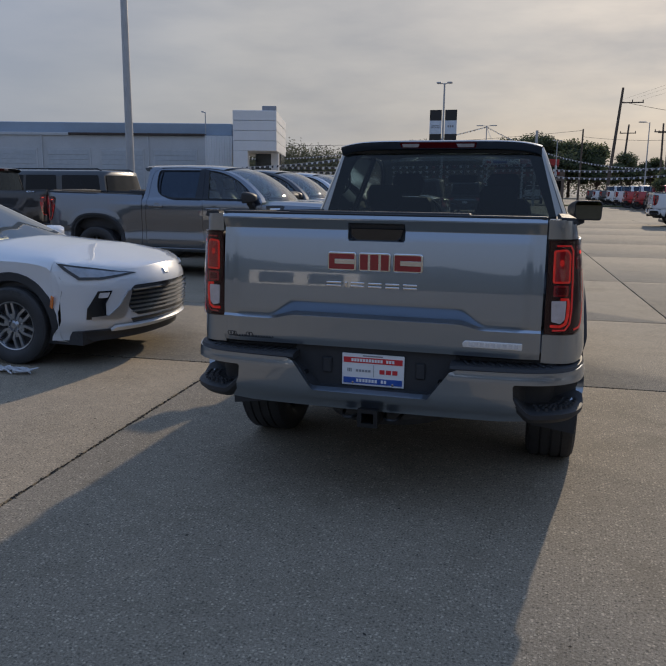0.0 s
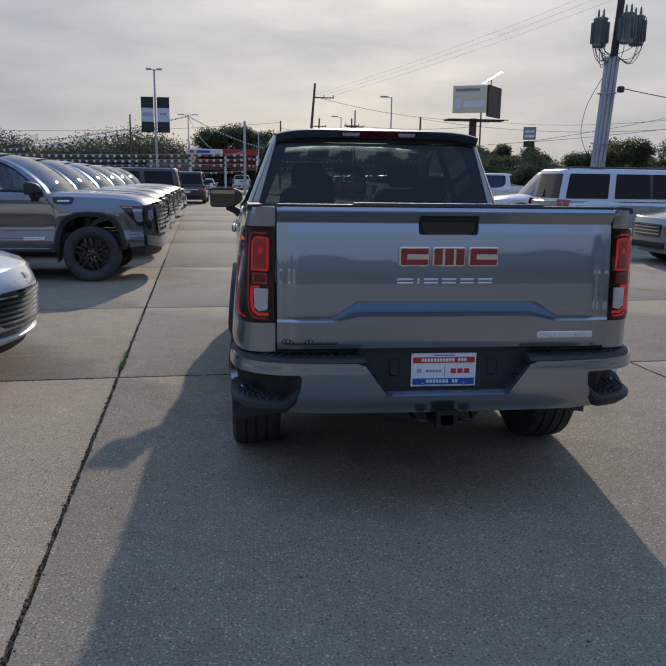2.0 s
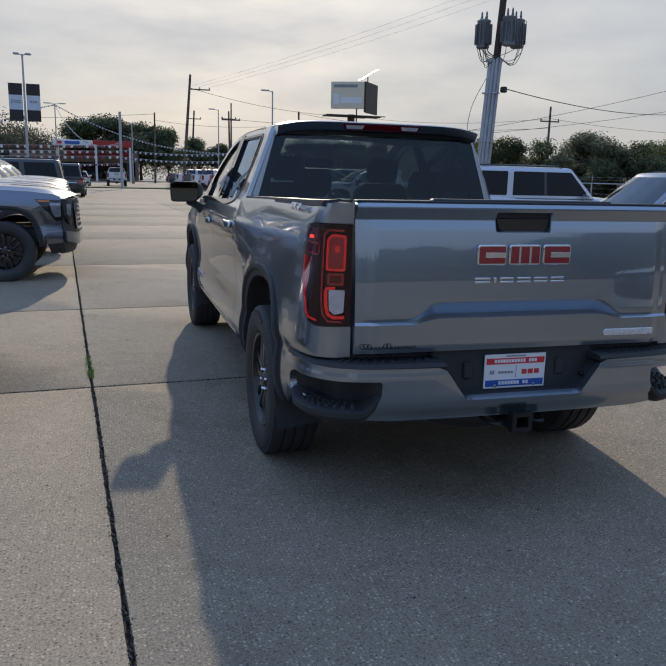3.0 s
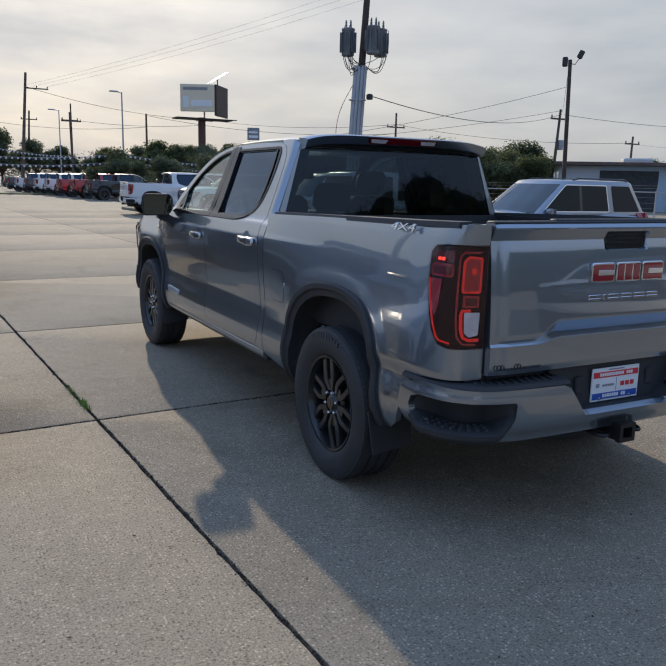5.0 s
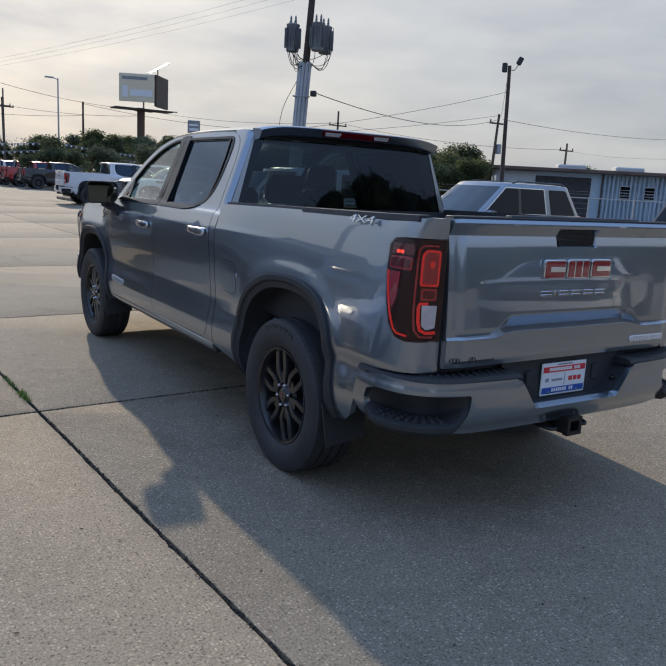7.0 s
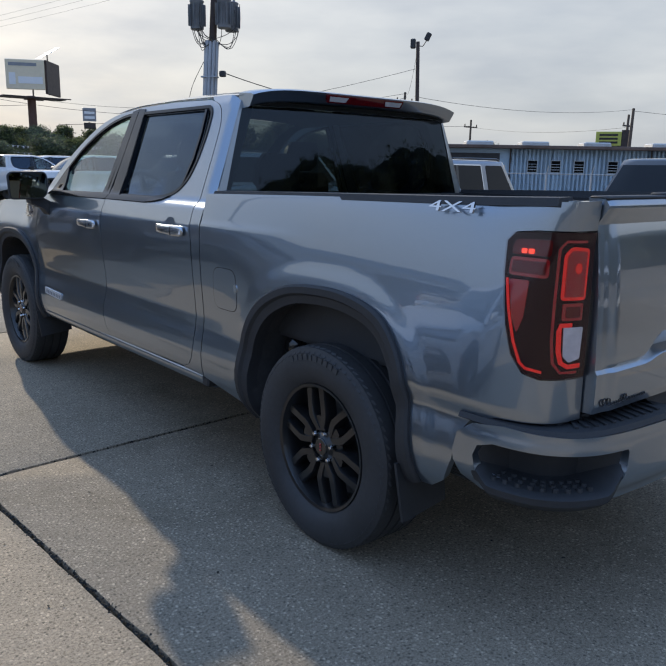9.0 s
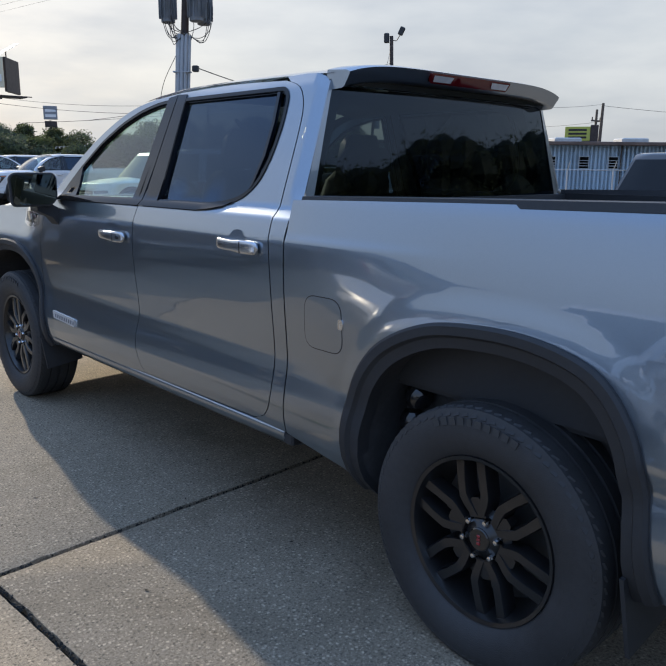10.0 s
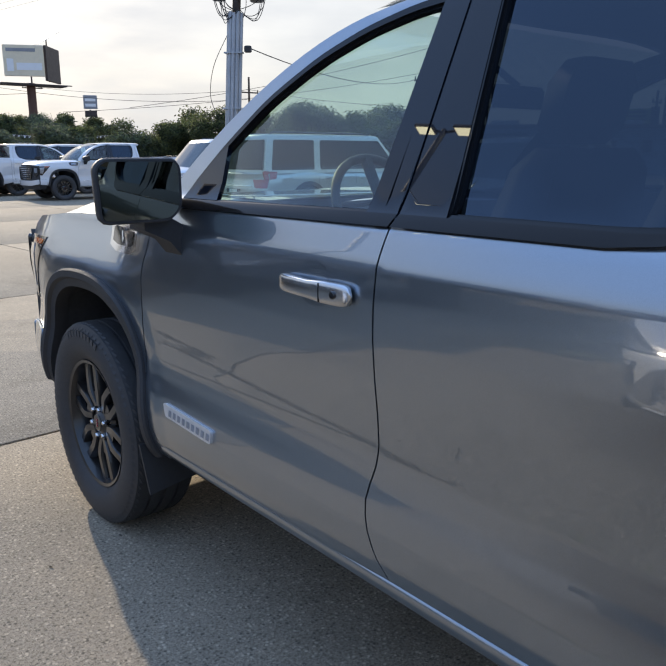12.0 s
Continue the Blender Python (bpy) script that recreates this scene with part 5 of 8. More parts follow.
def bumper(truck, mats, fine=True):
    b = new("rear_bumper")
    b.parent = truck
    tagged(b, "grey rear bumper with black step pads and corner steps")

    def face(u, v):
        x, y = bump_at(u, 0.05 * (1 - sm(0.49, 0.585, v)) - 0.010 * sm(0.575, 0.60, v) + 0.005 * sm(0.71, 0.745, v))
        return (x, y, v)
    half = [(0.0, 0.495), (0.62, 0.497), (0.74, 0.505), (0.80, 0.520), (0.755, 0.535), (0.70, 0.575), (0.678, 0.625), (0.674, 0.680), (0.682, 0.690), (0.95, 0.694), (1.13, 0.694), (1.185, 0.675), (1.20, 0.64),
            (1.19, 0.59), (1.155, 0.560), (1.09, 0.535), (1.09, 0.503), (1.20, 0.510), (1.26, 0.550), (1.283, 0.63), (1.265, 0.70), (1.21, 0.742), (1.10, 0.756), (0.90, 0.748), (0.42, 0.744), (0.385, 0.730), (0.285, 0.592)]
    bar = half + [(-u, v) for u, v in reversed(half[1:])]
    part("bumper_bar", skin(Geo(), bar, face, 0.03, side=1, flange=0.035), mats, b, "body-coloured wrap-round bumper bar", clean=False)
    for s in (-1, 1):
        # corner step pocket
        g = Geo()
        rings = []
        for t in lin(0.672, 1.205, 26):
            e = sm(0.672, 0.76, t) * (1 - sm(1.13, 1.205, t))
            low = 0.62 - 0.062 * e if t < 0.8 else 0.60 - 0.042 * e
            row = []
            for ins, z in ((0.004, 0.694), (0.012 + 0.10 * e, 0.690), (0.016 + 0.11 * e, low + 0.016), (0.010 - 0.008 * e, low + 0.006), (-0.004 - 0.012 * e, low - 0.004), (-0.002 - 0.012 * e, low - 0.026), (0.014, low - 0.050), (0.05, low - 0.056)):
                x, y = bump_at(t, ins)
                row.append((s * x, y, z))
            rings.append(row)
        g.loft(rings, closed=False)
        part("corner_step", g, [BLACK_PLASTIC], b, "black corner step with a rounded lip", 35)
        for i in range(9) if fine else ():
            for j in range(3):
                x, y = bump_at(0.80 + 0.042 * i, 0.022 + 0.030 * j)
                g = Geo().lathe([(0.560, 0.011), (0.578, 0.008), (0.579, 0.0)], "z", 6, 0, (s * x, y, 0))
                part("step_stud", g, [BLACK_PLASTIC], b)
        # top step pad
        g = Geo()
        rings = []
        for t in lin(0.385, 1.27, 30):
            e = sm(0.385, 0.42, t)
            f = sm(1.10, 1.27, t)
            rings.append([(s * bump_at(t, i)[0], bump_at(t, i)[1], z) for i, z in ((0.006, 0.735 + 0.008 * f), (-0.002, 0.748), (0.006, 0.760 + 0.004 * e), (0.030, 0.766), (0.125 - 0.06 * f, 0.766), (0.130 - 0.06 * f, 0.735))])
        g.loft(rings)
        part("step_pad", g, [BLACK_PLASTIC], b, "black step pad along the bumper top", 40)
        for k in range(11) if fine else ():
            t = 0.46 + 0.040 * k
            q = [bump_at(t, 0.030), bump_at(t + 0.013, 0.030), bump_at(t - 0.012, 0.115), bump_at(t - 0.025, 0.115)]
            a = [(s * x, y, 0.764) for x, y in q]
            part("pad_rib", Geo().loft([a, [(p[0], p[1], 0.772) for p in a]]), [BLACK_PLASTIC], b)
    # plate recess
    g = Geo()
    g.add([(-0.40, -1.05, 0.80), (0.40, -1.05, 0.80), (0.40, -1.05, 0.72), (0.27, -1.06, 0.60), (-0.27, -1.06, 0.60), (-0.40, -1.05, 0.72),
           (0.42, -1.14, 0.742), (0.285, -1.15, 0.588), (-0.285, -1.15, 0.588), (-0.42, -1.14, 0.742), (0.42, -1.05, 0.78), (-0.42, -1.05, 0.78)],
          [(0, 1, 2, 3, 4, 5), (2, 6, 7, 3), (3, 7, 8, 4), (4, 8, 9, 5), (1, 10, 6, 2), (0, 5, 9, 11)])
    part("plate_recess", g, [BLACK_PLASTIC], b, "black plate recess", 20)
    part("gap_panel", Geo().box(-0.86, -1.01, 0.70, 0.86, -0.95, 0.79), [DARK_CAVITY], b, "dark gap over the bumper")
    for s in (-1, 1):
        g = Geo().box(s * 0.235 - 0.024, -1.066, 0.66, s * 0.235 + 0.024, -1.045, 0.74, 0, 0.006)
        part("socket_cover", g, [BLACK_PLASTIC], b, "black socket cover")
        g = Geo().lathe([(-1.10, 0.0), (-1.103, 0.008), (-1.098, 0.011), (-1.08, 0.011)], "y", 12, 0, (s * 0.335, 0, 0.665))
        part("sensor", g, [BLACK_GLOSS], b, "round parking sensor")
    # the dealer plate
    pl = new("dealer_plate")
    pl.parent = truck
    tagged(pl, "white dealer plate with red and blue bands")
    y = -1.062
    part("plate_base", Geo().box(-0.156, y - 0.004, 0.608, 0.156, y + 0.004, 0.768, 0, 0.002), [PLATE_WHITE], pl, "white plate base")
    part("red_band", Geo().box(-0.148, y - 0.0055, 0.722, 0.148, y - 0.0035, 0.750), [PLATE_RED], pl, "red band")
    part("blue_band", Geo().box(-0.148, y - 0.0055, 0.618, 0.148, y - 0.0035, 0.648), [PLATE_BLUE], pl, "blue band")
    g = Geo()
    for k in range(15):
        if k == 11:
            continue
        g.box(-0.108 + k * 0.0146, y - 0.0070, 0.729, -0.097 + k * 0.0146, y - 0.0050, 0.744)
    part("red_band_bars", g, [PLATE_WHITE], pl, "white bars on the red band")
    g = Geo()
    for k in range(10):
        if k == 7:
            continue
        g.box(-0.082 + k * 0.0155, y - 0.0070, 0.626, -0.071 + k * 0.0155, y - 0.0050, 0.642)
    part("blue_band_bars", g, [PLATE_WHITE], pl, "white bars on the blue band")
    g = Geo()
    for k in range(5):
        g.box(-0.085 + k * 0.0155, y - 0.0058, 0.678, -0.073 + k * 0.0155, y - 0.0036, 0.689)
    for k in range(3):
        g.box(-0.128 + k * 0.008, y - 0.0058, 0.676, -0.123 + k * 0.008, y - 0.0036, 0.694)
    g.box(0.004, y - 0.0058, 0.655, 0.006, y - 0.0036, 0.715)
    g.box(-0.05, y - 0.0058, 0.756, 0.05, y - 0.0036, 0.762)
    part("grey_marks", g, [INK_GREY], pl, "small grey marks")
    g = Geo()
    for k in range(3):
        g.box(0.034 + k * 0.032, y - 0.0058, 0.672, 0.060 + k * 0.032, y - 0.0036, 0.694, 0, 0.0008)
    part("red_marks", g, [PLATE_RED], pl, "small red marks")
    g = Geo()
    for sx in (-0.10, 0.10):
        g.lathe([(y - 0.008, 0.0), (y - 0.0075, 0.006), (y - 0.003, 0.008)], "y", 10, 0, (sx, 0, 0.622))
    part("plate_screws", g, [CHROME], pl, "small bright screws")


def underside(truck):
    g = Geo()
    for s in (-1, 1):
        g.box(s * 0.48 - 0.05, -1.0, 0.50, s * 0.48 + 0.05, 4.4, 0.66, 0, 0.01)
    for y in (-0.95, -0.45, 0.6, 1.6, 2.6, 3.6, 4.3):
        g.box(-0.5, y, 0.52, 0.5, y + 0.10, 0.62, 0, 0.01)
    g.box(-0.55, 0.75, 0.42, 0.15, 2.1, 0.58, 0, 0.04)
    g.box(-0.90, 0.95, 0.46, 0.90, 3.2, 0.52)
    g.box(-0.75, -1.02, 0.66, 0.75, 0.9, 0.78)
    g.box(-0.80, 3.2, 0.55, 0.80, 4.45, 0.72)
    part("chassis", g, [DARK_CAVITY], truck, "black chassis frame")
    g = Geo()
    g.lathe([(-0.78, 0.0), (-0.78, 0.05), (-0.16, 0.055), (-0.10, 0.14), (0.10, 0.14), (0.16, 0.055), (0.78, 0.05), (0.78, 0.0)], "x", 16, 0, (0, 0, 0.41))
    part("rear_axle", g, [DARK_CAVITY], truck, "dark rear axle")
    g = Geo()
    g.lathe([(0.37, 0.14), (0.36, 0.34), (0.40, 0.37), (0.52, 0.37), (0.56, 0.34), (0.55, 0.14)], "z", 32, 0, (0.0, -0.55, 0.0))
    part("spare_tyre", g, [RUBBER], truck, "spare tyre slung below the bed")
    steel = surface("black_hitch_steel", (0.02, 0.02, 0.021), 0.45, 0.3)
    hitch = new("tow_hitch")
    hitch.parent = truck
    tagged(hitch, "black square tow receiver on a crossbar")
    out, hole = [(-0.046, 0.430), (0.046, 0.430), (0.046, 0.512), (-0.046, 0.512)], [(-0.030, 0.446), (0.030, 0.446), (0.030, 0.496), (-0.030, 0.496)]
    part("receiver_tube", Geo().loft([[(x, -0.85, z) for x, z in out], [(x, -1.16, z) for x, z in out], [(x, -1.16, z) for x, z in hole], [(x, -0.90, z) for x, z in hole]]), [steel], hitch, "square receiver tube")
    rim = [(-0.050, 0.426), (0.050, 0.426), (0.050, 0.516), (-0.050, 0.516)]
    part("receiver_collar", Geo().loft([[(x, -1.135, z) for x, z in out], [(x, -1.138, z) for x, z in rim], [(x, -1.166, z) for x, z in rim], [(x, -1.166, z) for x, z in hole]], caps=False), [steel], hitch, "raised collar of the receiver")
    part("crossbar", Geo().tube([(-0.42, -0.985, 0.50), (-0.25, -0.985, 0.49), (0.25, -0.985, 0.49), (0.42, -0.985, 0.50)], 0.035, 10), [steel], hitch, "round crossbar")
    for s in (-1, 1):
        part("chain_loop", Geo().tube(curve([(s * 0.06, -1.02, 0.462), (s * 0.075, -1.11, 0.462), (s * 0.105, -1.135, 0.462), (s * 0.135, -1.11, 0.462), (s * 0.15, -1.02, 0.47)], 4), 0.009, 6), [steel], hitch, "safety chain loop")
    g = Geo()
    g.tube([(0.55, 0.9, 0.46), (0.56, 0.2, 0.52), (0.60, -0.45, 0.50), (0.63, -0.75, 0.50), (0.70, -0.92, 0.485)], 0.036, 12)
    part("exhaust", g, [surface("dull_exhaust_steel", (0.12, 0.115, 0.11), 0.5, 0.6)], truck, "steel exhaust pipe")
    for s in (-1, 1):
        g = Geo()
        g.tube([(s * 0.60, 0.25, 0.40), (s * 0.63, 0.42, 0.85)], 0.03, 8)
        for k in range(4):
            g.box(s * 0.62 - 0.03, -0.62, 0.36 + 0.012 * k, s * 0.62 + 0.03, 0.62, 0.368 + 0.012 * k)
        part("spring", g, [surface("dusty_steel", (0.10, 0.10, 0.10), 0.6, 0.4)], truck, "leaf spring and damper")


def seat(name, parent, x, y, w, h):
    s = new(name)
    s.parent = parent
    tagged(s, "black seat with headrest")
    g = Geo()
    rings = []
    for z, d, ww in ((0.86, 0.20, 0.90), (0.98, 0.24, 1.0), (1.20, 0.20, 1.0), (1.38 + h, 0.14, 0.86), (1.43 + h, 0.08, 0.70)):
        yy = y - 0.26 * (z - 0.86)
        rings.append([(x - w * ww / 2, yy, z), (x - w * ww / 2 * 0.8, yy + d / 2, z), (x + w * ww / 2 * 0.8, yy + d / 2, z), (x + w * ww / 2, yy, z), (x + w * ww / 2 * 0.9, yy - d / 2, z), (x - w * ww / 2 * 0.9, yy - d / 2, z)])
    g.loft(rings)
    part("backrest", g, [SEAT_BLACK], s, "black backrest", 60)
    g = Geo().box(x - w / 2, y - 0.05, 0.78, x + w / 2, y + 0.48, 0.93, 0, 0.04)
    part("cushion", g, [SEAT_BLACK], s, "black seat cushion")
    g = Geo()
    rings = []
    for z, k in ((1.44 + h, 0.7), (1.48 + h, 1.0), (1.58 + h, 1.0), (1.63 + h, 0.75)):
        yy = y - 0.26 * (z - 0.86) + 0.03
        a, b = 0.135 * k, 0.05 * k
        rings.append([(x - a, yy - b * 0.5, z), (x - a * 0.8, yy + b, z), (x + a * 0.8, yy + b, z), (x + a, yy - b * 0.5, z), (x + a * 0.8, yy - b, z), (x - a * 0.8, yy - b, z)])
    g.loft(rings)
    part("headrest", g, [SEAT_BLACK], s, "black headrest", 60)


def cabin(truck):
    for x in (-0.40, 0.40):
        seat("front_seat", truck, x, 2.12, 0.52, 0.06)
    for x in (-0.42, 0.42):
        seat("rear_seat", truck, x, 1.22, 0.60, -0.04)
    g = Geo().box(-0.88, 0.98, 0.55, 0.88, 3.1, 0.62)
    part("cab_floor", g, [DASH], truck, "dark cab floor")
    g = Geo()
    rings = []
    for y, zt in ((2.68, 1.16), (2.72, 1.25), (2.85, 1.29), (3.10, 1.27), (3.22, 1.24)):
        rings.append([(-0.86, y, 0.75), (-0.86, y, zt - 0.02), (-0.80, y, zt), (-0.15, y, zt), (0.0, y, zt + 0.015), (0.80, y, zt), (0.86, y, zt - 0.02), (0.86, y, 0.75)])
    g.loft(rings)
    part("dashboard", g, [DASH], truck, "dark dashboard", 40)
    for s in (-1, 1):
        g = Geo()
        for y0, y1 in ((1.06, 2.02), (2.10, 3.05)):
            g.box(min(s * 0.86, s * 0.90), y0, 0.6, max(s * 0.86, s * 0.90), y1, 1.325, 0, 0.01)
        part("door_lining", g, [DASH], truck, "dark door lining")
    g = Geo()
    c, ax = Vector((-0.40, 2.66, 1.30)), Vector((0, 0.86, -0.5)).normalized()
    u = Vector((1, 0, 0))
    w = ax.cross(u)
    ring = [c + u * (0.19 * math.cos(a)) + w * (0.19 * math.sin(a)) for a in lin(0, 2 * math.pi, 33)]
    g.tube(ring, 0.015, 8, caps=False)
    g.tube([c - u * 0.19, c, c + u * 0.19], 0.02, 6)
    g.tube([c, c - w * 0.19], 0.02, 6)
    g.tube([c, c + ax * 0.25], 0.03, 8)
    part("steering_wheel", g, [SEAT_BLACK], truck, "black steering wheel", 50)
    g = Geo().box(-0.13, 2.45, 1.62, 0.13, 2.48, 1.69, 0, 0.012)
    g.tube([(0, 2.47, 1.69), (0, 2.60, 1.78)], 0.012, 6)
    part("rear_view_mirror", g, [BLACK_PLASTIC], truck, "interior mirror")
    g = Geo()
    g.grid(lambda u, v: (0.70 * u, 1.0 + 1.30 * v, 1.828 + 0.04 * (1 - abs(u) ** 3) - 0.02 * v * v), lin(-1, 1, 9), lin(0, 1, 6))
    part("headliner", g, [surface("grey_headliner", (0.30, 0.29, 0.28), 0.9)], truck, "grey headliner")


TRUCK_AT = Matrix.Translation((0, 5.6, 0))
main_truck = pickup("pickup_truck", "dark grey metallic crew-cab pickup truck parked on the concrete lot", PAINT_GREY, TRUCK_AT)

# ---------------------------------------------------------------- other vehicles
GLASS_CAR = surface("dark_car_glass", (0.006, 0.007, 0.009), 0.03, spec=0.28, vary=0.3, scale=1.0)
GLASS_SCREEN = surface("windscreen_glass", (0.020, 0.028, 0.028), 0.03, coat=0.6, vary=0.5, scale=2.0)
SILVER_RIM = surface("silver_alloy_wheel", (0.42, 0.43, 0.45), 0.28, 0.9, vary=0.1)


def repaint(ob, swaps):
    """Give this copy its own materials, slot by slot."""
    for o in (ob, *ob.children_recursive):
        if o.type != "MESH":
            continue
        for s in o.material_slots:
            if s.material in swaps:
                m = swaps[s.material]
                s.link = "OBJECT"
                s.material = m
    return ob


def car(name, label, paint, at, L=4.9, W=1.95, H=1.75, wb=2.95, fo=0.95, belt=1.02, hood=1.02, nose_z=0.80, g0=-0.75, g1=2.15, r0=-0.45, r1=1.25,
        tyre=0.36, clad=None, rails=False, chrome_rim=True, category="car", group="", front=None, rear=None, wroof=0.66, rake=0.10, shark=0.0, tail_z=1.0, clear=0.24, pillars=(0.35, 1.0), drop=(0.0, 0.34, 3.2), trim=None, solid=False):
    """An estate or SUV; origin on the ground under the rear axle, y forwards."""
    ob = thing(name, label, category, group, at=at)
    w, yf, yr = W / 2, wb + fo, wb + fo - L
    ra = tyre + 0.065

    def nose(x, z):
        t = abs(x) / w
        return yf - drop[0] * t ** 2 - drop[1] * t ** drop[2] - rake * sm(nose_z - 0.15, hood + 0.02, z) - 0.10 * (1 - sm(0.25, 0.42, z)) - shark * abs(z - 0.66) * (1 - t)

    def tail(x, z):
        t = abs(x) / w
        return yr + 0.22 * t ** 3.6 + 0.10 * (1 - sm(0.28, 0.50, z)) + 0.05 * sm(0.75, 1.0, z)

    def low(y):
        z = clear
        for c in (0, wb):
            d = abs(y - c)
            if d < ra:
                z = max(z, tyre + math.sqrt(ra * ra - d * d) * 0.98)
        return z

    def belt_z(y):
        return float(np.interp(y, [yr, -0.2, g1 - 0.2, g1 + 0.25, wb + 0.35, yf], [tail_z, belt + 0.03, belt - 0.02, belt - 0.06, hood - 0.10, nose_z]))

    def deck(y):
        return float(np.interp(y, [yr, yr + 0.3, g1 - 0.3, g1 + 0.15, wb + 0.25, yf - 0.15, yf], [tail_z, belt + 0.04, belt + 0.02, hood + 0.03, hood - 0.02, nose_z + 0.03, nose_z]))

    def side_half(y, z):
        k = float(np.interp(z, [0.2, 0.34, 0.55, 0.72, belt - 0.10, belt + 0.05], [0.93, 0.985, 0.995, 0.97, 0.975, 0.90]))
        return w * k
    ys = sorted(set([round(v, 3) for v in lin(yr, yf, 56)] + [c + s * ra * k for c in (0, wb) for s in (-1, 1) for k in (1.001, 0.999, 0.9, 0.7, 0.45, 0.2)]))
    rings = []
    for y in ys:
        z0, b = low(y), belt_z(y)
        half = []
        for i, f in enumerate((0.0, 0.03, 0.22, 0.45, 0.70, 0.86, 0.95, 1.0)):
            z = z0 + (b - z0) * f
            half.append((side_half(y, z) - (0.02 if i == 0 else 0) - 0.05 * sm(0.86, 1.0, f), z))
        d = max(deck(y), b)
        half += [(half[-1][0] * 0.90, b + (d - b) * 0.35), (half[-1][0] * 0.70, b + (d - b) * 0.75), (half[-1][0] * 0.40, d), (0.0, d + 0.012)]
        full = [(-x, z) for x, z in half] + [(x, z) for x, z in reversed(half[:-1])]
        rings.append([(x, max(min(y, nose(x, z)), tail(x, z)), z) for x, z in full])
    g = Geo()
    g.loft(rings, closed=False)
    body = part("body", g, [paint], ob, "", 40)
    # end caps
    for nm, fn, ye in (("front_cap", nose, yf), ("rear_cap", tail, yr)):
        g = Geo()
        top = nose_z + 0.0 if ye > 0 else tail_z
        g.grid(lambda u, v: (u * w * 0.985, fn(u * w * 0.985, 0.24 + (top + 0.012 - 0.24) * v), 0.24 + (top + 0.012 - 0.24) * v), [math.copysign(abs(t) ** 0.6, t) for t in lin(-1, 1, 37)], lin(0, 1, 18))
        part(nm, g, [paint], ob, "", 50)
    part("floor_pan", Geo().box(-w * 0.92, yr + 0.3, clear - 0.02, w * 0.92, yf - 0.4, clear + 0.10), [DARK_CAVITY], ob, "dark underside")
    g = Geo()
    for c in (0, wb):
        for s in (-1, 1):
            g.box(min(s * w * 0.62, s * w * 0.9), c - ra, clear, max(s * w * 0.62, s * w * 0.9), c + ra, tyre + ra, 0)
    part("wheel_wells", g, [DARK_CAVITY], ob, "dark wheel wells")
    # greenhouse
    zb, wt, wbase = belt - 0.02, wroof * w, w * 0.925

    def gp(v):
        return g0 + (r0 - g0) * v, g1 + (r1 - g1) * v, wbase + (wt - wbase) * v, zb + (H - 0.055 - zb) * v

    def ring(v, inset=0.0, dz=0.0):
        a, b, x, z = gp(v)
        a, b, x, z = a + inset, b - inset, x - inset, z + dz
        c = 0.10
        pts = [(x, a + c), (x, a + (b - a) * 0.33), (x, a + (b - a) * 0.66), (x, b - c)]
        pts += [(x - 0.03, b - 0.02), (x * 0.6, b + 0.07), (0, b + 0.10), (-x * 0.6, b + 0.07), (-x + 0.03, b - 0.02)]
        pts += [(-x, b - c), (-x, a + (b - a) * 0.66), (-x, a + (b - a) * 0.33), (-x, a + c), (-x + 0.03, a + 0.02), (-x * 0.6, a - 0.03), (0, a - 0.04), (x * 0.6, a - 0.03), (x - 0.03, a + 0.02)]
        return [(px, py, z) for px, py in pts]
    g = Geo()
    g.loft([ring(v) for v in lin(0, 1, 7)] + [ring(1, 0.03, 0.025), ring(1, 0.10, 0.042), ring(1, 0.30, 0.052)])
    part("cabin_shell", g, [paint], ob, "", 45)

    def on_side(s):
        def f(y, z):
            v = (z - zb) / (H - 0.055 - zb)
            return (s * (wbase + (wt - wbase) * v), y, z)
        return f

    def edge(v, k):
        a, b, x, z = gp(v)
        return (a if k == 0 else b), z
    lo, hi = 0.09, 0.90
    for s in (-1, 1):
        ya0, z0 = edge(lo, 0)
        ya1, z1 = edge(hi, 0)
        yb0, yb1 = edge(lo, 1)[0], edge(hi, 1)[0]
        cuts = [0.0] + list(pillars) + [None]
        spans = []
        y_start = (ya0 + 0.16, ya1 + 0.16)
        for pil in pillars:
            gap = 0.085 if solid and pil == pillars[0] else 0.04
            spans.append((y_start, (pil - gap - 0.03, pil - gap + 0.03) if gap > 0.05 else (pil - gap, pil - gap)))
            y_start = (pil + gap - 0.03, pil + gap + 0.03) if gap > 0.05 else (pil + gap, pil + gap)
        spans.append((y_start, (yb0 - 0.16, yb1 - 0.13)))
        for (a0, a1), (b0, b1) in spans:
            g = Geo()
            skin(g, rounded([(a0, z0), (b0, z0), (b1, z1), (a1, z1)], 0.04), on_side(s), 0.12, side=s, lift=0.005, flange=0.008)
            part("side_window", g, [GLASS_CAR], ob, "dark side window", clean=False)
        for pil in pillars[1:] if solid else pillars:
            g = Geo()
            skin(g, [(pil - 0.045, z0), (pil + 0.045, z0), (pil + 0.045, z1), (pil - 0.045, z1)], on_side(s), 0.12, side=s, lift=0.004, flange=0.006)
            part("pillar_cover", g, [BLACK_GLOSS], ob, "black pillar", clean=False)
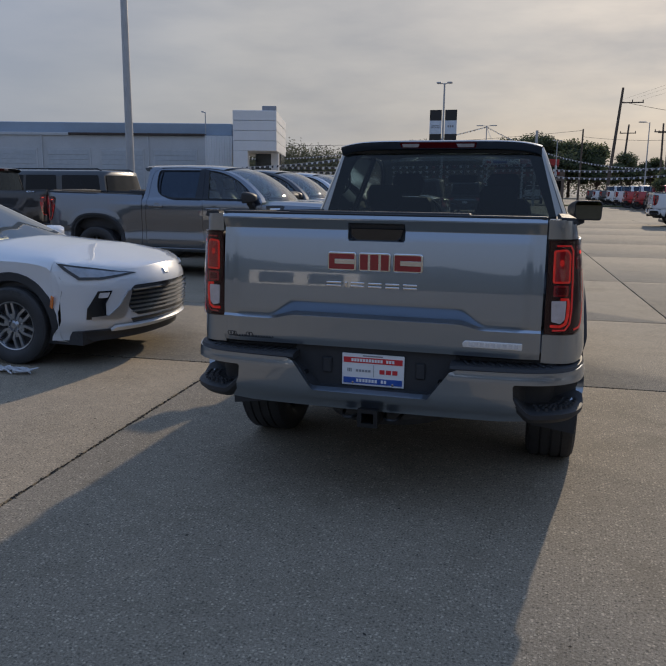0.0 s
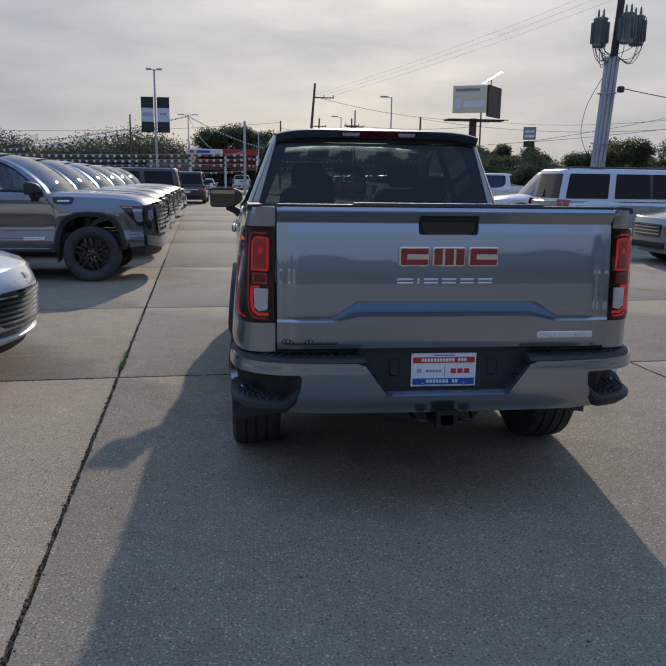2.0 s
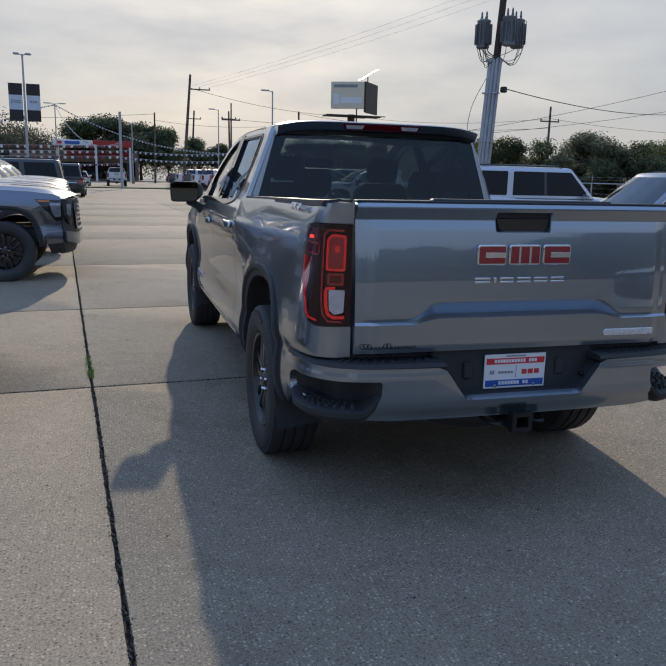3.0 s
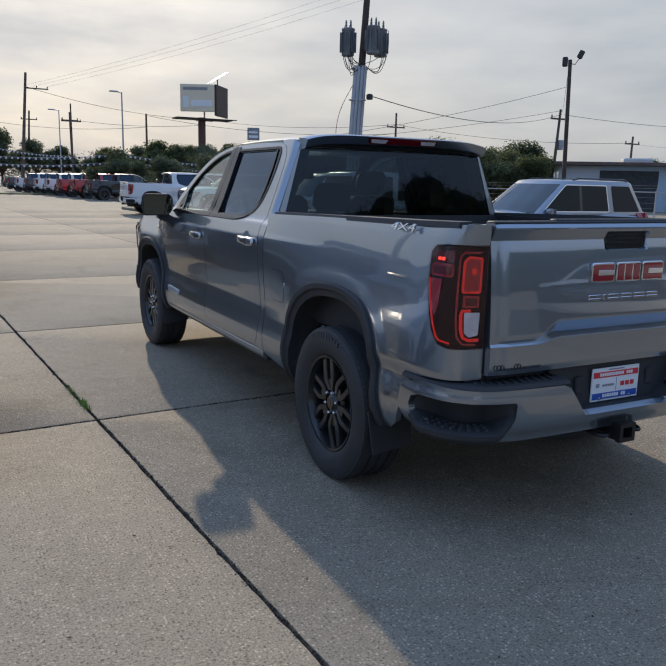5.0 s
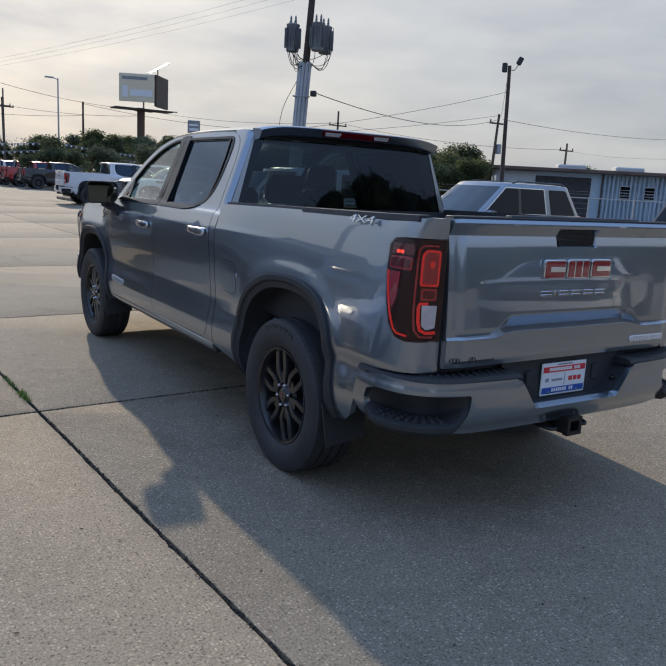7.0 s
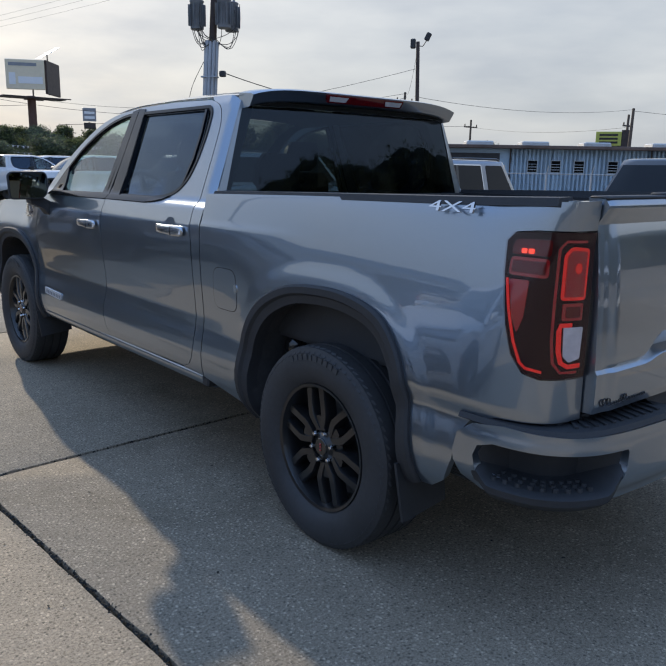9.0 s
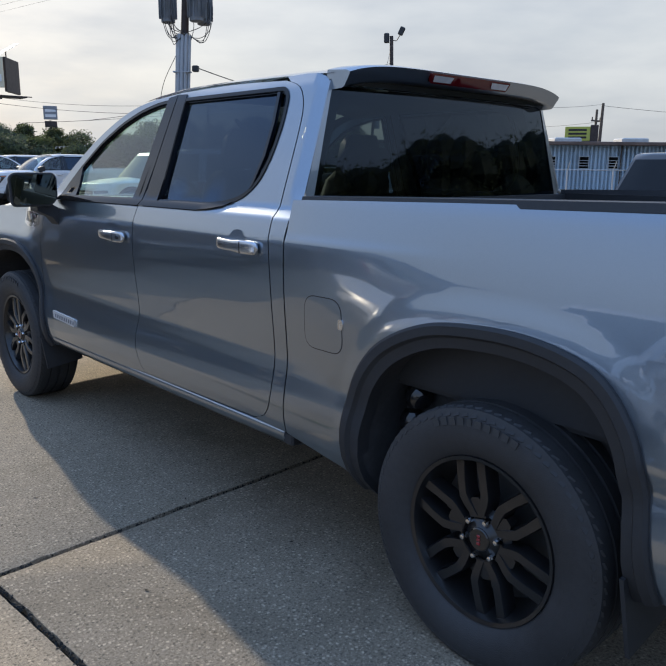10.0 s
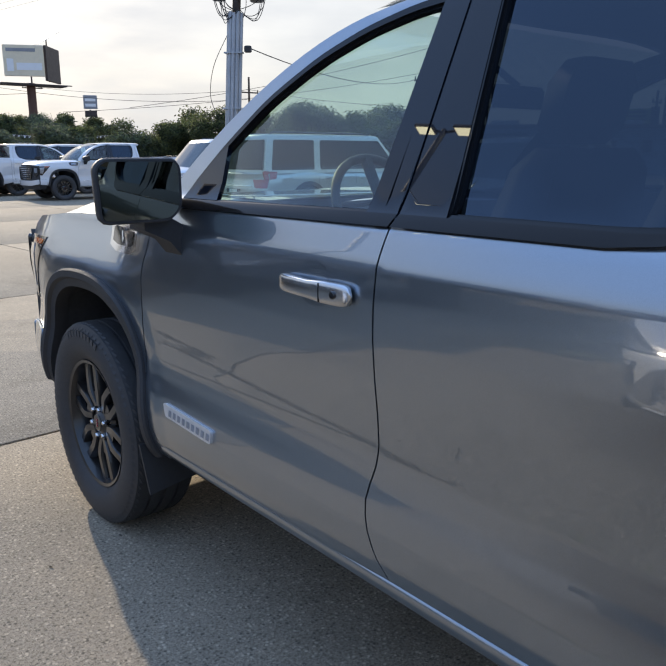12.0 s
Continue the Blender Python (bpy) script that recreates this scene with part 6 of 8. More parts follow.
        if trim:
            (a0, _), (b0, _) = spans[0][0], spans[-1][1]
            lo_ = [(a0 - 0.02, z0 - 0.012), (spans[-1][1][0] + 0.02, z0 - 0.012)]
            hi_ = [(spans[-1][1][1] + 0.02, z1 + 0.012), (spans[trim][0][1] - 0.02, z1 + 0.012)]
            o = rounded([(spans[trim][0][0] - 0.02, z0 - 0.016), (spans[-1][1][0] + 0.03, z0 - 0.016), (spans[-1][1][1] + 0.03, z1 + 0.016), (spans[trim][0][1] - 0.02, z1 + 0.016)], 0.05)
            g = Geo()
            skin(g, o, on_side(s), 0.12, holes=[shrink(o, 0.022)], side=s, lift=0.009, flange=0.008)
            part("window_trim", g, [CHROME], ob, "chrome window surround", clean=False)
        if solid:
            g = Geo()
            skin(g, rounded([(yr + 0.13, belt + 0.03), (yr + 0.50, belt + 0.01), (yr + 0.42, belt - 0.13), (yr + 0.13, belt - 0.15)], 0.03), lambda y, z: (s * (side_half(y, z) * 1.004 - 0.012), y, z), 0.05, side=s, lift=0.012, flange=0.03)
            part("side_tail_lamp", g, [RED_LENS], ob, "red wrap-round tail lamp", clean=False)
        # mirror, handles
        g = Geo()
        mx, my = s * (wbase + 0.10), g1 - 0.42
        g.loft([[(mx + dx * k, my + dy, belt + 0.04 + dz * k) for dx, dz in ((-0.11, -0.06), (0.11, -0.06), (0.12, 0.05), (0.06, 0.08), (-0.11, 0.07))] for dy, k in ((0.0, 0.95), (0.06, 1.0), (0.13, 0.7), (0.16, 0.3))])
        part("door_mirror", g, [paint if front else BLACK_PLASTIC], ob, "door mirror", 40)
        for y in (pillars[-1] + 0.12, pillars[0] + 0.10):
            xx = s * side_half(y, belt - 0.15)
            part("door_handle", Geo().box(min(xx, xx + s * 0.03), y, belt - 0.16, max(xx, xx + s * 0.03), y + 0.20, belt - 0.13, 0, 0.008), [CHROME], ob, "door handle")
        # door gaps
        for y in (pillars[0] - 0.02, pillars[-1], g1 - 0.05):
            g = Geo()
            rr = []
            for z in lin(0.42, belt - 0.03, 8):
                xx = s * (side_half(y, z) + 0.0015)
                rr.append([(xx, y - 0.004, z), (xx, y + 0.004, z)])
            g.loft(rr, closed=False)
            part("door_gap", g, [DARK_CAVITY], ob, "dark door gap")
        # sill and arch cladding
        if clad:
            for c in (0, wb):
                g = Geo()
                rr = []
                for a in lin(-0.12, math.pi + 0.12, 19):
                    row = []
                    for r, dx in ((ra - 0.03, -0.04), (ra - 0.01, 0.006), (ra + 0.06, 0.008), (ra + 0.065, -0.004)):
                        y, z = c + r * math.cos(a), tyre + r * math.sin(a)
                        xx = side_half(y, max(z, 0.3)) + dx
                        row.append((s * xx, max(min(y, nose(xx, z)), tail(xx, z)), z))
                    rr.append(row)
                g.loft(rr, closed=False)
                part("arch_trim", g, [clad], ob, "dark wheel arch trim", 40)
            g = Geo()
            xx = s * (side_half(1, 0.3) + 0.004)
            g.box(min(xx, xx - s * 0.08), ra, clear - 0.02, max(xx, xx - s * 0.08), wb - ra, clear + 0.14, 0, 0.015)
            part("sill_trim", g, [clad], ob, "dark sill trim")
        if rails:
            g = Geo()
            xx = s * (wt - 0.07)
            g.tube([(xx, r0 + 0.10, H - 0.02), (xx, r0 + 0.2, H + 0.025), (xx, r1 - 0.45, H + 0.025), (xx, r1 - 0.30, H - 0.02)], 0.018, 6)
            part("roof_rail", g, [BLACK_GLOSS], ob, "dark roof rail", 50)
    # screens
    def screen(u, v):
        a, b, x, z = gp(0.05 + 0.88 * v)
        px = (x - 0.075) * u
        return (px, b + float(np.interp(abs(px), [0, x * 0.6, x - 0.03], [0.10, 0.07, -0.02])) + 0.014, z)
    g = Geo().grid(screen, lin(-1, 1, 13), lin(0, 1, 8))
    part("windscreen", g, [GLASS_SCREEN], ob, "windscreen", 60)

    def backlight(u, v):
        a, b, x, z = gp(0.10 + 0.80 * v)
        px = (x - 0.09) * u
        return (px, a - float(np.interp(abs(px), [0, x * 0.6, x - 0.03], [0.04, 0.03, -0.02])) - 0.014, z)
    g = Geo().grid(backlight, lin(-1, 1, 13), lin(0, 1, 8))
    part("rear_window", g, [GLASS_CAR], ob, "dark rear window", 60)

    def on_nose(u, v):
        return (u, nose(u, v), v)

    def on_tail(u, v):
        return (u, tail(u, v), v)
    for fn, surf, sd in ((front, on_nose, -1), (rear, on_tail, 1)):
        if fn:
            for nm, poly, mat, lift, lab in fn(w):
                for s in ((-1, 1) if poly[0][0] > 0.12 and min(p[0] for p in poly) > 0 else (1,)):
                    g = Geo()
                    skin(g, [(s * a, b) for a, b in poly], surf, 0.04, side=sd, lift=lift + 0.012, flange=0.03)
                    part(nm, g, [mat], ob, lab, clean=False)
    for s in (-1, 1):
        for c in (0, wb):
            wh = wheel(ob, s * (w - 0.11), c, s)
            k = tyre / 0.418
            wh.scale = (0.85, k, k)
            wh.location.z = tyre
            if chrome_rim:
                repaint(wh, {BLACK_RIM: SILVER_RIM, RED_ENAMEL: SILVER_RIM, BLACK_GLOSS: SILVER_RIM})
    return ob


def plain_front(w):
    out = [("grille", rounded([(-0.50, 0.80), (0.50, 0.80), (0.46, 0.55), (-0.46, 0.55)], 0.05), BLACK_GLOSS, 0.004, "black grille"),
           ("headlamp", rounded([(0.55, 0.80), (w * 0.93, 0.82), (w * 0.95, 0.74), (0.57, 0.70)], 0.02), LAMP_CLEAR, 0.008, "headlamp"),
           ("lower_intake", rounded([(-0.62, 0.45), (0.62, 0.45), (0.55, 0.33), (-0.55, 0.33)], 0.03), BLACK_PLASTIC, 0.006, "dark lower intake")]
    for k in range(3):
        z = 0.60 + 0.065 * k
        out.append(("grille_bar", [(-0.46, z), (0.46, z), (0.46, z + 0.022), (-0.46, z + 0.022)], CHROME, 0.012, "bright grille bar"))
    return out


def plain_rear(w):
    return [("tail_lamp", rounded([(w * 0.62, 0.98), (w * 0.97, 0.98), (w * 0.97, 0.80), (w * 0.72, 0.80)], 0.03), RED_LENS, 0.008, "red tail lamp"),
            ("rear_bumper_pad", rounded([(-w * 0.9, 0.52), (w * 0.9, 0.52), (w * 0.85, 0.34), (-w * 0.85, 0.34)], 0.04), BLACK_PLASTIC, 0.012, "dark lower bumper"),
            ("plate_holder", [(-0.26, 0.78), (0.26, 0.78), (0.26, 0.64), (-0.26, 0.64)], DARK_CAVITY, 0.006, "plate recess"),
            ("blank_plate", [(-0.15, 0.77), (0.15, 0.77), (0.15, 0.65), (-0.15, 0.65)], PLATE_WHITE, 0.010, "pale blank plate"),
            ("chrome_strip", [(-0.62, 0.86), (0.62, 0.86), (0.62, 0.83), (-0.62, 0.83)], CHROME, 0.010, "chrome strip")]


def crossover_front(w):
    out = [("grille", rounded([(-0.47, 0.70), (0.47, 0.70), (0.54, 0.62), (0.52, 0.50), (0.44, 0.43), (-0.44, 0.43), (-0.52, 0.50), (-0.54, 0.62)], 0.03), BLACK_GLOSS, -0.004, "black lower grille"),
           ("headlamp", [(0.47, 0.806), (0.62, 0.822), (0.80, 0.866), (0.852, 0.884), (0.842, 0.850), (0.812, 0.788), (0.72, 0.782)], LAMP_CLEAR, 0.004, "slim angular headlamp"),
           ("headlamp_frame", [(0.40, 0.803), (0.60, 0.835), (0.80, 0.884), (0.872, 0.908), (0.860, 0.850), (0.822, 0.765), (0.72, 0.763)], BLACK_GLOSS, -0.004, "black headlamp frame"),
           ("fog_lamp", [(0.655, 0.668), (0.745, 0.668), (0.80, 0.52), (0.805, 0.425), (0.63, 0.425), (0.70, 0.46), (0.70, 0.56)], BLACK_GLOSS, -0.004, "black fog lamp pocket"),
           ("fog_lens", rounded([(0.672, 0.655), (0.735, 0.655), (0.745, 0.610), (0.69, 0.61)], 0.008), CLEAR_LENS, 0.004, "clear fog lens"),
           ("side_blade", [(0.500, 0.660), (0.535, 0.655), (0.60, 0.540), (0.68, 0.455), (0.78, 0.445), (0.78, 0.425), (0.60, 0.415), (0.55, 0.45)], SATIN_METAL, 0.004, "bright blade trim"),
           ("lower_slot", rounded([(-0.50, 0.405), (0.50, 0.405), (0.46, 0.365), (-0.46, 0.365)], 0.012), BLACK_GLOSS, -0.004, "black lower slot"),
           ("lower_lip", rounded([(-0.80, 0.325), (0.80, 0.325), (0.74, 0.225), (-0.74, 0.225)], 0.03), BLACK_PLASTIC, 0.006, "black lower lip"),
           ("lip_blade", rounded([(-0.62, 0.362), (0.62, 0.362), (0.64, 0.328), (-0.64, 0.328)], 0.01), PAINT_WHITE, 0.025, "white splitter blade")]
    for k in range(6):
        z = 0.462 + 0.038 * k
        x = 0.47 + 0.05 * math.sin(0.6 + 0.42 * k)
        out.append(("grille_bar", [(-x, z), (x, z), (x, z + 0.018), (-x, z + 0.018)], CHROME, 0.008, "chrome grille bar"))
    for k in (-1, 0, 1):
        out.append(("emblem_bar", [(k * 0.026 - 0.008, 0.765), (k * 0.026 + 0.008, 0.765), (k * 0.026 + 0.008, 0.81), (k * 0.026 - 0.008, 0.81)], SATIN_METAL, -0.004, "small emblem bar"))
    return out


def heading(x, y, angle):
    """Place a vehicle with its rear axle at (x, y), driving towards angle degrees from +x."""
    return Matrix.Translation((x, y, 0)) @ Matrix.Rotation(radians(angle - 90), 4, "Z")


def spare_copy(ob, at, paint, label, group=""):
    c = copy_thing(ob, at)
    repaint(c, {PAINT_SHADE_GREY: paint})
    return tagged(c, label, group=group)


# the parked row facing the lane; these stand far off and lack the smallest studs
plain_truck = pickup("pickup_truck", "dark grey pickup truck parked nose-out beside the lane", PAINT_SHADE_GREY, heading(-6.95, 13.75, 0), fine=False, chrome=False)
ROW = "pickups parked in the row along the lane"
tagged(plain_truck, group=ROW)
for yy, pp, lab in ((16.95, PAINT_DARK, "charcoal pickup truck parked nose-out in the row"), (20.1, PAINT_SILVER, "silver pickup truck parked nose-out in the row"), (23.2, PAINT_DARK, "dark blue-grey pickup truck parked in the row"),
                    (26.3, PAINT_SILVER, "silver pickup truck parked further along the row"), (29.4, PAINT_WHITE, "white pickup truck at the far end of the row")):
    tagged(spare_copy(plain_truck, heading(-7.05 - 0.055 * (yy - 13.75), yy, 0), pp, lab), group=ROW)
BACK = "pickups backed up behind the row"
tagged(spare_copy(plain_truck, heading(-10.2, 15.4, 180), PAINT_BLACK, "black pickup truck parked tail to tail behind the grey one"), group=BACK)
tagged(spare_copy(plain_truck, heading(-10.2, 11.9, 180), PAINT_SILVER, "silver pickup truck parked beside the black one"), group=BACK)
crossover = car("crossover", "white compact crossover with chrome grille bars parked nose-out", PAINT_WHITE, heading(-6.38, 7.37, 0), L=4.72, W=1.82, H=1.56, wb=2.70, fo=1.06, belt=1.0, hood=1.03,
                nose_z=0.83, g0=-0.75, g1=2.20, r0=-0.1, r1=1.05, tyre=0.345, clad=BLACK_PLASTIC, front=crossover_front, rear=plain_rear, rake=0.14, shark=0.12, clear=0.22, pillars=(0.35, 1.15), drop=(0.36, 0.24, 8.0))
for sx in (-1, 1):
    ob = part("side_marker", Geo().box(-0.006, -0.018, -0.055, 0.006, 0.018, 0.055, 0, 0.003), [AMBER], crossover, "amber side marker")
    ob.matrix_local = pose(sx * 0.916, 3.130, 0.58, -16, 0, sx * -24)
SUV = dict(L=5.65, W=2.03, H=1.92, wb=3.35, fo=1.0, belt=1.12, hood=1.14, nose_z=0.98, g0=-1.12, g1=2.90, r0=-0.96, r1=2.20, tyre=0.40, rails=True, rear=plain_rear, front=plain_front, wroof=0.80, clear=0.27, pillars=(0.30, 1.35), tail_z=1.08, category="SUV", clad=BLACK_PLASTIC, drop=(0.10, 0.26, 5.0), solid=True)
car("suv", "black full-size SUV parked behind the pickup row", PAINT_BLACK, heading(-11.0, 18.7, 180), **SUV)
car("suv", "black full-size SUV with its tail to the lane", PAINT_BLACK, heading(-4.6, 32.8, 180), **SUV)
car("suv", "silver full-size SUV with dark roof rails across the lane", PAINT_SILVER, heading(8.05, 20.5, 0), **SUV)
car("suv", "white SUV parked nose towards the lane", PAINT_WHITE, heading(11.2, 25.6, 180), **SUV)
car("suv", "silver-grey mid-size SUV with bright window trim", PAINT_PEWTER, heading(11.0, 15.35, 180), **{**SUV, "L": 5.2, "H": 1.79, "r0": -0.60, "r1": 1.50, "g1": 2.42, "g0": -1.0, "pillars": (0.15, 1.05), "W": 1.99, "wb": 3.07, "fo": 0.95, "belt": 1.05, "hood": 1.06, "nose_z": 0.9, "trim": 1})
car("suv", "black SUV with its tail towards the lane", PAINT_BLACK, heading(10.1, 9.7, 0), **{**SUV, "L": 5.0, "H": 1.80, "r0": -0.5, "r1": 1.55, "g1": 2.35, "g0": -0.95, "pillars": (0.10, 1.0), "rails": False, "W": 1.97, "wb": 2.9})
RIGHT = "white pickups across the lane"
tagged(spare_copy(plain_truck, heading(11.1, 33.0, 180), PAINT_WHITE, "white pickup truck with its nose to the lane"), group=RIGHT)
tagged(spare_copy(plain_truck, heading(10.9, 37.2, 180), PAINT_WHITE, "white pickup truck parked behind another white one"), group=RIGHT)
tagged(spare_copy(plain_truck, heading(6.0, 37.0, 0), PAINT_WHITE, "white pickup truck with its tail to the lane"), group=RIGHT)
tagged(spare_copy(plain_truck, heading(9.0, -2.5, 150), PAINT_WHITE, "white pickup truck standing behind the camera"), group=RIGHT)
FAR = "pickups in the far row"
for k, (pp, lab) in enumerate(((PAINT_BLACK, "black"), (PAINT_RED, "dark red"), (PAINT_RED, "red"), (PAINT_WHITE, "white"), (PAINT_WHITE, "white"), (PAINT_DARK, "charcoal"), (PAINT_WHITE, "white"), (PAINT_DARK, "charcoal"))):
    yy = 59.2 + 4.1 * k
    tagged(spare_copy(plain_truck, heading(8.3 - 0.10 * (yy - 59.2), yy, 0), pp, lab + " pickup truck in the far row by the road"), group=FAR)
car("suv", "dark SUV driving lane end, seen from behind", PAINT_DARK, heading(-4.3, 49.0, 90), **SUV)
tagged(spare_copy(plain_truck, heading(-1.2, 84.0, 90), PAINT_WHITE, "white pickup truck near the road"), group=FAR)
car("hatchback", "white hatchback near the fuel station", PAINT_WHITE, heading(-4.6, 78.0, 90), L=4.3, W=1.8, H=1.5, rear=plain_rear, front=plain_front, g0=-0.6, r0=-0.3, fo=0.85, wb=2.6, g1=1.95, r1=1.0)
car("hatchback", "silver hatchback near the fuel station", PAINT_SILVER, heading(-6.4, 66.0, 90), L=4.3, W=1.8, H=1.5, rear=plain_rear, front=plain_front, g0=-0.6, r0=-0.3, fo=0.85, wb=2.6, g1=1.95, r1=1.0)
car("hatchback", "dark hatchback on the station forecourt", PAINT_DARK, heading(6.0, 104.0, 0), L=4.3, W=1.8, H=1.5, rear=plain_rear, front=plain_front, g0=-0.6, r0=-0.3, fo=0.85, wb=2.6, g1=1.95, r1=1.0)

# ---------------------------------------------------------------- ground
def concrete(name, base):
    """Worn slab concrete: exposed pale and dark stones, pits, damp stains and drag marks."""
    m, nt, b = nodes_of(name)
    geo = nt.nodes.new("ShaderNodeNewGeometry")
    info = nt.nodes.new("ShaderNodeObjectInfo")
    big = node(nt, "ShaderNodeTexNoise", Scale=0.30, Detail=7.0, Roughness=0.65)
    blot = node(nt, "ShaderNodeTexNoise", Scale=1.1, Detail=8.0, Roughness=0.68, Distortion=0.8)
    mid = node(nt, "ShaderNodeTexNoise", Scale=7.0, Detail=8.0, Roughness=0.75)
    fine = node(nt, "ShaderNodeTexNoise", Scale=95.0, Detail=4.0, Roughness=0.75)
    peb = node(nt, "ShaderNodeTexVoronoi", Scale=62.0)
    grit = node(nt, "ShaderNodeTexVoronoi", Scale=150.0)
    for n in (big, blot, mid, fine, peb, grit):
        nt.links.new(geo.outputs["Position"], n.inputs["Vector"])

    def math_node(op, a, bb, c=None):
        n = nt.nodes.new("ShaderNodeMath")
        n.operation = op
        for i, v in enumerate((a, bb, c)):
            if v is None:
                continue
            if isinstance(v, float):
                n.inputs[i].default_value = v
            else:
                nt.links.new(v, n.inputs[i])
        return n.outputs[0]

    def ramp(fac, *stops):
        r = nt.nodes.new("ShaderNodeValToRGB")
        r.color_ramp.elements[0].position, r.color_ramp.elements[0].color = stops[0][0], rgb(stops[0][1])
        r.color_ramp.elements[1].position, r.color_ramp.elements[1].color = stops[-1][0], rgb(stops[-1][1])
        for p, c in stops[1:-1]:
            r.color_ramp.elements.new(p).color = rgb(c)
        nt.links.new(fac, r.inputs["Fac"])
        return r.outputs["Color"]

    def mix(fac, a, bb, mode="MIX"):
        n = nt.nodes.new("ShaderNodeMix")
        n.data_type, n.blend_type = "RGBA", mode
        for i, v in ((0, fac), (6, a), (7, bb)):
            if isinstance(v, float):
                n.inputs[i].default_value = v
            elif isinstance(v, tuple):
                n.inputs[i].default_value = rgb(v)
            else:
                nt.links.new(v, n.inputs[i])
        return n.outputs[2]

    def shade(k, warm=1.0):
        return (base[0] * k * warm, base[1] * k, base[2] * k / warm)
    t = math_node("MULTIPLY_ADD", mid.outputs["Fac"], 0.35, math_node("MULTIPLY_ADD", info.outputs["Random"], 0.17, math_node("MULTIPLY", big.outputs["Fac"], 0.60)))
    col = ramp(t, (0.40, shade(0.82, 1.02)), (0.55, shade(0.98, 1.01)), (0.70, shade(1.14, 1.03)))
    # soft dark stains
    col = mix(1.0, col, ramp(blot.outputs["Fac"], (0.34, (0.78, 0.77, 0.75)), (0.45, (0.95, 0.95, 0.94)), (0.60, (1.0, 1.0, 1.0)), (0.72, (1.12, 1.10, 1.06))), "MULTIPLY")
    # mortar grain
    col = mix(1.0, col, ramp(fine.outputs["Fac"], (0.34, (0.45, 0.44, 0.43)), (0.50, (0.98, 0.98, 0.98)), (0.70, (1.28, 1.27, 1.25))), "MULTIPLY")
    # stones: some pale, some dark
    for tex, r0, r1, amount in ((peb, 0.22, 0.40, 1.0), (grit, 0.20, 0.40, 0.8)):
        sep = nt.nodes.new("ShaderNodeSeparateColor")
        nt.links.new(tex.outputs["Color"], sep.inputs[0])
        disc = ramp(tex.outputs["Distance"], (r0, (1, 1, 1)), (r1, (0, 0, 0)))
        worn = math_node("MULTIPLY_ADD", mid.outputs["Fac"], 2.0, -0.45)
        worn = math_node("MINIMUM", math_node("MAXIMUM", worn, 0.0), 1.0)
        pale = math_node("MULTIPLY", math_node("MULTIPLY", disc, math_node("GREATER_THAN", sep.outputs[0], 0.64)), math_node("MULTIPLY", worn, amount))
        dark = math_node("MULTIPLY", math_node("MULTIPLY", disc, math_node("LESS_THAN", sep.outputs[0], 0.30)), 0.85 * amount)
        col = mix(pale, col, shade(2.0, 1.03))
        col = mix(dark, col, shade(0.36))
    nt.links.new(col, b.inputs["Base Color"])
    b.inputs["Roughness"].default_value = 0.88
    b.inputs["Specular IOR Level"].default_value = 0.25
    h = math_node("MULTIPLY_ADD", fine.outputs["Fac"], 1.0, math_node("MULTIPLY", peb.outputs["Distance"], -0.7))
    bp = node(nt, "ShaderNodeBump", Strength=0.45, Distance=0.003)
    nt.links.new(h, bp.inputs["Height"])
    nt.links.new(bp.outputs[0], b.inputs["Normal"])
    return m


CONCRETE = concrete("worn_concrete", (0.280, 0.238, 0.180))
JOINT = surface("dark_joint_filler", (0.022, 0.021, 0.018), 0.9, vary=0.4, scale=6)
GRASS = surface("rough_grass", (0.06, 0.085, 0.025), 0.9, vary=0.5, scale=2, second=(0.13, 0.13, 0.05))
ASPHALT = surface("far_paving", (0.18, 0.17, 0.155), 0.85, vary=0.2, scale=0.2)

tagged(part("ground", Geo().box(-900, -900, -0.6, 900, 1500, -0.035), [ASPHALT], None), "pale paved ground reaching the horizon", "ground", kind="structure")

pavement = thing("pavement", "large weathered concrete slabs with dark open joints", "pavement", kind="structure")
ANG = radians(3.4)
CA, SA = math.cos(ANG), math.sin(ANG)
ORG = Vector((-1.935, 7.09))       # where two joints cross


def lot(u, v):
    """Slab coordinates: u across, v along, from the joint crossing."""
    return (ORG.x + u * CA - v * SA, ORG.y + u * SA + v * CA)


def slab_mesh(du, dv, gu, gv, worn, seed):
    """One slab; where worn, its edge is uneven and chipped."""
    r = random.Random(seed)
    step = 0.05 if worn else 50.0
    line = dense([(gu / 2, gv / 2), (du - gu / 2, gv / 2), (du - gu / 2, dv - gv / 2), (gu / 2, dv - gv / 2)], step)
    cut, run = [], 0.0
    for p in line:
        run = 0.6 * run + r.gauss(0, 0.0016)
        cut.append(max(-0.002, run + (r.uniform(0.004, 0.012) if r.random() < 0.05 else 0.0)) if worn else 0.0)
    rings = []
    for ins, z in ((0.0, -0.034), (0.0, -0.007), (0.002, -0.001), (0.005, 0.0)):
        ring = []
        for (u, v), c in zip(line, cut):
            k = c + ins
            ring.append((min(max(u, gu / 2 + k), du - gu / 2 - k), min(max(v, gv / 2 + k), dv - gv / 2 - k), z))
        rings.append(ring)
    return Geo().loft(rings)


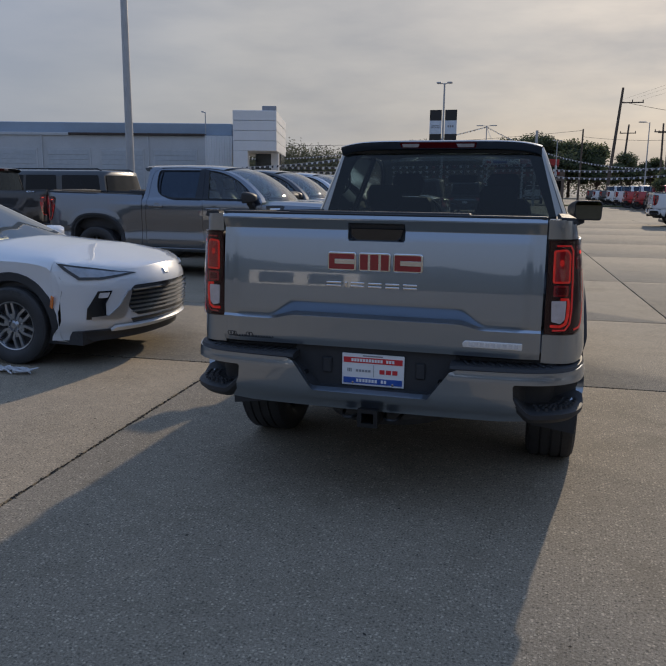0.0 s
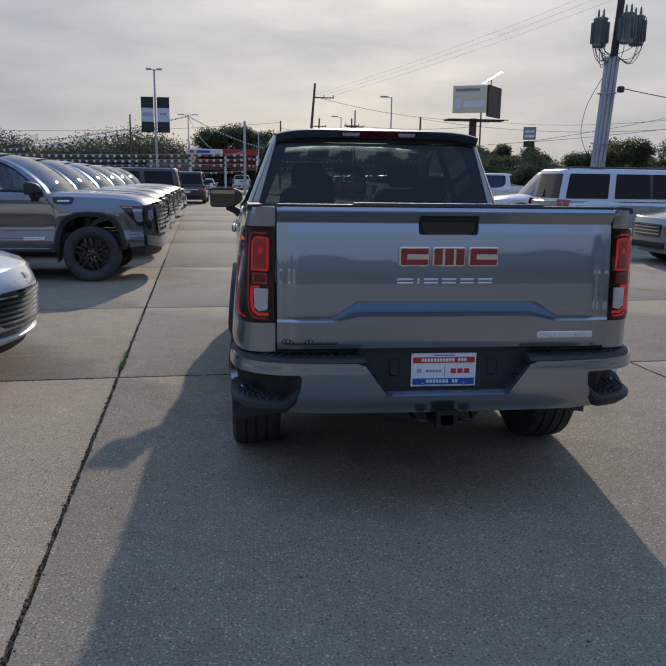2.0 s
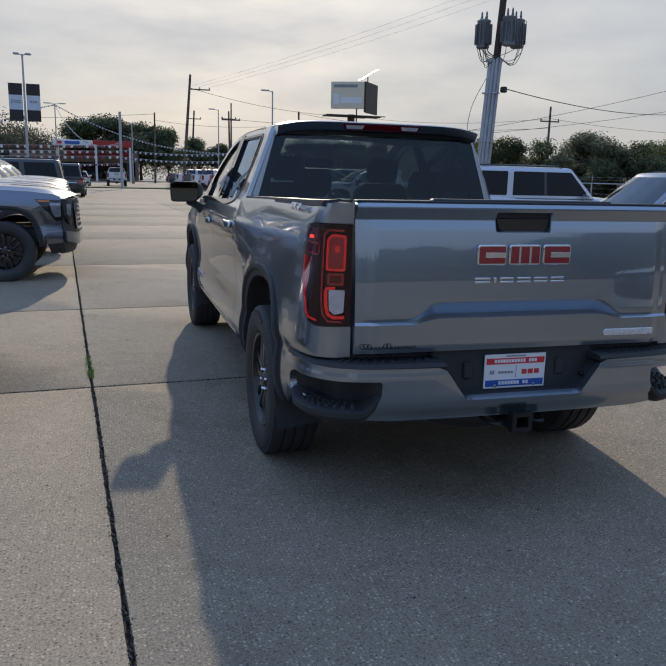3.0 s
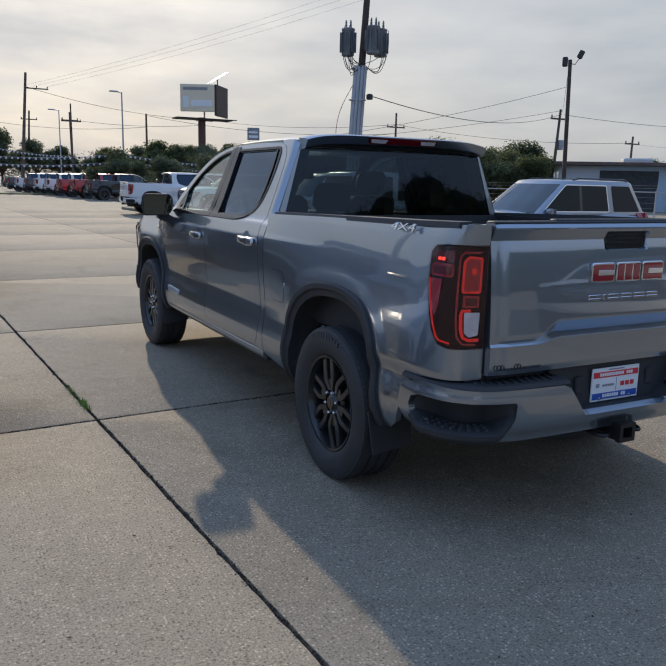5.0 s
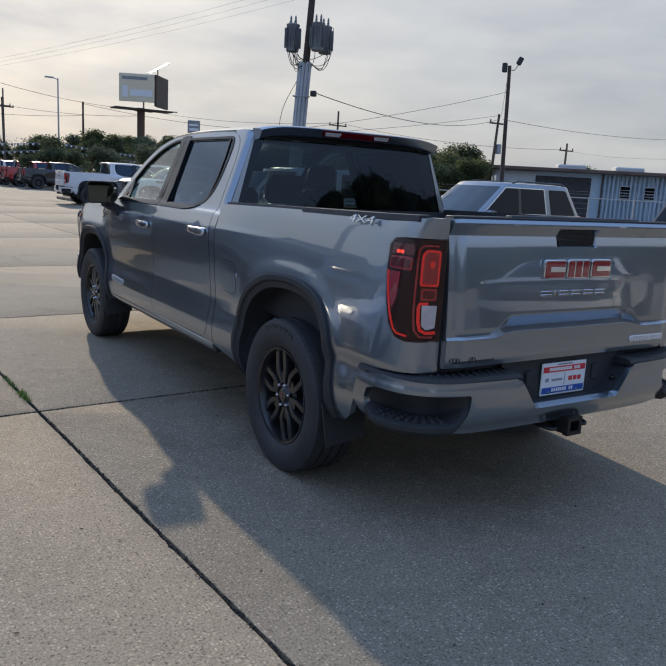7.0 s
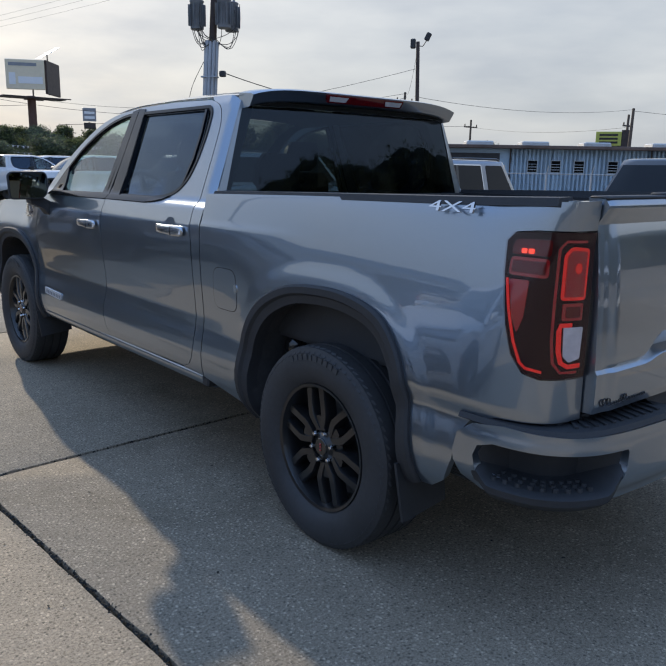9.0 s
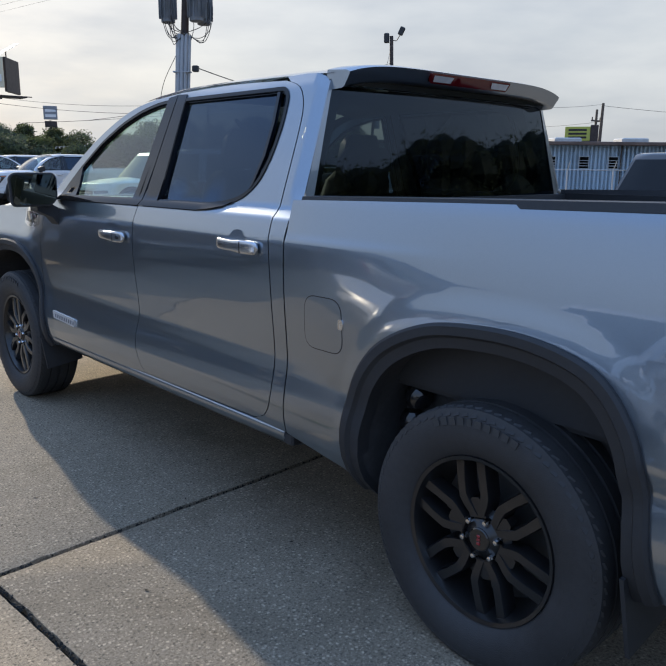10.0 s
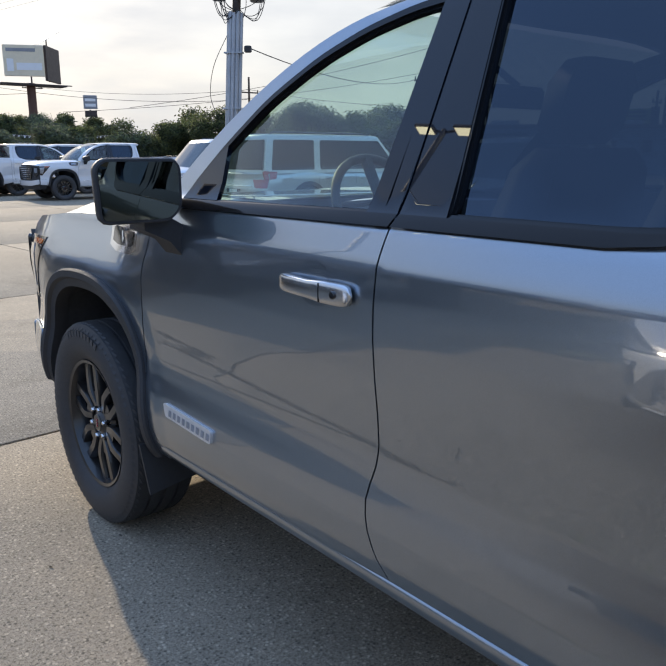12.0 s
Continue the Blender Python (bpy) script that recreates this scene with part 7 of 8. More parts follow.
U_LINES = [-22.4, -17.9, -13.4, -8.9, -4.45, 0.0, 4.42, 8.9, 13.4, 17.9, 22.4]
V_LINES = [-27.0, -22.5, -18.0, -13.5, -9.0, -4.55, 0.0, 3.30, 7.55, 12.6, 17.2, 21.8, 26.4, 31.0, 35.6]
for i in range(len(U_LINES) - 1):
    for j in range(len(V_LINES) - 1):
        du, dv = U_LINES[i + 1] - U_LINES[i], V_LINES[j + 1] - V_LINES[j]
        x, y = lot(U_LINES[i], V_LINES[j])
        ob = part("slab", slab_mesh(du, dv, 0.019, 0.027, -7.5 < x < 3 and -2 < y < 14, 31 * i + j), [CONCRETE], pavement)
        ob.matrix_world = Matrix.Translation((x, y, 0)) @ Matrix.Rotation(ANG, 4, "Z")
# the rest of the paving, beyond the slabs
g = Geo()
a, b, c, d = U_LINES[0], U_LINES[-1], V_LINES[0], V_LINES[-1]
for u0, u1, v0, v1 in ((-120, 120, d, 130), (-120, 120, -120, c), (-120, a, c, d), (b, 120, c, d)):
    g.add([(*lot(u, v), -0.001) for u, v in ((u0, v0), (u1, v0), (u1, v1), (u0, v1))], [(0, 1, 2, 3)])
tagged(part("far_paving", g, [CONCRETE], pavement), kind="structure")
g = Geo()
g.add([(*lot(u, v), -0.030) for u, v in ((a, c), (b, c), (b, d), (a, d))], [(0, 1, 2, 3)])
part("joint_bed", g, [JOINT], pavement, "dark joint filler")
# crumbled filler along the long joint
rnd = random.Random(5)
g = Geo()
for k in range(1800):
    u, v = rnd.gauss(0, 0.009), rnd.uniform(-5.5, 9.0)
    if k % 4 == 0:
        u, v = rnd.uniform(-4.4, 4.4), rnd.gauss(0, 0.007)
    x, y = lot(u, v)
    s = rnd.uniform(0.004, 0.013)
    g.add([(x - s, y - s, -0.004), (x + s, y - s * 0.6, -0.004), (x + s * 0.7, y + s, -0.004), (x, y, rnd.uniform(0.001, 0.005))], [(0, 1, 3), (1, 2, 3), (2, 0, 3)])
tagged(part("joint_crumbs", g, [JOINT], None, smooth=0), "dark crumbled filler along the open joint", "joint debris", kind="stuff")
# weeds at the crossing
g = Geo()
for k in range(260):
    v = rnd.choice((rnd.gauss(0.75, 0.10), rnd.gauss(0.35, 0.07), rnd.gauss(0.42, 0.03)))
    x, y = lot(rnd.gauss(0, 0.011), v)
    h, a = rnd.uniform(0.015, 0.045), rnd.uniform(0, 6.28)
    dx, dy = math.cos(a), math.sin(a)
    l = rnd.uniform(0.01, 0.045)
    g.add([(x - dy * 0.003, y + dx * 0.003, -0.01), (x + dy * 0.003, y - dx * 0.003, -0.01), (x + dx * l, y + dy * l, h)], [(0, 1, 2)])
tagged(part("weeds", g, [surface("green_weed", (0.17, 0.25, 0.05), 0.7, vary=0.4)], None, smooth=0), "small green weeds growing in the joint", "weeds", kind="stuff")
# leaves, stones and flecks on the concrete
g = Geo()
for k in range(420):
    x, y = rnd.uniform(-4.5, 3.5), rnd.uniform(2.2, 16)
    s = rnd.uniform(0.004, 0.012)
    a = rnd.uniform(0, 6.28)
    q = [(x + s * math.cos(a + t) * (1 if i % 2 else 0.5), y + s * math.sin(a + t) * (1 if i % 2 else 0.5), 0.002 + rnd.uniform(0, 0.004)) for i, t in enumerate((0, 1.6, 3.1, 4.7))]
    g.add(q, [(0, 1, 2, 3)])
tagged(part("litter_flecks", g, [surface("dark_debris", (0.03, 0.026, 0.02), 0.9)], None, smooth=0), "scattered dark leaf flecks and grit", "debris", kind="stuff")
# plastic sheet by the crossover's wheel
g = Geo()
for k in range(7):
    p = [(-3.75 + 0.055 * i + rnd.gauss(0, 0.02), 6.25 - 0.015 * k + rnd.gauss(0, 0.02), 0.012 + 0.035 * abs(math.sin(i * 1.3 + k))) for i in range(9)]
    g.tube(curve(p, 3), 0.008, 5)
tagged(part("plastic_wrap", g, [surface("clear_crumpled_plastic", (0.55, 0.56, 0.58), 0.25, vary=0.1)], None, smooth=40), "crumpled clear plastic wrap beside a wheel", "plastic wrap")

# ---------------------------------------------------------------- buildings
WHITE_PANEL = surface("white_wall_panel", (0.70, 0.71, 0.72), 0.5, vary=0.06, scale=0.4)
GREY_SIDING = surface("pale_metal_siding", (0.46, 0.48, 0.50), 0.5, vary=0.10, scale=0.5)
BLUE_SIDING = surface("blue_grey_siding", (0.38, 0.49, 0.59), 0.5, vary=0.10, scale=0.5)
BLUE_TRIM = surface("blue_fascia", (0.27, 0.34, 0.42), 0.45, vary=0.08, scale=0.5)
DOOR_GREY = surface("pale_roller_door", (0.42, 0.45, 0.48), 0.55, vary=0.08)
ROOF_BROWN = surface("rusty_brown_roof", (0.14, 0.095, 0.075), 0.8, vary=0.35, scale=0.8)
WOOD_POLE = surface("weathered_pole_wood", (0.11, 0.085, 0.065), 0.85, vary=0.35, scale=4)
POLE_GREY = surface("grey_painted_pole", (0.42, 0.43, 0.44), 0.45, 0.2, vary=0.1)
DARK_STEEL = surface("dark_weathered_steel", (0.06, 0.045, 0.04), 0.6, 0.3, vary=0.3)
WIRE = surface("black_cable", (0.02, 0.02, 0.02), 0.6)


def frame_at(x, y, ax):
    """Pose with its x axis along the wall, at angle ax degrees."""
    return Matrix.Translation((x, y, 0)) @ Matrix.Rotation(radians(ax), 4, "Z")


def ribbed(g, x0, x1, z0, z1, y, pitch=0.30, depth=0.04, mat=0):
    xs = []
    x = x0
    while x < x1:
        xs += [(x, 0), (x + pitch * 0.55, 0), (x + pitch * 0.65, depth), (x + pitch * 0.9, depth)]
        x += pitch
    xs = [(min(a, x1), b) for a, b in xs] + [(x1, 0)]
    g.loft([[(a, y - b, z) for a, b in xs] for z in (z0, z1)], mat, closed=False)


# service building: along its wall from the portal back to the left
sv = thing("service_building", "long pale metal service building with roller doors", "building", kind="", at=frame_at(-25.9, 62.05, 15.95 + 180))
# local x runs left along the wall, y away from the lot is negative
body = Geo().box(2.2, -16, 0, 48, 0, 5.75)
wl = part("wall", body, [GREY_SIDING], sv, "pale grey metal wall")
part("upper_fascia", Geo().box(0, -15, 5.75, 48, -0.9, 6.78, 0, 0.05), [BLUE_TRIM], sv, "blue upper fascia")
part("eave", Geo().box(2.2, -1, 5.66, 13.8, 0.25, 5.86, 0, 0.03), [DARK_STEEL], sv, "dark eave strip")
part("eave", Geo().box(13.8, -1, 5.60, 48, 0.12, 5.86, 0, 0.03), [GREY_SIDING], sv, "pale eave strip")
g = Geo()
ribbed(g, -0.1, 2.2, 0, 5.72, 0.0, 0.22, 0.05)
g.box(-0.1, -8, 0, 2.2, -0.1, 5.72)
part("ribbed_wall", g, [WHITE_PANEL], sv, "white ribbed wall")
for k in range(7):
    x0 = 3.0 + 4.57 * k
    d = new("roller_door")
    d.parent = sv
    tagged(d, "pale grey roller door")
    part("door_frame", Geo().box(x0 - 0.15, -0.05, 0, x0 + 3.65, 0.06, 4.55, 0, 0.02), [GREY_SIDING], d)
    g = Geo()
    for i in range(11):
        g.box(x0, 0.0, 0.4 * i + 0.01, x0 + 3.5, 0.085, 0.4 * i + 0.39, 0, 0.015)
    part("door_leaf", g, [DOOR_GREY], d, "ribbed door leaf")
for k in range(4):
    part("downpipe", Geo().box(7.0 + 9.1 * k, 0.0, 0, 7.12 + 9.1 * k, 0.12, 5.7), [GREY_SIDING], sv, "square downpipe")
pt = thing("entrance_portal", "white panelled entrance portal of the dealership", "building", at=frame_at(-24.5, 59.3, 15.95))
for k in range(4):
    z0 = 4.35 + 0.80 * k
    part("portal_panel", Geo().box(0, 0, z0 + 0.01, 3.55, 12, z0 + 0.79, 0, 0.02), [WHITE_PANEL], pt, "white wall panel")
part("portal_leg", Geo().box(0, 0, 0, 1.2, 1.2, 4.36, 0, 0.03), [WHITE_PANEL], pt, "white portal leg")
part("portal_leg", Geo().box(2.85, 3.0, 0, 3.5, 3.8, 4.36, 0, 0.03), [WHITE_PANEL], pt, "white portal leg")
part("portal_back", Geo().box(1.2, 6, 0, 3.5, 11, 4.36), [surface("shaded_glass_front", (0.06, 0.07, 0.08), 0.15)], pt, "dark glass front")
part("roof_sign", Geo().box(2.2, 2.0, 7.55, 3.4, 2.2, 8.1, 0, 0.03), [INK_GREY], pt, "small grey roof sign")

# low metal building beyond the fence
mb = thing("metal_warehouse", "long low blue-grey metal building with a rusty roof edge", "building", at=frame_at(40.0, 46.1, -41.5))
g = Geo()
g.box(0, 0.06, 0, 30, 12, 3.35)
ribbed(g, 8.0, 30, 0.0, 3.35, 0.06, 0.32, 0.022)
part("wall", g, [BLUE_SIDING], mb, "blue-grey ribbed wall", 20)
part("roof", Geo().box(-0.6, -0.7, 3.35, 30.5, 12.5, 3.62, 0, 0.04), [ROOF_BROWN], mb, "brown roof edge")
# closed dark box in place of the open bay's shaded inside
part("open_bay", Geo().box(3.0, -0.02, 0, 7.2, 0.5, 3.0), [DARK_CAVITY], mb, "dark box for the shaded open bay")
part("porch_wall", Geo().box(0, -0.06, 0, 3.0, 0.2, 3.3), [GREY_SIDING], mb, "pale end wall")
for k, x0 in enumerate((9.4, 11.2, 13.0, 15.6, 17.9, 20.2, 23.0)):
    wn_ = new("window")
    wn_.parent = mb
    tagged(wn_, "small dark window with louvres")
    part("frame", Geo().box(x0 - 0.06, -0.06, 1.55, x0 + 0.76, 0.06, 2.55, 0, 0.01), [GREY_SIDING], wn_)
    part("pane", Geo().box(x0, -0.075, 1.62, x0 + 0.70, -0.05, 2.48), [GLASS_CAR], wn_, "dark pane")
    for i in range(3):
        part("louvre", Geo().box(x0, -0.085, 1.80 + 0.2 * i, x0 + 0.70, -0.065, 1.83 + 0.2 * i), [GREY_SIDING], wn_)
for x0 in (5.0, 9.5, 14.5, 20.0, 25.0):
    part("roof_unit", Geo().box(x0, 3, 3.6, x0 + 2.2, 5, 4.05, 0, 0.08), [surface("pale_roof_unit", (0.55, 0.55, 0.53), 0.6)], mb, "pale roof unit")
for x0 in (8.0, 18.8):
    part("downpipe", Geo().tube([(x0, -0.12, 0), (x0, -0.12, 3.4)], 0.06, 8), [DARK_STEEL], mb, "dark downpipe")
# fuel station far down the road
fs = thing("fuel_station", "far fuel station with white and red canopy fascia", "building", at=Matrix.Translation((-10.5, 119, 0)))
part("white_canopy", Geo().box(1.0, -2, 4.95, 6.3, 8, 5.75, 0, 0.05), [WHITE_PANEL], fs, "white canopy fascia")
part("red_canopy", Geo().box(6.1, 2, 5.0, 12.0, 12, 5.92, 0, 0.05), [surface("red_fascia", (0.36, 0.025, 0.02), 0.5)], fs, "red canopy fascia")
part("red_parapet", Geo().box(2.0, 8.8, 3.75, 12.2, 9.6, 4.55, 0, 0.05), [surface("red_parapet_paint", (0.30, 0.03, 0.025), 0.6)], fs, "red shop parapet")
part("shop", Geo().box(-6.0, 9, 0, 13, 18, 4.4), [surface("tan_shop_wall", (0.20, 0.15, 0.115), 0.8)], fs, "tan shop wall")
part("shop_front", Geo().box(1.5, 8.9, 0.3, 12.5, 9.05, 2.8), [GLASS_CAR], fs, "dark shop windows")
for x0 in (1.4, 6.6, 11.4):
    part("canopy_post", Geo().box(x0, 0, 0, x0 + 0.3, 0.3, 4.95), [WHITE_PANEL], fs, "white canopy post")
part("blue_mark", Geo().box(2.6, -2.06, 5.15, 4.6, -1.98, 5.55), [PLATE_BLUE], fs, "blue brand mark")
part("red_mark", Geo().box(1.6, -2.06, 5.15, 2.2, -1.98, 5.55), [PLATE_RED], fs, "red brand mark")
# unseen building past the lot, added for the pale shapes the tailgate mirrors
sh = thing("showroom", "pale building with dark windows, out of view, added for reflections", "building", at=Matrix.Translation((-27, -60, 0)))
part("wall", Geo().box(0, -8, 0, 11, 0, 3.8), [WHITE_PANEL], sh, "white wall")
for k in range(2):
    part("shop_window", Geo().box(1 + 5 * k, -0.02, 0.4, 4.5 + 5 * k, 0.06, 3.4), [GLASS_CAR], sh, "dark window")

# ---------------------------------------------------------------- lamp posts and poles
LED_LIT = surface("lit_led_panel", (0.9, 0.85, 0.6), 0.4, emit=(1.0, 0.92, 0.62), emit_strength=6.0)


def lamp_post(label, x, y, h, arms, r=0.10, lit=False, angle=0, group="lamp posts of the lot"):
    p = thing("lamp_post", label, "lamp post", group, at=frame_at(x, y, angle))
    part("base", Geo().lathe([(0.0, r * 2.6), (0.75, r * 2.5), (0.80, r * 2.2), (0.80, 0.0)], "z", 16), [CONCRETE], p, "concrete footing")
    part("pole", Geo().tube([(0, 0, 0.75), (0, 0, h * 0.5), (0, 0, h)], [r, r * 0.85, r * 0.65], 12), [POLE_GREY], p, "grey steel pole", 50)
    for a in arms:
        dx = a
        part("arm", Geo().tube([(0, 0, h - 0.08), (dx * 0.4, 0, h)], 0.035, 8), [POLE_GREY], p, "short arm")
        x0, x1 = sorted((dx * 0.35, dx))
        part("lamp_head", Geo().box(x0, -0.17, h - 0.03, x1, 0.17, h + 0.07, 0, 0.02), [POLE_GREY], p, "flat lamp head")
        part("led_panel", Geo().box(x0 + 0.06, -0.13, h - 0.045, x1 - 0.06, 0.13, h - 0.028), [LED_LIT if lit else CLEAR_LENS], p, "lit LED panel" if lit else "lamp lens")
    return p


lamp_post("tall grey steel lamp post with two lit heads", -10.5, 19.95, 11.2, (-0.95, 0.95), 0.115, True, 86)
ban = lamp_post("grey lamp post carrying two banners", -7.05, 56.7, 8.85, (-0.55, 0.55), 0.09)
for x0 in (-0.97, 0.12):
    for z0, z1, mt in ((6.28, 7.02, INK_BLACK), (5.35, 6.28, surface("pale_banner", (0.55, 0.62, 0.70), 0.7)), (4.62, 5.35, INK_BLACK)):
        part("banner", Geo().box(x0, -0.03, z0, x0 + 0.85, 0.0, z1), [mt], ban, "banner cloth")
lettering("banner_words", "CERTIFIED\nPRE-OWNED", 0.125, 0.002, INK_BLACK, ban, Matrix.Translation((-0.54, -0.034, 5.85)) @ Matrix.Rotation(radians(90), 4, "X"), "dark banner lettering")
for k in range(3):
    part("banner_mark", Geo().box(0.32 + k * 0.16, -0.036, 5.8, 0.43 + k * 0.16, -0.03, 5.95), [INK_GREY], ban, "grey brand mark")
lamp_post("grey street lamp with one arm", 11.55, 66.4, 8.45, (-1.0,), 0.08, angle=10)
lamp_post("grey street lamp with one arm further off", 10.95, 95.9, 9.1, (-1.2,), 0.08, angle=10)
lamp_post("grey lamp post with a wide double head", -8.6, 111, 10.1, (-1.4, 1.4), 0.10)
lamp_post("plain grey lamp post beside the service building", -28.2, 62.0, 7.7, (-0.3,), 0.06)
lamp_post("thin grey lamp post by the fuel station", 1.0, 104, 7.6, (-0.6, 0.6), 0.08)
g = Geo().tube([(0, 0, 0), (0, 0, 6.6)], 0.12, 12)
p = thing("concrete_post", "slim grey post on the far island", "post", at=Matrix.Translation((-0.85, 71.8, 0)))
part("shaft", g, [POLE_GREY], p, "grey shaft")


def utility_pole(label, x, y, h, lean=0.0, arm=None, arm_z=None, r=0.16, angle=0):
    p = thing("utility_pole", label, "utility pole", "utility poles", at=frame_at(x, y, angle))
    part("pole", Geo().tube([(0, 0, 0), (lean * 0.5, 0, h * 0.5), (lean, 0, h)], [r, r * 0.85, r * 0.65], 10), [WOOD_POLE], p, "weathered wooden pole", 50)
    if arm:
        z = arm_z or h - 1.2
        lx = lean * z / h
        part("crossarm", Geo().box(lx + arm[0], -0.06, z - 0.07, lx + arm[1], 0.06, z + 0.07), [WOOD_POLE], p, "wooden crossarm")
        for t in lin(arm[0] + 0.1, arm[1] - 0.1, 3):
            part("insulator", Geo().lathe([(z + 0.07, 0.05), (z + 0.2, 0.07), (z + 0.32, 0.04), (z + 0.32, 0)], "z", 8, 0, (lx + t, 0, 0)), [DARK_STEEL], p, "dark insulator")
    return p


utility_pole("tall leaning wooden pole with a one-sided crossarm", 7.15, 101.3, 13.6, 1.05, (0.0, 2.6), 11.85, 0.22)
utility_pole("wooden pole with a crossarm", 16.2, 120.4, 12.1, 0, (-1.4, 1.4), 9.6)
utility_pole("wooden pole by the crossing", 11.0, 130, 11.5, 0.6, (-1.2, 1.2), 10.2, 0.2)
utility_pole("wooden pole near the island", 4.2, 112, 9.6, 0.1)
utility_pole("wooden pole beyond the hedge", 45.4, 78.1, 9.7, 0, (-1.2, 1.2), 8.1)
tp2 = utility_pole("leaning wooden pole with a small transformer", 45.5, 52.6, 8.3, 0.5, (-1.0, 1.0), 7.5)
part("transformer", Geo().lathe([(4.9, 0.0), (4.9, 0.28), (5.7, 0.28), (5.75, 0.2), (5.75, 0)], "z", 14, 0, (0.75, 0, 0)), [STEEL_GREY], tp2, "grey transformer can")
utility_pole("thin far pole with a crossarm", 65, 61.2, 7.3, 0.1, (-1.1, 1.1), 6.5)
utility_pole("wooden pole over the warehouse roof", 53.7, 35.4, 6.6, 0.3)
utility_pole("far pole with crossarms", 63, 41, 6.9, 0.2, (-0.8, 0.8), 5.9)
utility_pole("pole beyond the white pickups", 33, 110, 11.5, 0.0, (-1.3, 1.3), 10)
utility_pole("plain wooden pole beside the billboard", 20.0, 92, 9.0, 0.0)
utility_pole("far pole by the banner", -17.5, 118, 10.5, 0.0)
utility_pole("wooden pole between the lamps", 13.6, 104, 9.6, -0.2, (-1.0, 1.0), 8.6)

# transformer pole with conduits
tp = thing("transformer_pole", "wooden pole with grey transformers and steel conduits", "utility pole", at=frame_at(13.25, 30.9, -48))
LEAN = 0.055
part("pole", Geo().tube([(0, 0, 0), (LEAN * 6, 0, 6), (LEAN * 11, 0, 11)], [0.17, 0.15, 0.12], 12), [surface("dark_pole_wood", (0.06, 0.045, 0.04), 0.85, vary=0.3)], tp, "dark wooden pole", 50)
for k in range(5):
    a = -2.7 + 0.55 * k
    cx, cy = 0.25 * math.cos(a), 0.25 * math.sin(a) - 0.02
    part("conduit", Geo().tube([(cx, cy, 0), (cx + LEAN * 6.4, cy, 6.35 + 0.05 * (k % 2))], 0.075, 12), [STEEL_GREY], tp, "grey steel conduit", 50)
for z in (1.2, 3.1, 5.0):
    part("strap", Geo().box(-0.33 + LEAN * z, -0.36, z, 0.33 + LEAN * z, -0.06, z + 0.05), [STEEL_GREY], tp, "steel strap")
for cx, cy in ((-0.66, -0.10), (0.50, -0.32), (0.60, 0.38)):
    t = new("transformer")
    t.parent = tp
    tagged(t, "grey finned transformer can with bushings")
    x0 = LEAN * 7.6 + cx
    part("tank", Geo().lathe([(6.80, 0.0), (6.80, 0.22), (6.83, 0.26), (7.80, 0.26), (7.83, 0.28), (7.87, 0.28), (7.90, 0.22), (7.92, 0)], "z", 24, 0, (x0, cy, 0)), [TRANSFORMER_GREY], t, "grey tank", 40)
    for i in range(12):
        a = 2 * math.pi * i / 12
        c, s = math.cos(a), math.sin(a)
        q = [(x0 + c * r - s * w2, cy + s * r + c * w2, 0) for r, w2 in ((0.25, -0.012), (0.35, -0.012), (0.35, 0.012), (0.25, 0.012))]
        part("fin", Geo().loft([[(a_, b_, 6.95) for a_, b_, _ in q], [(a_, b_, 7.72) for a_, b_, _ in q]]), [TRANSFORMER_GREY], t, "cooling fin")
    for i in (-1, 1):
        part("bushing", Geo().lathe([(7.88, 0.05), (7.94, 0.06), (7.98, 0.04), (8.02, 0.055), (8.06, 0.035), (8.12, 0.045), (8.22, 0.02), (8.22, 0)], "z", 10, 0, (x0 + i * 0.1, cy, 0)), [TRANSFORMER_GREY], t, "ribbed bushing")
rw = random.Random(11)
for k in range(20):
    a0 = (LEAN * 7.3 + rw.uniform(-0.95, 0.95), rw.uniform(-0.5, 0.4), rw.uniform(6.9, 8.0))
    a1 = (LEAN * 6.4 + rw.uniform(-0.3, 0.3), rw.uniform(-0.35, 0.1), 6.42)
    md = ((a0[0] * 1.5 + a1[0]) / 2.3, (a0[1] + a1[1]) / 2 - 0.1, 6.25 + rw.uniform(-0.3, 0.4))
    part("drop_cable", Geo().tube(curve([a0, (a0[0], a0[1] - 0.05, (a0[2] + md[2]) / 2), md, a1], 6), 0.013, 5), [WIRE], tp, "black drop cable")
part("hanging_cable", Geo().tube(curve([(-0.25 + LEAN * 5.5, -0.25, 5.6), (-0.45, -0.3, 4.6), (-0.62, -0.3, 3.6), (-0.40, -0.3, 2.9), (-0.2, -0.28, 2.6)], 6), 0.012, 5), [WIRE], tp, "loose hanging cable")
part("splice_box", Geo().box(0.62, -0.12, 5.05, 0.86, 0.10, 5.28, 0, 0.03), [BLACK_PLASTIC], tp, "black splice box")
fl = thing("flood_light_pole", "dark wooden pole with two flood lights", "lamp post", at=frame_at(28.6, 34.3, -50))
part("pole", Geo().tube([(0.30, 0, 0), (0.19, 0, 4.2), (0.08, 0, 8.5)], [0.13, 0.115, 0.10], 10), [DARK_STEEL], fl, "dark pole", 50)
part("flood_light", Geo().box(-0.32, -0.14, 8.15, -0.04, 0.14, 8.65, 0, 0.04), [BLACK_PLASTIC], fl, "dark flood light")
ob = part("flood_light", Geo().box(-0.14, -0.1, -0.22, 0.14, 0.1, 0.22, 0, 0.04), [BLACK_PLASTIC], fl, "tilted dark flood light")
ob.matrix_local = pose(0.62, 0, 8.75, 0, 25, 0)
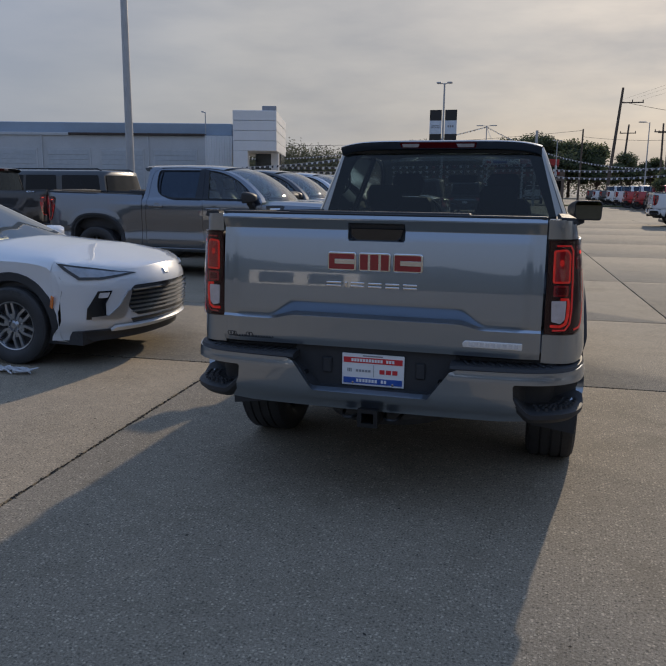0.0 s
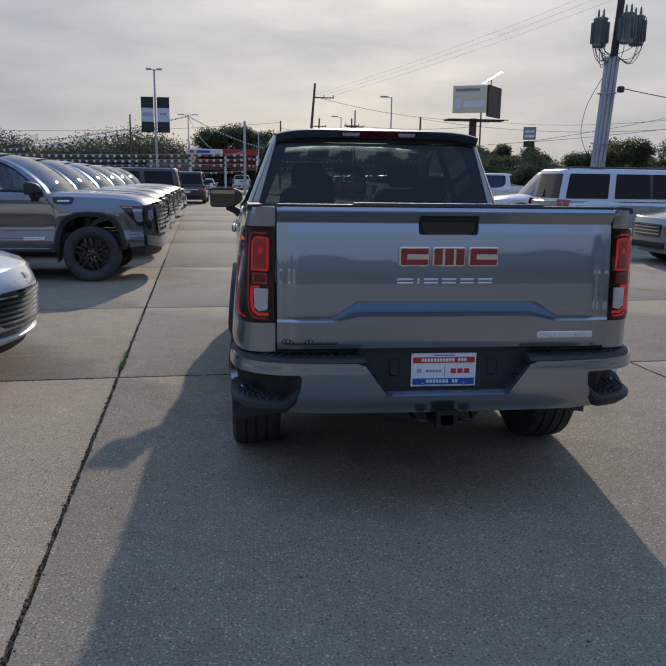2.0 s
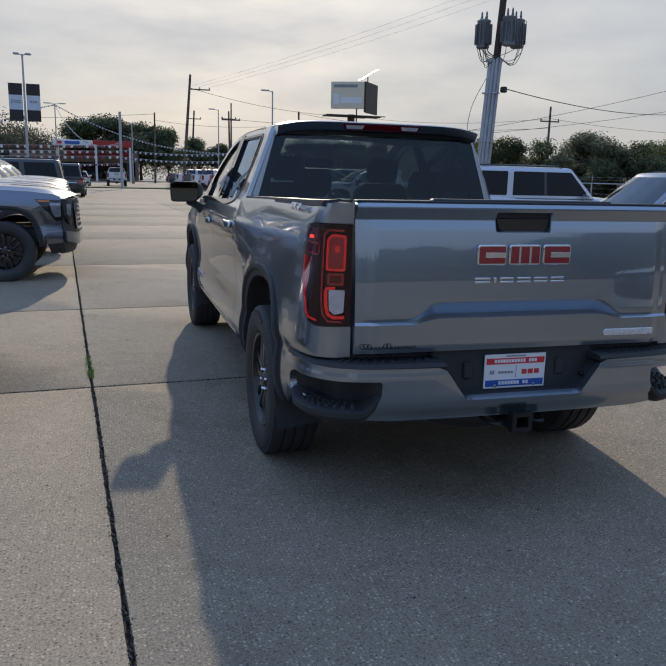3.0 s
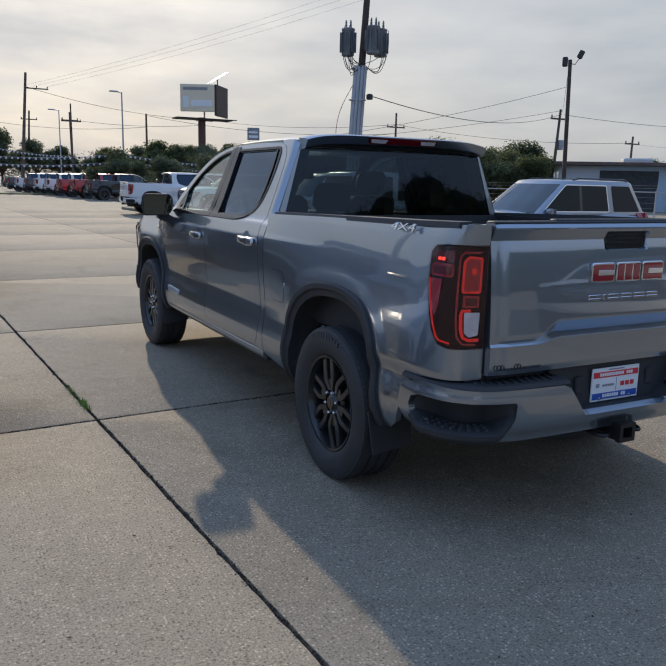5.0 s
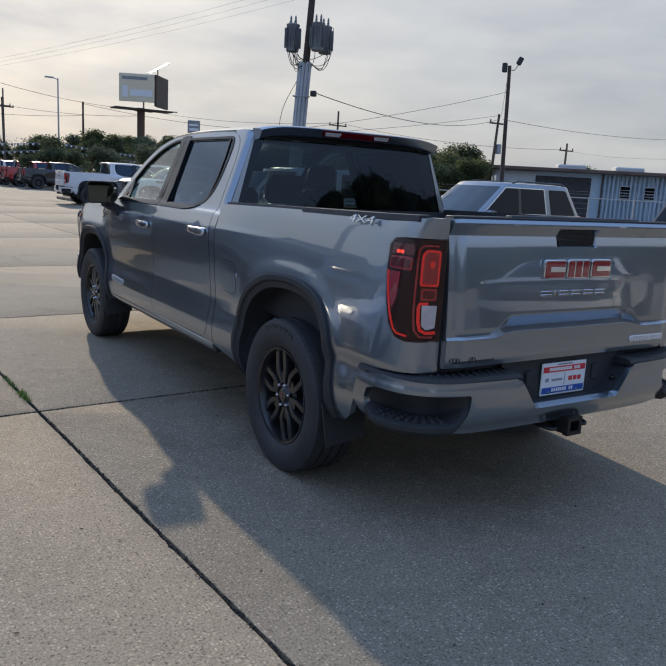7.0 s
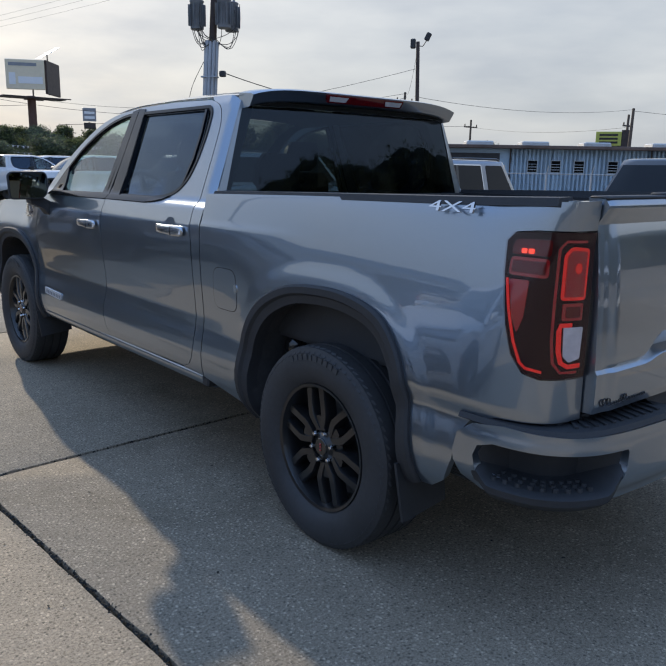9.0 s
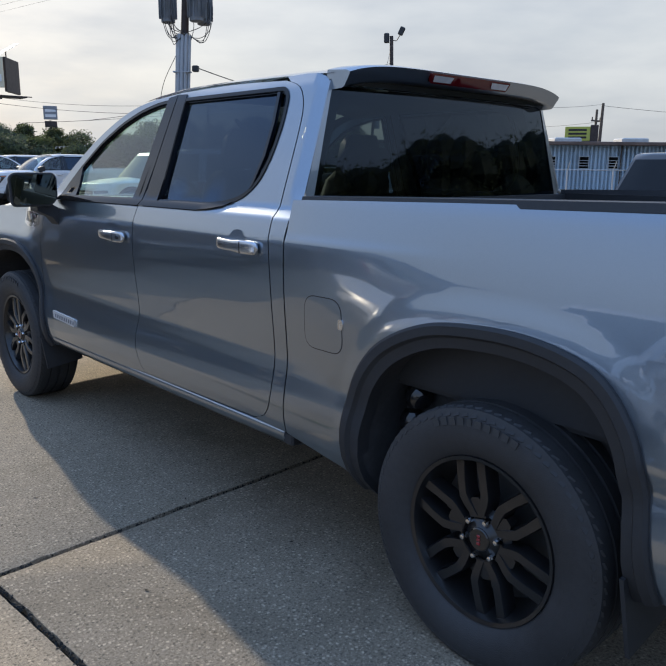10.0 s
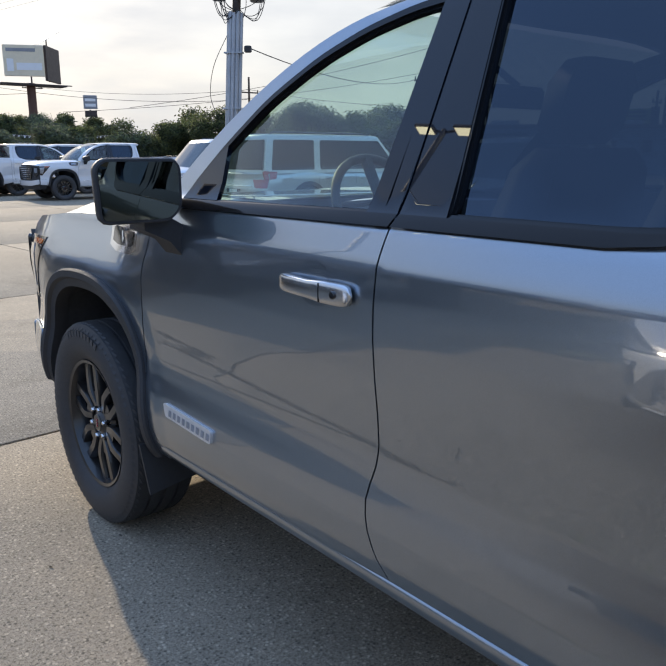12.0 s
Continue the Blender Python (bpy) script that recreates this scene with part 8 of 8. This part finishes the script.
part("bracket", Geo().tube([(0.08, 0, 8.3), (0.35, 0, 8.25), (0.55, 0, 8.55)], 0.025, 6), [DARK_STEEL], fl, "bent bracket")


def wire(a, b, sag, r=0.012, n=24):
    a, b = Vector(a), Vector(b)
    pts = []
    for i in range(n + 1):
        t = i / n
        p = a.lerp(b, t)
        p.z -= sag * 4 * t * (1 - t)
        pts.append(p)
    return Geo().tube(pts, r, 4)


for a, b, s, r in (((13.9, 30.4, 5.2), (46, 52.4, 7.9), 0.9, 0.02), ((28.65, 34.2, 7.1), (13.6, 40, 3.6), 0.3, 0.014), ((46, 52.4, 8.2), (18, 60, 4.4), 0.5, 0.02), ((28.6, 34.3, 7.6), (46, 52.4, 8.0), 0.4, 0.012),
                   ((53.9, 35.4, 6.5), (28.6, 34.3, 5.6), 0.5, 0.014), ((53.9, 35.4, 6.4), (90, 10, 6.0), 0.8, 0.016), ((65, 61, 6.5), (53.9, 35.4, 5.2), 0.5, 0.014),
                   ((8.1, 101.3, 12.0), (33, 110, 10.2), 0.8, 0.03), ((33, 110, 10.2), (45.4, 78, 8.4), 0.7, 0.025), ((45.4, 78, 8.4), (65, 61, 6.6), 0.7, 0.02), ((16, 120, 9.8), (33, 110, 9.4), 0.5, 0.03),
                   ((-60, 125, 9.0), (4.2, 112, 9.4), 1.2, 0.03), ((4.2, 112, 8.6), (20, 92, 7.5), 0.6, 0.025), ((20, 92, 8.8), (45.4, 78, 7.4), 0.9, 0.025),
                   ((7.9, 101.2, 12.1), (60, 30, 31), 2.0, 0.008), ((9.0, 101.2, 12.1), (62, 30, 31), 2.0, 0.008), ((10.4, 101.2, 12.1), (64, 30, 31), 2.0, 0.008)):
    tagged(part("overhead_wire", wire(a, b, s, r), [WIRE], None, smooth=60), "thin dark overhead cable strung between poles", "cable", "overhead cables")

# billboard
bb = thing("billboard", "large two-sided billboard on a single brown column", "billboard", at=frame_at(23.7, 82.9, 0))
part("column", Geo().tube([(0, 0, 0), (0, 0, 8.2)], 0.40, 16), [surface("brown_column", (0.10, 0.05, 0.035), 0.7)], bb, "brown steel column", 50)
part("walkway", Geo().box(-3.0, -0.9, 7.95, 3.2, 0.9, 8.10), [DARK_STEEL], bb, "dark walkway")
ob = part("pale_face", Geo().box(0, -0.12, 8.75, 3.6, 0.12, 11.55, 0, 0.03), [surface("pale_poster", (0.76, 0.66, 0.48), 0.6, vary=0.05)], bb, "pale poster face")
ob.matrix_local = pose(-2.25, 0.25, 0, 0, 0, -27)
ob2 = part("dark_face", Geo().box(0, -0.12, 8.4, 3.9, 0.12, 11.6, 0, 0.03), [DARK_STEEL], bb, "dark back face")
ob2.matrix_local = pose(1.10, -1.30, 0, 0, 0, 52)
for x0, x1, z0, z1, mt in ((1.15, 3.4, 9.3, 9.95, PLATE_WHITE), (0.3, 2.9, 10.95, 11.25, INK_GREY), (0.3, 0.9, 9.2, 10.3, PLATE_WHITE)):
    o = part("poster_bar", Geo().box(x0, -0.14, z0, x1, -0.10, z1), [mt], bb, "poster bar")
    o.matrix_local = pose(-2.25, 0.25, 0, 0, 0, -27)
part("solar_panel", Geo().loft([[(0.9, -0.6, 11.75), (2.9, -0.6, 13.0), (2.9, 0.6, 13.1), (0.9, 0.6, 11.85)], [(0.9, -0.6, 11.80), (2.9, -0.6, 13.05), (2.9, 0.6, 13.15), (0.9, 0.6, 11.90)]]), [GREY_SIDING], bb, "pale tilted panel")
part("panel_post", Geo().tube([(1.8, 0, 8.4), (1.8, 0, 12.4)], 0.06, 6), [DARK_STEEL], bb, "panel post")
part("lamp_bar", Geo().tube([(-3.0, -1.6, 8.0), (3.4, -1.6, 8.0)], 0.05, 6), [DARK_STEEL], bb, "lamp bar")
ps = thing("pylon_sign", "small dark pylon sign on a pole", "sign", at=frame_at(37.4, 104.4, -20))
part("pole", Geo().tube([(0.8, 0, 0), (0.8, 0, 7.2)], 0.12, 8), [DARK_STEEL], ps, "dark pole")
part("upper_board", Geo().box(0, -0.15, 7.3, 1.7, 0.15, 9.0, 0, 0.03), [INK_GREY], ps, "grey upper board")
part("lower_board", Geo().box(0.1, -0.15, 6.3, 1.6, 0.15, 7.1, 0, 0.03), [DARK_STEEL], ps, "dark lower board")
for i in range(2):
    part("sign_bar", Geo().box(0.2, -0.17, 7.6 + 0.65 * i, 1.5, -0.15, 7.95 + 0.65 * i), [PLATE_WHITE], ps, "pale unreadable line")
ys_ = thing("roof_billboard", "small yellow-green billboard above the warehouse", "billboard", at=frame_at(61, 42.8, -58))
part("board", Geo().box(0, -0.1, 4.1, 2.2, 0.1, 5.35, 0, 0.02), [surface("yellow_green_poster", (0.48, 0.50, 0.10), 0.6)], ys_, "yellow-green board")
part("board_side", Geo().box(2.2, -0.1, 4.0, 2.9, 0.1, 5.5, 0, 0.02), [DARK_STEEL], ys_, "dark side panel")
part("post", Geo().tube([(1.2, 0, 0), (1.2, 0, 4.2)], 0.15, 8), [DARK_STEEL], ys_, "dark post")
for i in range(3):
    part("poster_bar", Geo().box(0.3, -0.12, 4.3 + 0.33 * i, 1.9, -0.1, 4.48 + 0.33 * i), [INK_BLACK], ys_, "dark unreadable line")

# fence in front of the warehouse
fe = thing("chain_fence", "grey pipe fence along the edge of the lot", "fence", at=frame_at(24.0, 42.5, -54.2))
for k in range(13):
    part("post", Geo().tube([(2.4 * k, 0, 0), (2.4 * k, 0, 1.55)], 0.04, 8), [POLE_GREY], fe, "steel post")
    part("barb_arm", Geo().tube([(2.4 * k, 0, 1.5), (2.4 * k + 0.1, -0.25, 1.95)], 0.02, 6), [POLE_GREY], fe, "angled arm")
part("top_rail", Geo().tube([(0, 0, 1.50), (28.8, 0, 1.50)], 0.03, 6), [POLE_GREY], fe, "top rail")
for z in (0.3, 0.6, 0.9, 1.2, 1.7, 1.85):
    part("wire_strand", Geo().tube([(0, -0.1 if z > 1.6 else 0, z), (28.8, -0.1 if z > 1.6 else 0, z)], 0.006, 4), [POLE_GREY], fe, "wire strand")
is_ = thing("kerb_island", "low concrete kerb island planted with grass", "island", at=frame_at(6.2, 39.4, 3))
part("kerb", Geo().box(0, 0, 0, 7, 3.2, 0.15, 0, 0.03), [CONCRETE], is_, "concrete kerb")
part("turf", Geo().box(0.2, 0.2, 0.14, 6.8, 3.0, 0.18, 0, 0.02), [GRASS], is_, "green turf")
is2 = thing("road_verge", "strip of green grass before the road", "verge", at=frame_at(-30, 74, 0))
part("turf", Geo().box(0, 0, 0, 70, 4, 0.10, 0, 0.03), [GRASS], is2, "green turf")

# pennant strings
PEN = [surface("white_pennant", (0.6, 0.6, 0.6), 0.6), surface("dark_pennant", (0.05, 0.05, 0.06), 0.6), surface("red_pennant", (0.30, 0.04, 0.035), 0.6)]
for k, (a, b, s, red) in enumerate((((-7.05, 56.7, 5.0), (-30, 60, 3.2), 0.8, 0), ((-8.6, 111, 10), (-45, 104, 5.5), 1.5, 0), ((-8.6, 111, 10), (12, 96, 4.0), 1.5, 0), ((-8.6, 111, 10), (-1, 72, 4.0), 2.0, 0),
                                    ((-44, 72, 3.75), (-1, 72, 3.75), 0.35, 1), ((-44, 72.4, 3.3), (-1, 72.4, 3.3), 0.35, 0), ((-44, 72.2, 2.85), (-1, 72.2, 2.85), 0.35, 1), ((-1, 72, 3.4), (11.5, 66, 3.6), 0.4, 0), ((-1, 72, 2.8), (11.5, 66, 3.0), 0.4, 0), ((11.5, 66, 3.5), (30, 72, 3.6), 0.6, 0), ((11.5, 66, 3.0), (30, 72, 3.0), 0.6, 0), ((-34, 71.6, 2.1), (-1, 71.6, 2.2), 0.4, 1))):
    g = wire(a, b, s, 0.012)
    va, vb = Vector(a), Vector(b)
    wide = 0.12 if a[0] < -40 else 0.09
    n = int((vb - va).length / (2.6 * wide))
    d = (vb - va).normalized() * wide
    for i in range(n):
        t = (i + 0.5) / n
        p = va.lerp(vb, t)
        p.z -= s * 4 * t * (1 - t)
        tip = p + Vector((rnd.uniform(-0.05, 0.05), rnd.uniform(-0.05, 0.05), rnd.uniform(-2.1, -1.6) * wide))
        g.add([p - d, p + d, tip + d * 0.8, tip - d * 0.7], [(0, 1, 2, 3)], (2 if red and t > 0.78 and i % 3 == 0 else (i % 2)))
    tagged(part("pennant_string", g, PEN, None, smooth=0), "string of small white and dark pennants over the lot", "pennants", "pennant strings", kind="stuff")

# ---------------------------------------------------------------- trees
def leafy(m):
    """Let a share of the light pass through the blade."""
    nt = m.node_tree
    b = nt.nodes["Principled BSDF"]
    tr = nt.nodes.new("ShaderNodeBsdfTranslucent")
    nt.links.new(b.inputs["Base Color"].links[0].from_socket, tr.inputs["Color"])
    mx = nt.nodes.new("ShaderNodeMixShader")
    mx.inputs[0].default_value = 0.45
    nt.links.new(b.outputs[0], mx.inputs[1])
    nt.links.new(tr.outputs[0], mx.inputs[2])
    nt.links.new(mx.outputs[0], nt.nodes["Material Output"].inputs["Surface"])
    return m


LEAF = []
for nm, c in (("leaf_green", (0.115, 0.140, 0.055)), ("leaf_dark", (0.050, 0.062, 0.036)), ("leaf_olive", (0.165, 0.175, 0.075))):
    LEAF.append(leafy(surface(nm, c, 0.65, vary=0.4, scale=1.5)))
BARK = surface("tree_bark", (0.09, 0.07, 0.055), 0.9, vary=0.3, scale=3)


def crown_geo(seed, blobs, leaves, size):
    """Clumps of leaf blades round many small centres, with gaps between."""
    r = random.Random(seed)
    g = Geo()
    for (cx, cy, cz, rx, rz) in blobs:
        for k in range(leaves):
            a, c = r.uniform(0, 6.283), r.uniform(-1, 1)
            q = r.uniform(0.25, 1.05) ** 0.7
            s = math.sqrt(1 - c * c)
            wob = 1 + 0.25 * math.sin(5 * a + seed) * math.cos(4 * c)
            p = Vector((cx + rx * q * s * math.cos(a) * wob, cy + rx * q * s * math.sin(a) * wob, cz + rz * q * c * wob))
            u = Vector((r.gauss(0, 1), r.gauss(0, 1), r.gauss(0, 0.6))).normalized() * size * r.uniform(0.5, 1.3)
            w = u.orthogonal().normalized() * size * r.uniform(0.3, 0.6)
            g.add([p - u, p - u * 0.1 + w, p + u, p + u * 0.1 - w], [(0, 1, 2, 3)], r.choice((0, 0, 1, 1, 2)))
    return g


def tree_mesh(seed, h, spread, trunk_h, leaves=120, size=0.22, n=14):
    r = random.Random(seed)
    blobs = []
    limbs = Geo()
    limbs.tube([(0, 0, 0), (0.05, 0, trunk_h * 0.5), (0.0, 0.05, trunk_h), (0, 0, h * 0.75)], [h * 0.030, h * 0.024, h * 0.02, h * 0.006], 8)
    for k in range(n):
        a = 6.283 * k / n + r.uniform(-0.4, 0.4)
        d = spread * r.uniform(0.25, 0.95)
        z = trunk_h + (h - trunk_h) * r.uniform(0.15, 0.9) * (1 - 0.35 * (d / spread) ** 2)
        rr = spread * r.uniform(0.25, 0.42)
        blobs.append((d * math.cos(a), d * math.sin(a), z, rr, rr * 0.7))
        limbs.tube([(0, 0, trunk_h * r.uniform(0.7, 1.1)), (d * 0.5 * math.cos(a), d * 0.5 * math.sin(a), z * 0.75), (d * math.cos(a), d * math.sin(a), z)], [h * 0.012, h * 0.008, h * 0.003], 5)
    blobs.append((0, 0, h * 0.82, spread * 0.4, h * 0.16))
    return limbs.mesh("trunk", [BARK], 40), crown_geo(seed, blobs, leaves, size).mesh("crown", LEAF, 0, False)


TREES = [tree_mesh(1, 6.0, 3.0, 1.2, 1300, 0.11), tree_mesh(2, 4.6, 2.6, 0.6, 1300, 0.10), tree_mesh(3, 11.0, 6.0, 3.2, 1000, 0.26, 18), tree_mesh(4, 8.0, 3.6, 2.5, 900, 0.20, 15), tree_mesh(5, 3.6, 2.4, 0.3, 1300, 0.09)]


def tree(kind, x, y, s=1.0, turn=0.0, label="leafy green tree", group=""):
    t = thing("tree", label, "tree", group, at=Matrix.Translation((x, y, 0)) @ Matrix.Rotation(turn, 4, "Z") @ Matrix.Scale(s, 4))
    part("trunk", TREES[kind][0], None, t, "brown trunk with limbs")
    part("crown", TREES[kind][1], None, t, "green leafy crown")
    return t


HEDGE = "shrubs and trees along the fence"
for i, (k, x, y, s) in enumerate(((4, 17, 59, 1.0), (1, 20.0, 55, 0.85), (4, 22.5, 53.5, 1.05), (0, 25, 51.5, 0.78), (1, 28, 50.5, 1.0), (0, 30.6, 48.2, 0.86), (1, 33.5, 47, 0.98), (4, 36.0, 45, 1.1), (0, 42.9, 54.6, 0.95), (1, 46, 55, 0.9),
                                  (4, 14.0, 62, 0.95), (1, 11.0, 66, 0.9), (4, 19.0, 61, 1.0), (1, 27, 58, 1.1), (0, 35, 56, 0.9), (4, 31.5, 52, 1.1), (1, 38.5, 50, 1.0))):
    tree(k, x, y, s, i * 1.3, "dense green shrub tree along the fence line", HEDGE)
WOOD = "trees beyond the road"
for i, (k, x, y, s) in enumerate(((2, -2.5, 141, 1.02), (2, 3.5, 145, 0.95), (3, -7.5, 143, 1.0), (3, 8, 140, 0.9), (3, 12, 78, 0.5), (3, 16.5, 76, 0.66), (0, 21.3, 74, 0.85), (3, 19, 77, 0.62), (3, 24, 90, 0.7), (3, 29, 96, 0.75), (3, 33, 100, 0.8), (3, 38, 104, 0.8),
                                  (3, 12, 128, 0.9), (3, 16, 130, 0.8), (3, 22, 128, 0.8), (3, 28, 126, 0.85), (3, 60, 90, 0.7), (3, 70, 80, 0.7), (3, 80, 70, 0.7), (3, 90, 58, 0.7), (3, 74, 50, 0.6))):
    tree(k, x, y, s, i * 2.1, "broad dark green tree beyond the road", WOOD)
# far woods on both sides, and behind
# far leaves are greyed: distance haze is put into the leaf colour
FAR_LEAF = [leafy(surface("hazy_leaf", (0.125, 0.130, 0.075), 0.8, vary=0.3, scale=0.4)), leafy(surface("hazy_dark_leaf", (0.080, 0.086, 0.055), 0.8, vary=0.3, scale=0.4)),
            leafy(surface("hazy_olive_leaf", (0.150, 0.142, 0.078), 0.8, vary=0.3, scale=0.4))]
r = random.Random(77)
blobs = []
for k in range(120):
    x = -150 + 1.25 * k
    if x > -12:
        break
    h = 8.6 + 1.5 * math.sin(x * 0.21) + r.uniform(-1, 1)
    blobs.append((x, 150 + r.uniform(-5, 5), h * 0.52, 3.4, h * 0.5))
    blobs.append((x + 0.6, 143 + r.uniform(-3, 3), h * 0.34, 3.0, h * 0.34))
for k in range(40):
    a = -20 + 5.5 * k
    blobs.append((a, 175 + r.uniform(-5, 5), 3.4, 4.0, 3.6))
tagged(part("far_wood", crown_geo(9, blobs, 1500, 0.25), FAR_LEAF, None, smooth=0, clean=False), "dark green belt of far woodland", "woodland", kind="stuff")
blobs = []
for k in range(70):
    a = radians(-165 + 150 * k / 69)
    d = 78 + r.uniform(-4, 4)
    h = 7.0 + 5.2 * sm(radians(-78), radians(-52), a) + 0.8 * math.sin(k * 0.9) + r.uniform(-0.8, 0.8)
    for f in (0.16, 0.46, 0.76):
        blobs.append((d * math.cos(a) + r.uniform(-1, 1), d * math.sin(a) * 0.9 + r.uniform(-1, 1), h * f, 5.2 - 1.6 * f, h * 0.24))
near = crown_geo(12, blobs, 900, 0.26)
for cx, cy, cz, rx, rz in blobs:      # solid dark lumps added inside the clumps so no gaps show through
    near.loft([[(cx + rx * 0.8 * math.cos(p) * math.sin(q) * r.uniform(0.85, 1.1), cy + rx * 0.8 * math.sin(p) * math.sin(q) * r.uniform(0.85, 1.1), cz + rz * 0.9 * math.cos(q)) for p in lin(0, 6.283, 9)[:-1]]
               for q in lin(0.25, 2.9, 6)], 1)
tagged(part("near_wood", near, LEAF, None, smooth=0, clean=False), "dark belt of trees behind the lot", "woodland", kind="stuff")
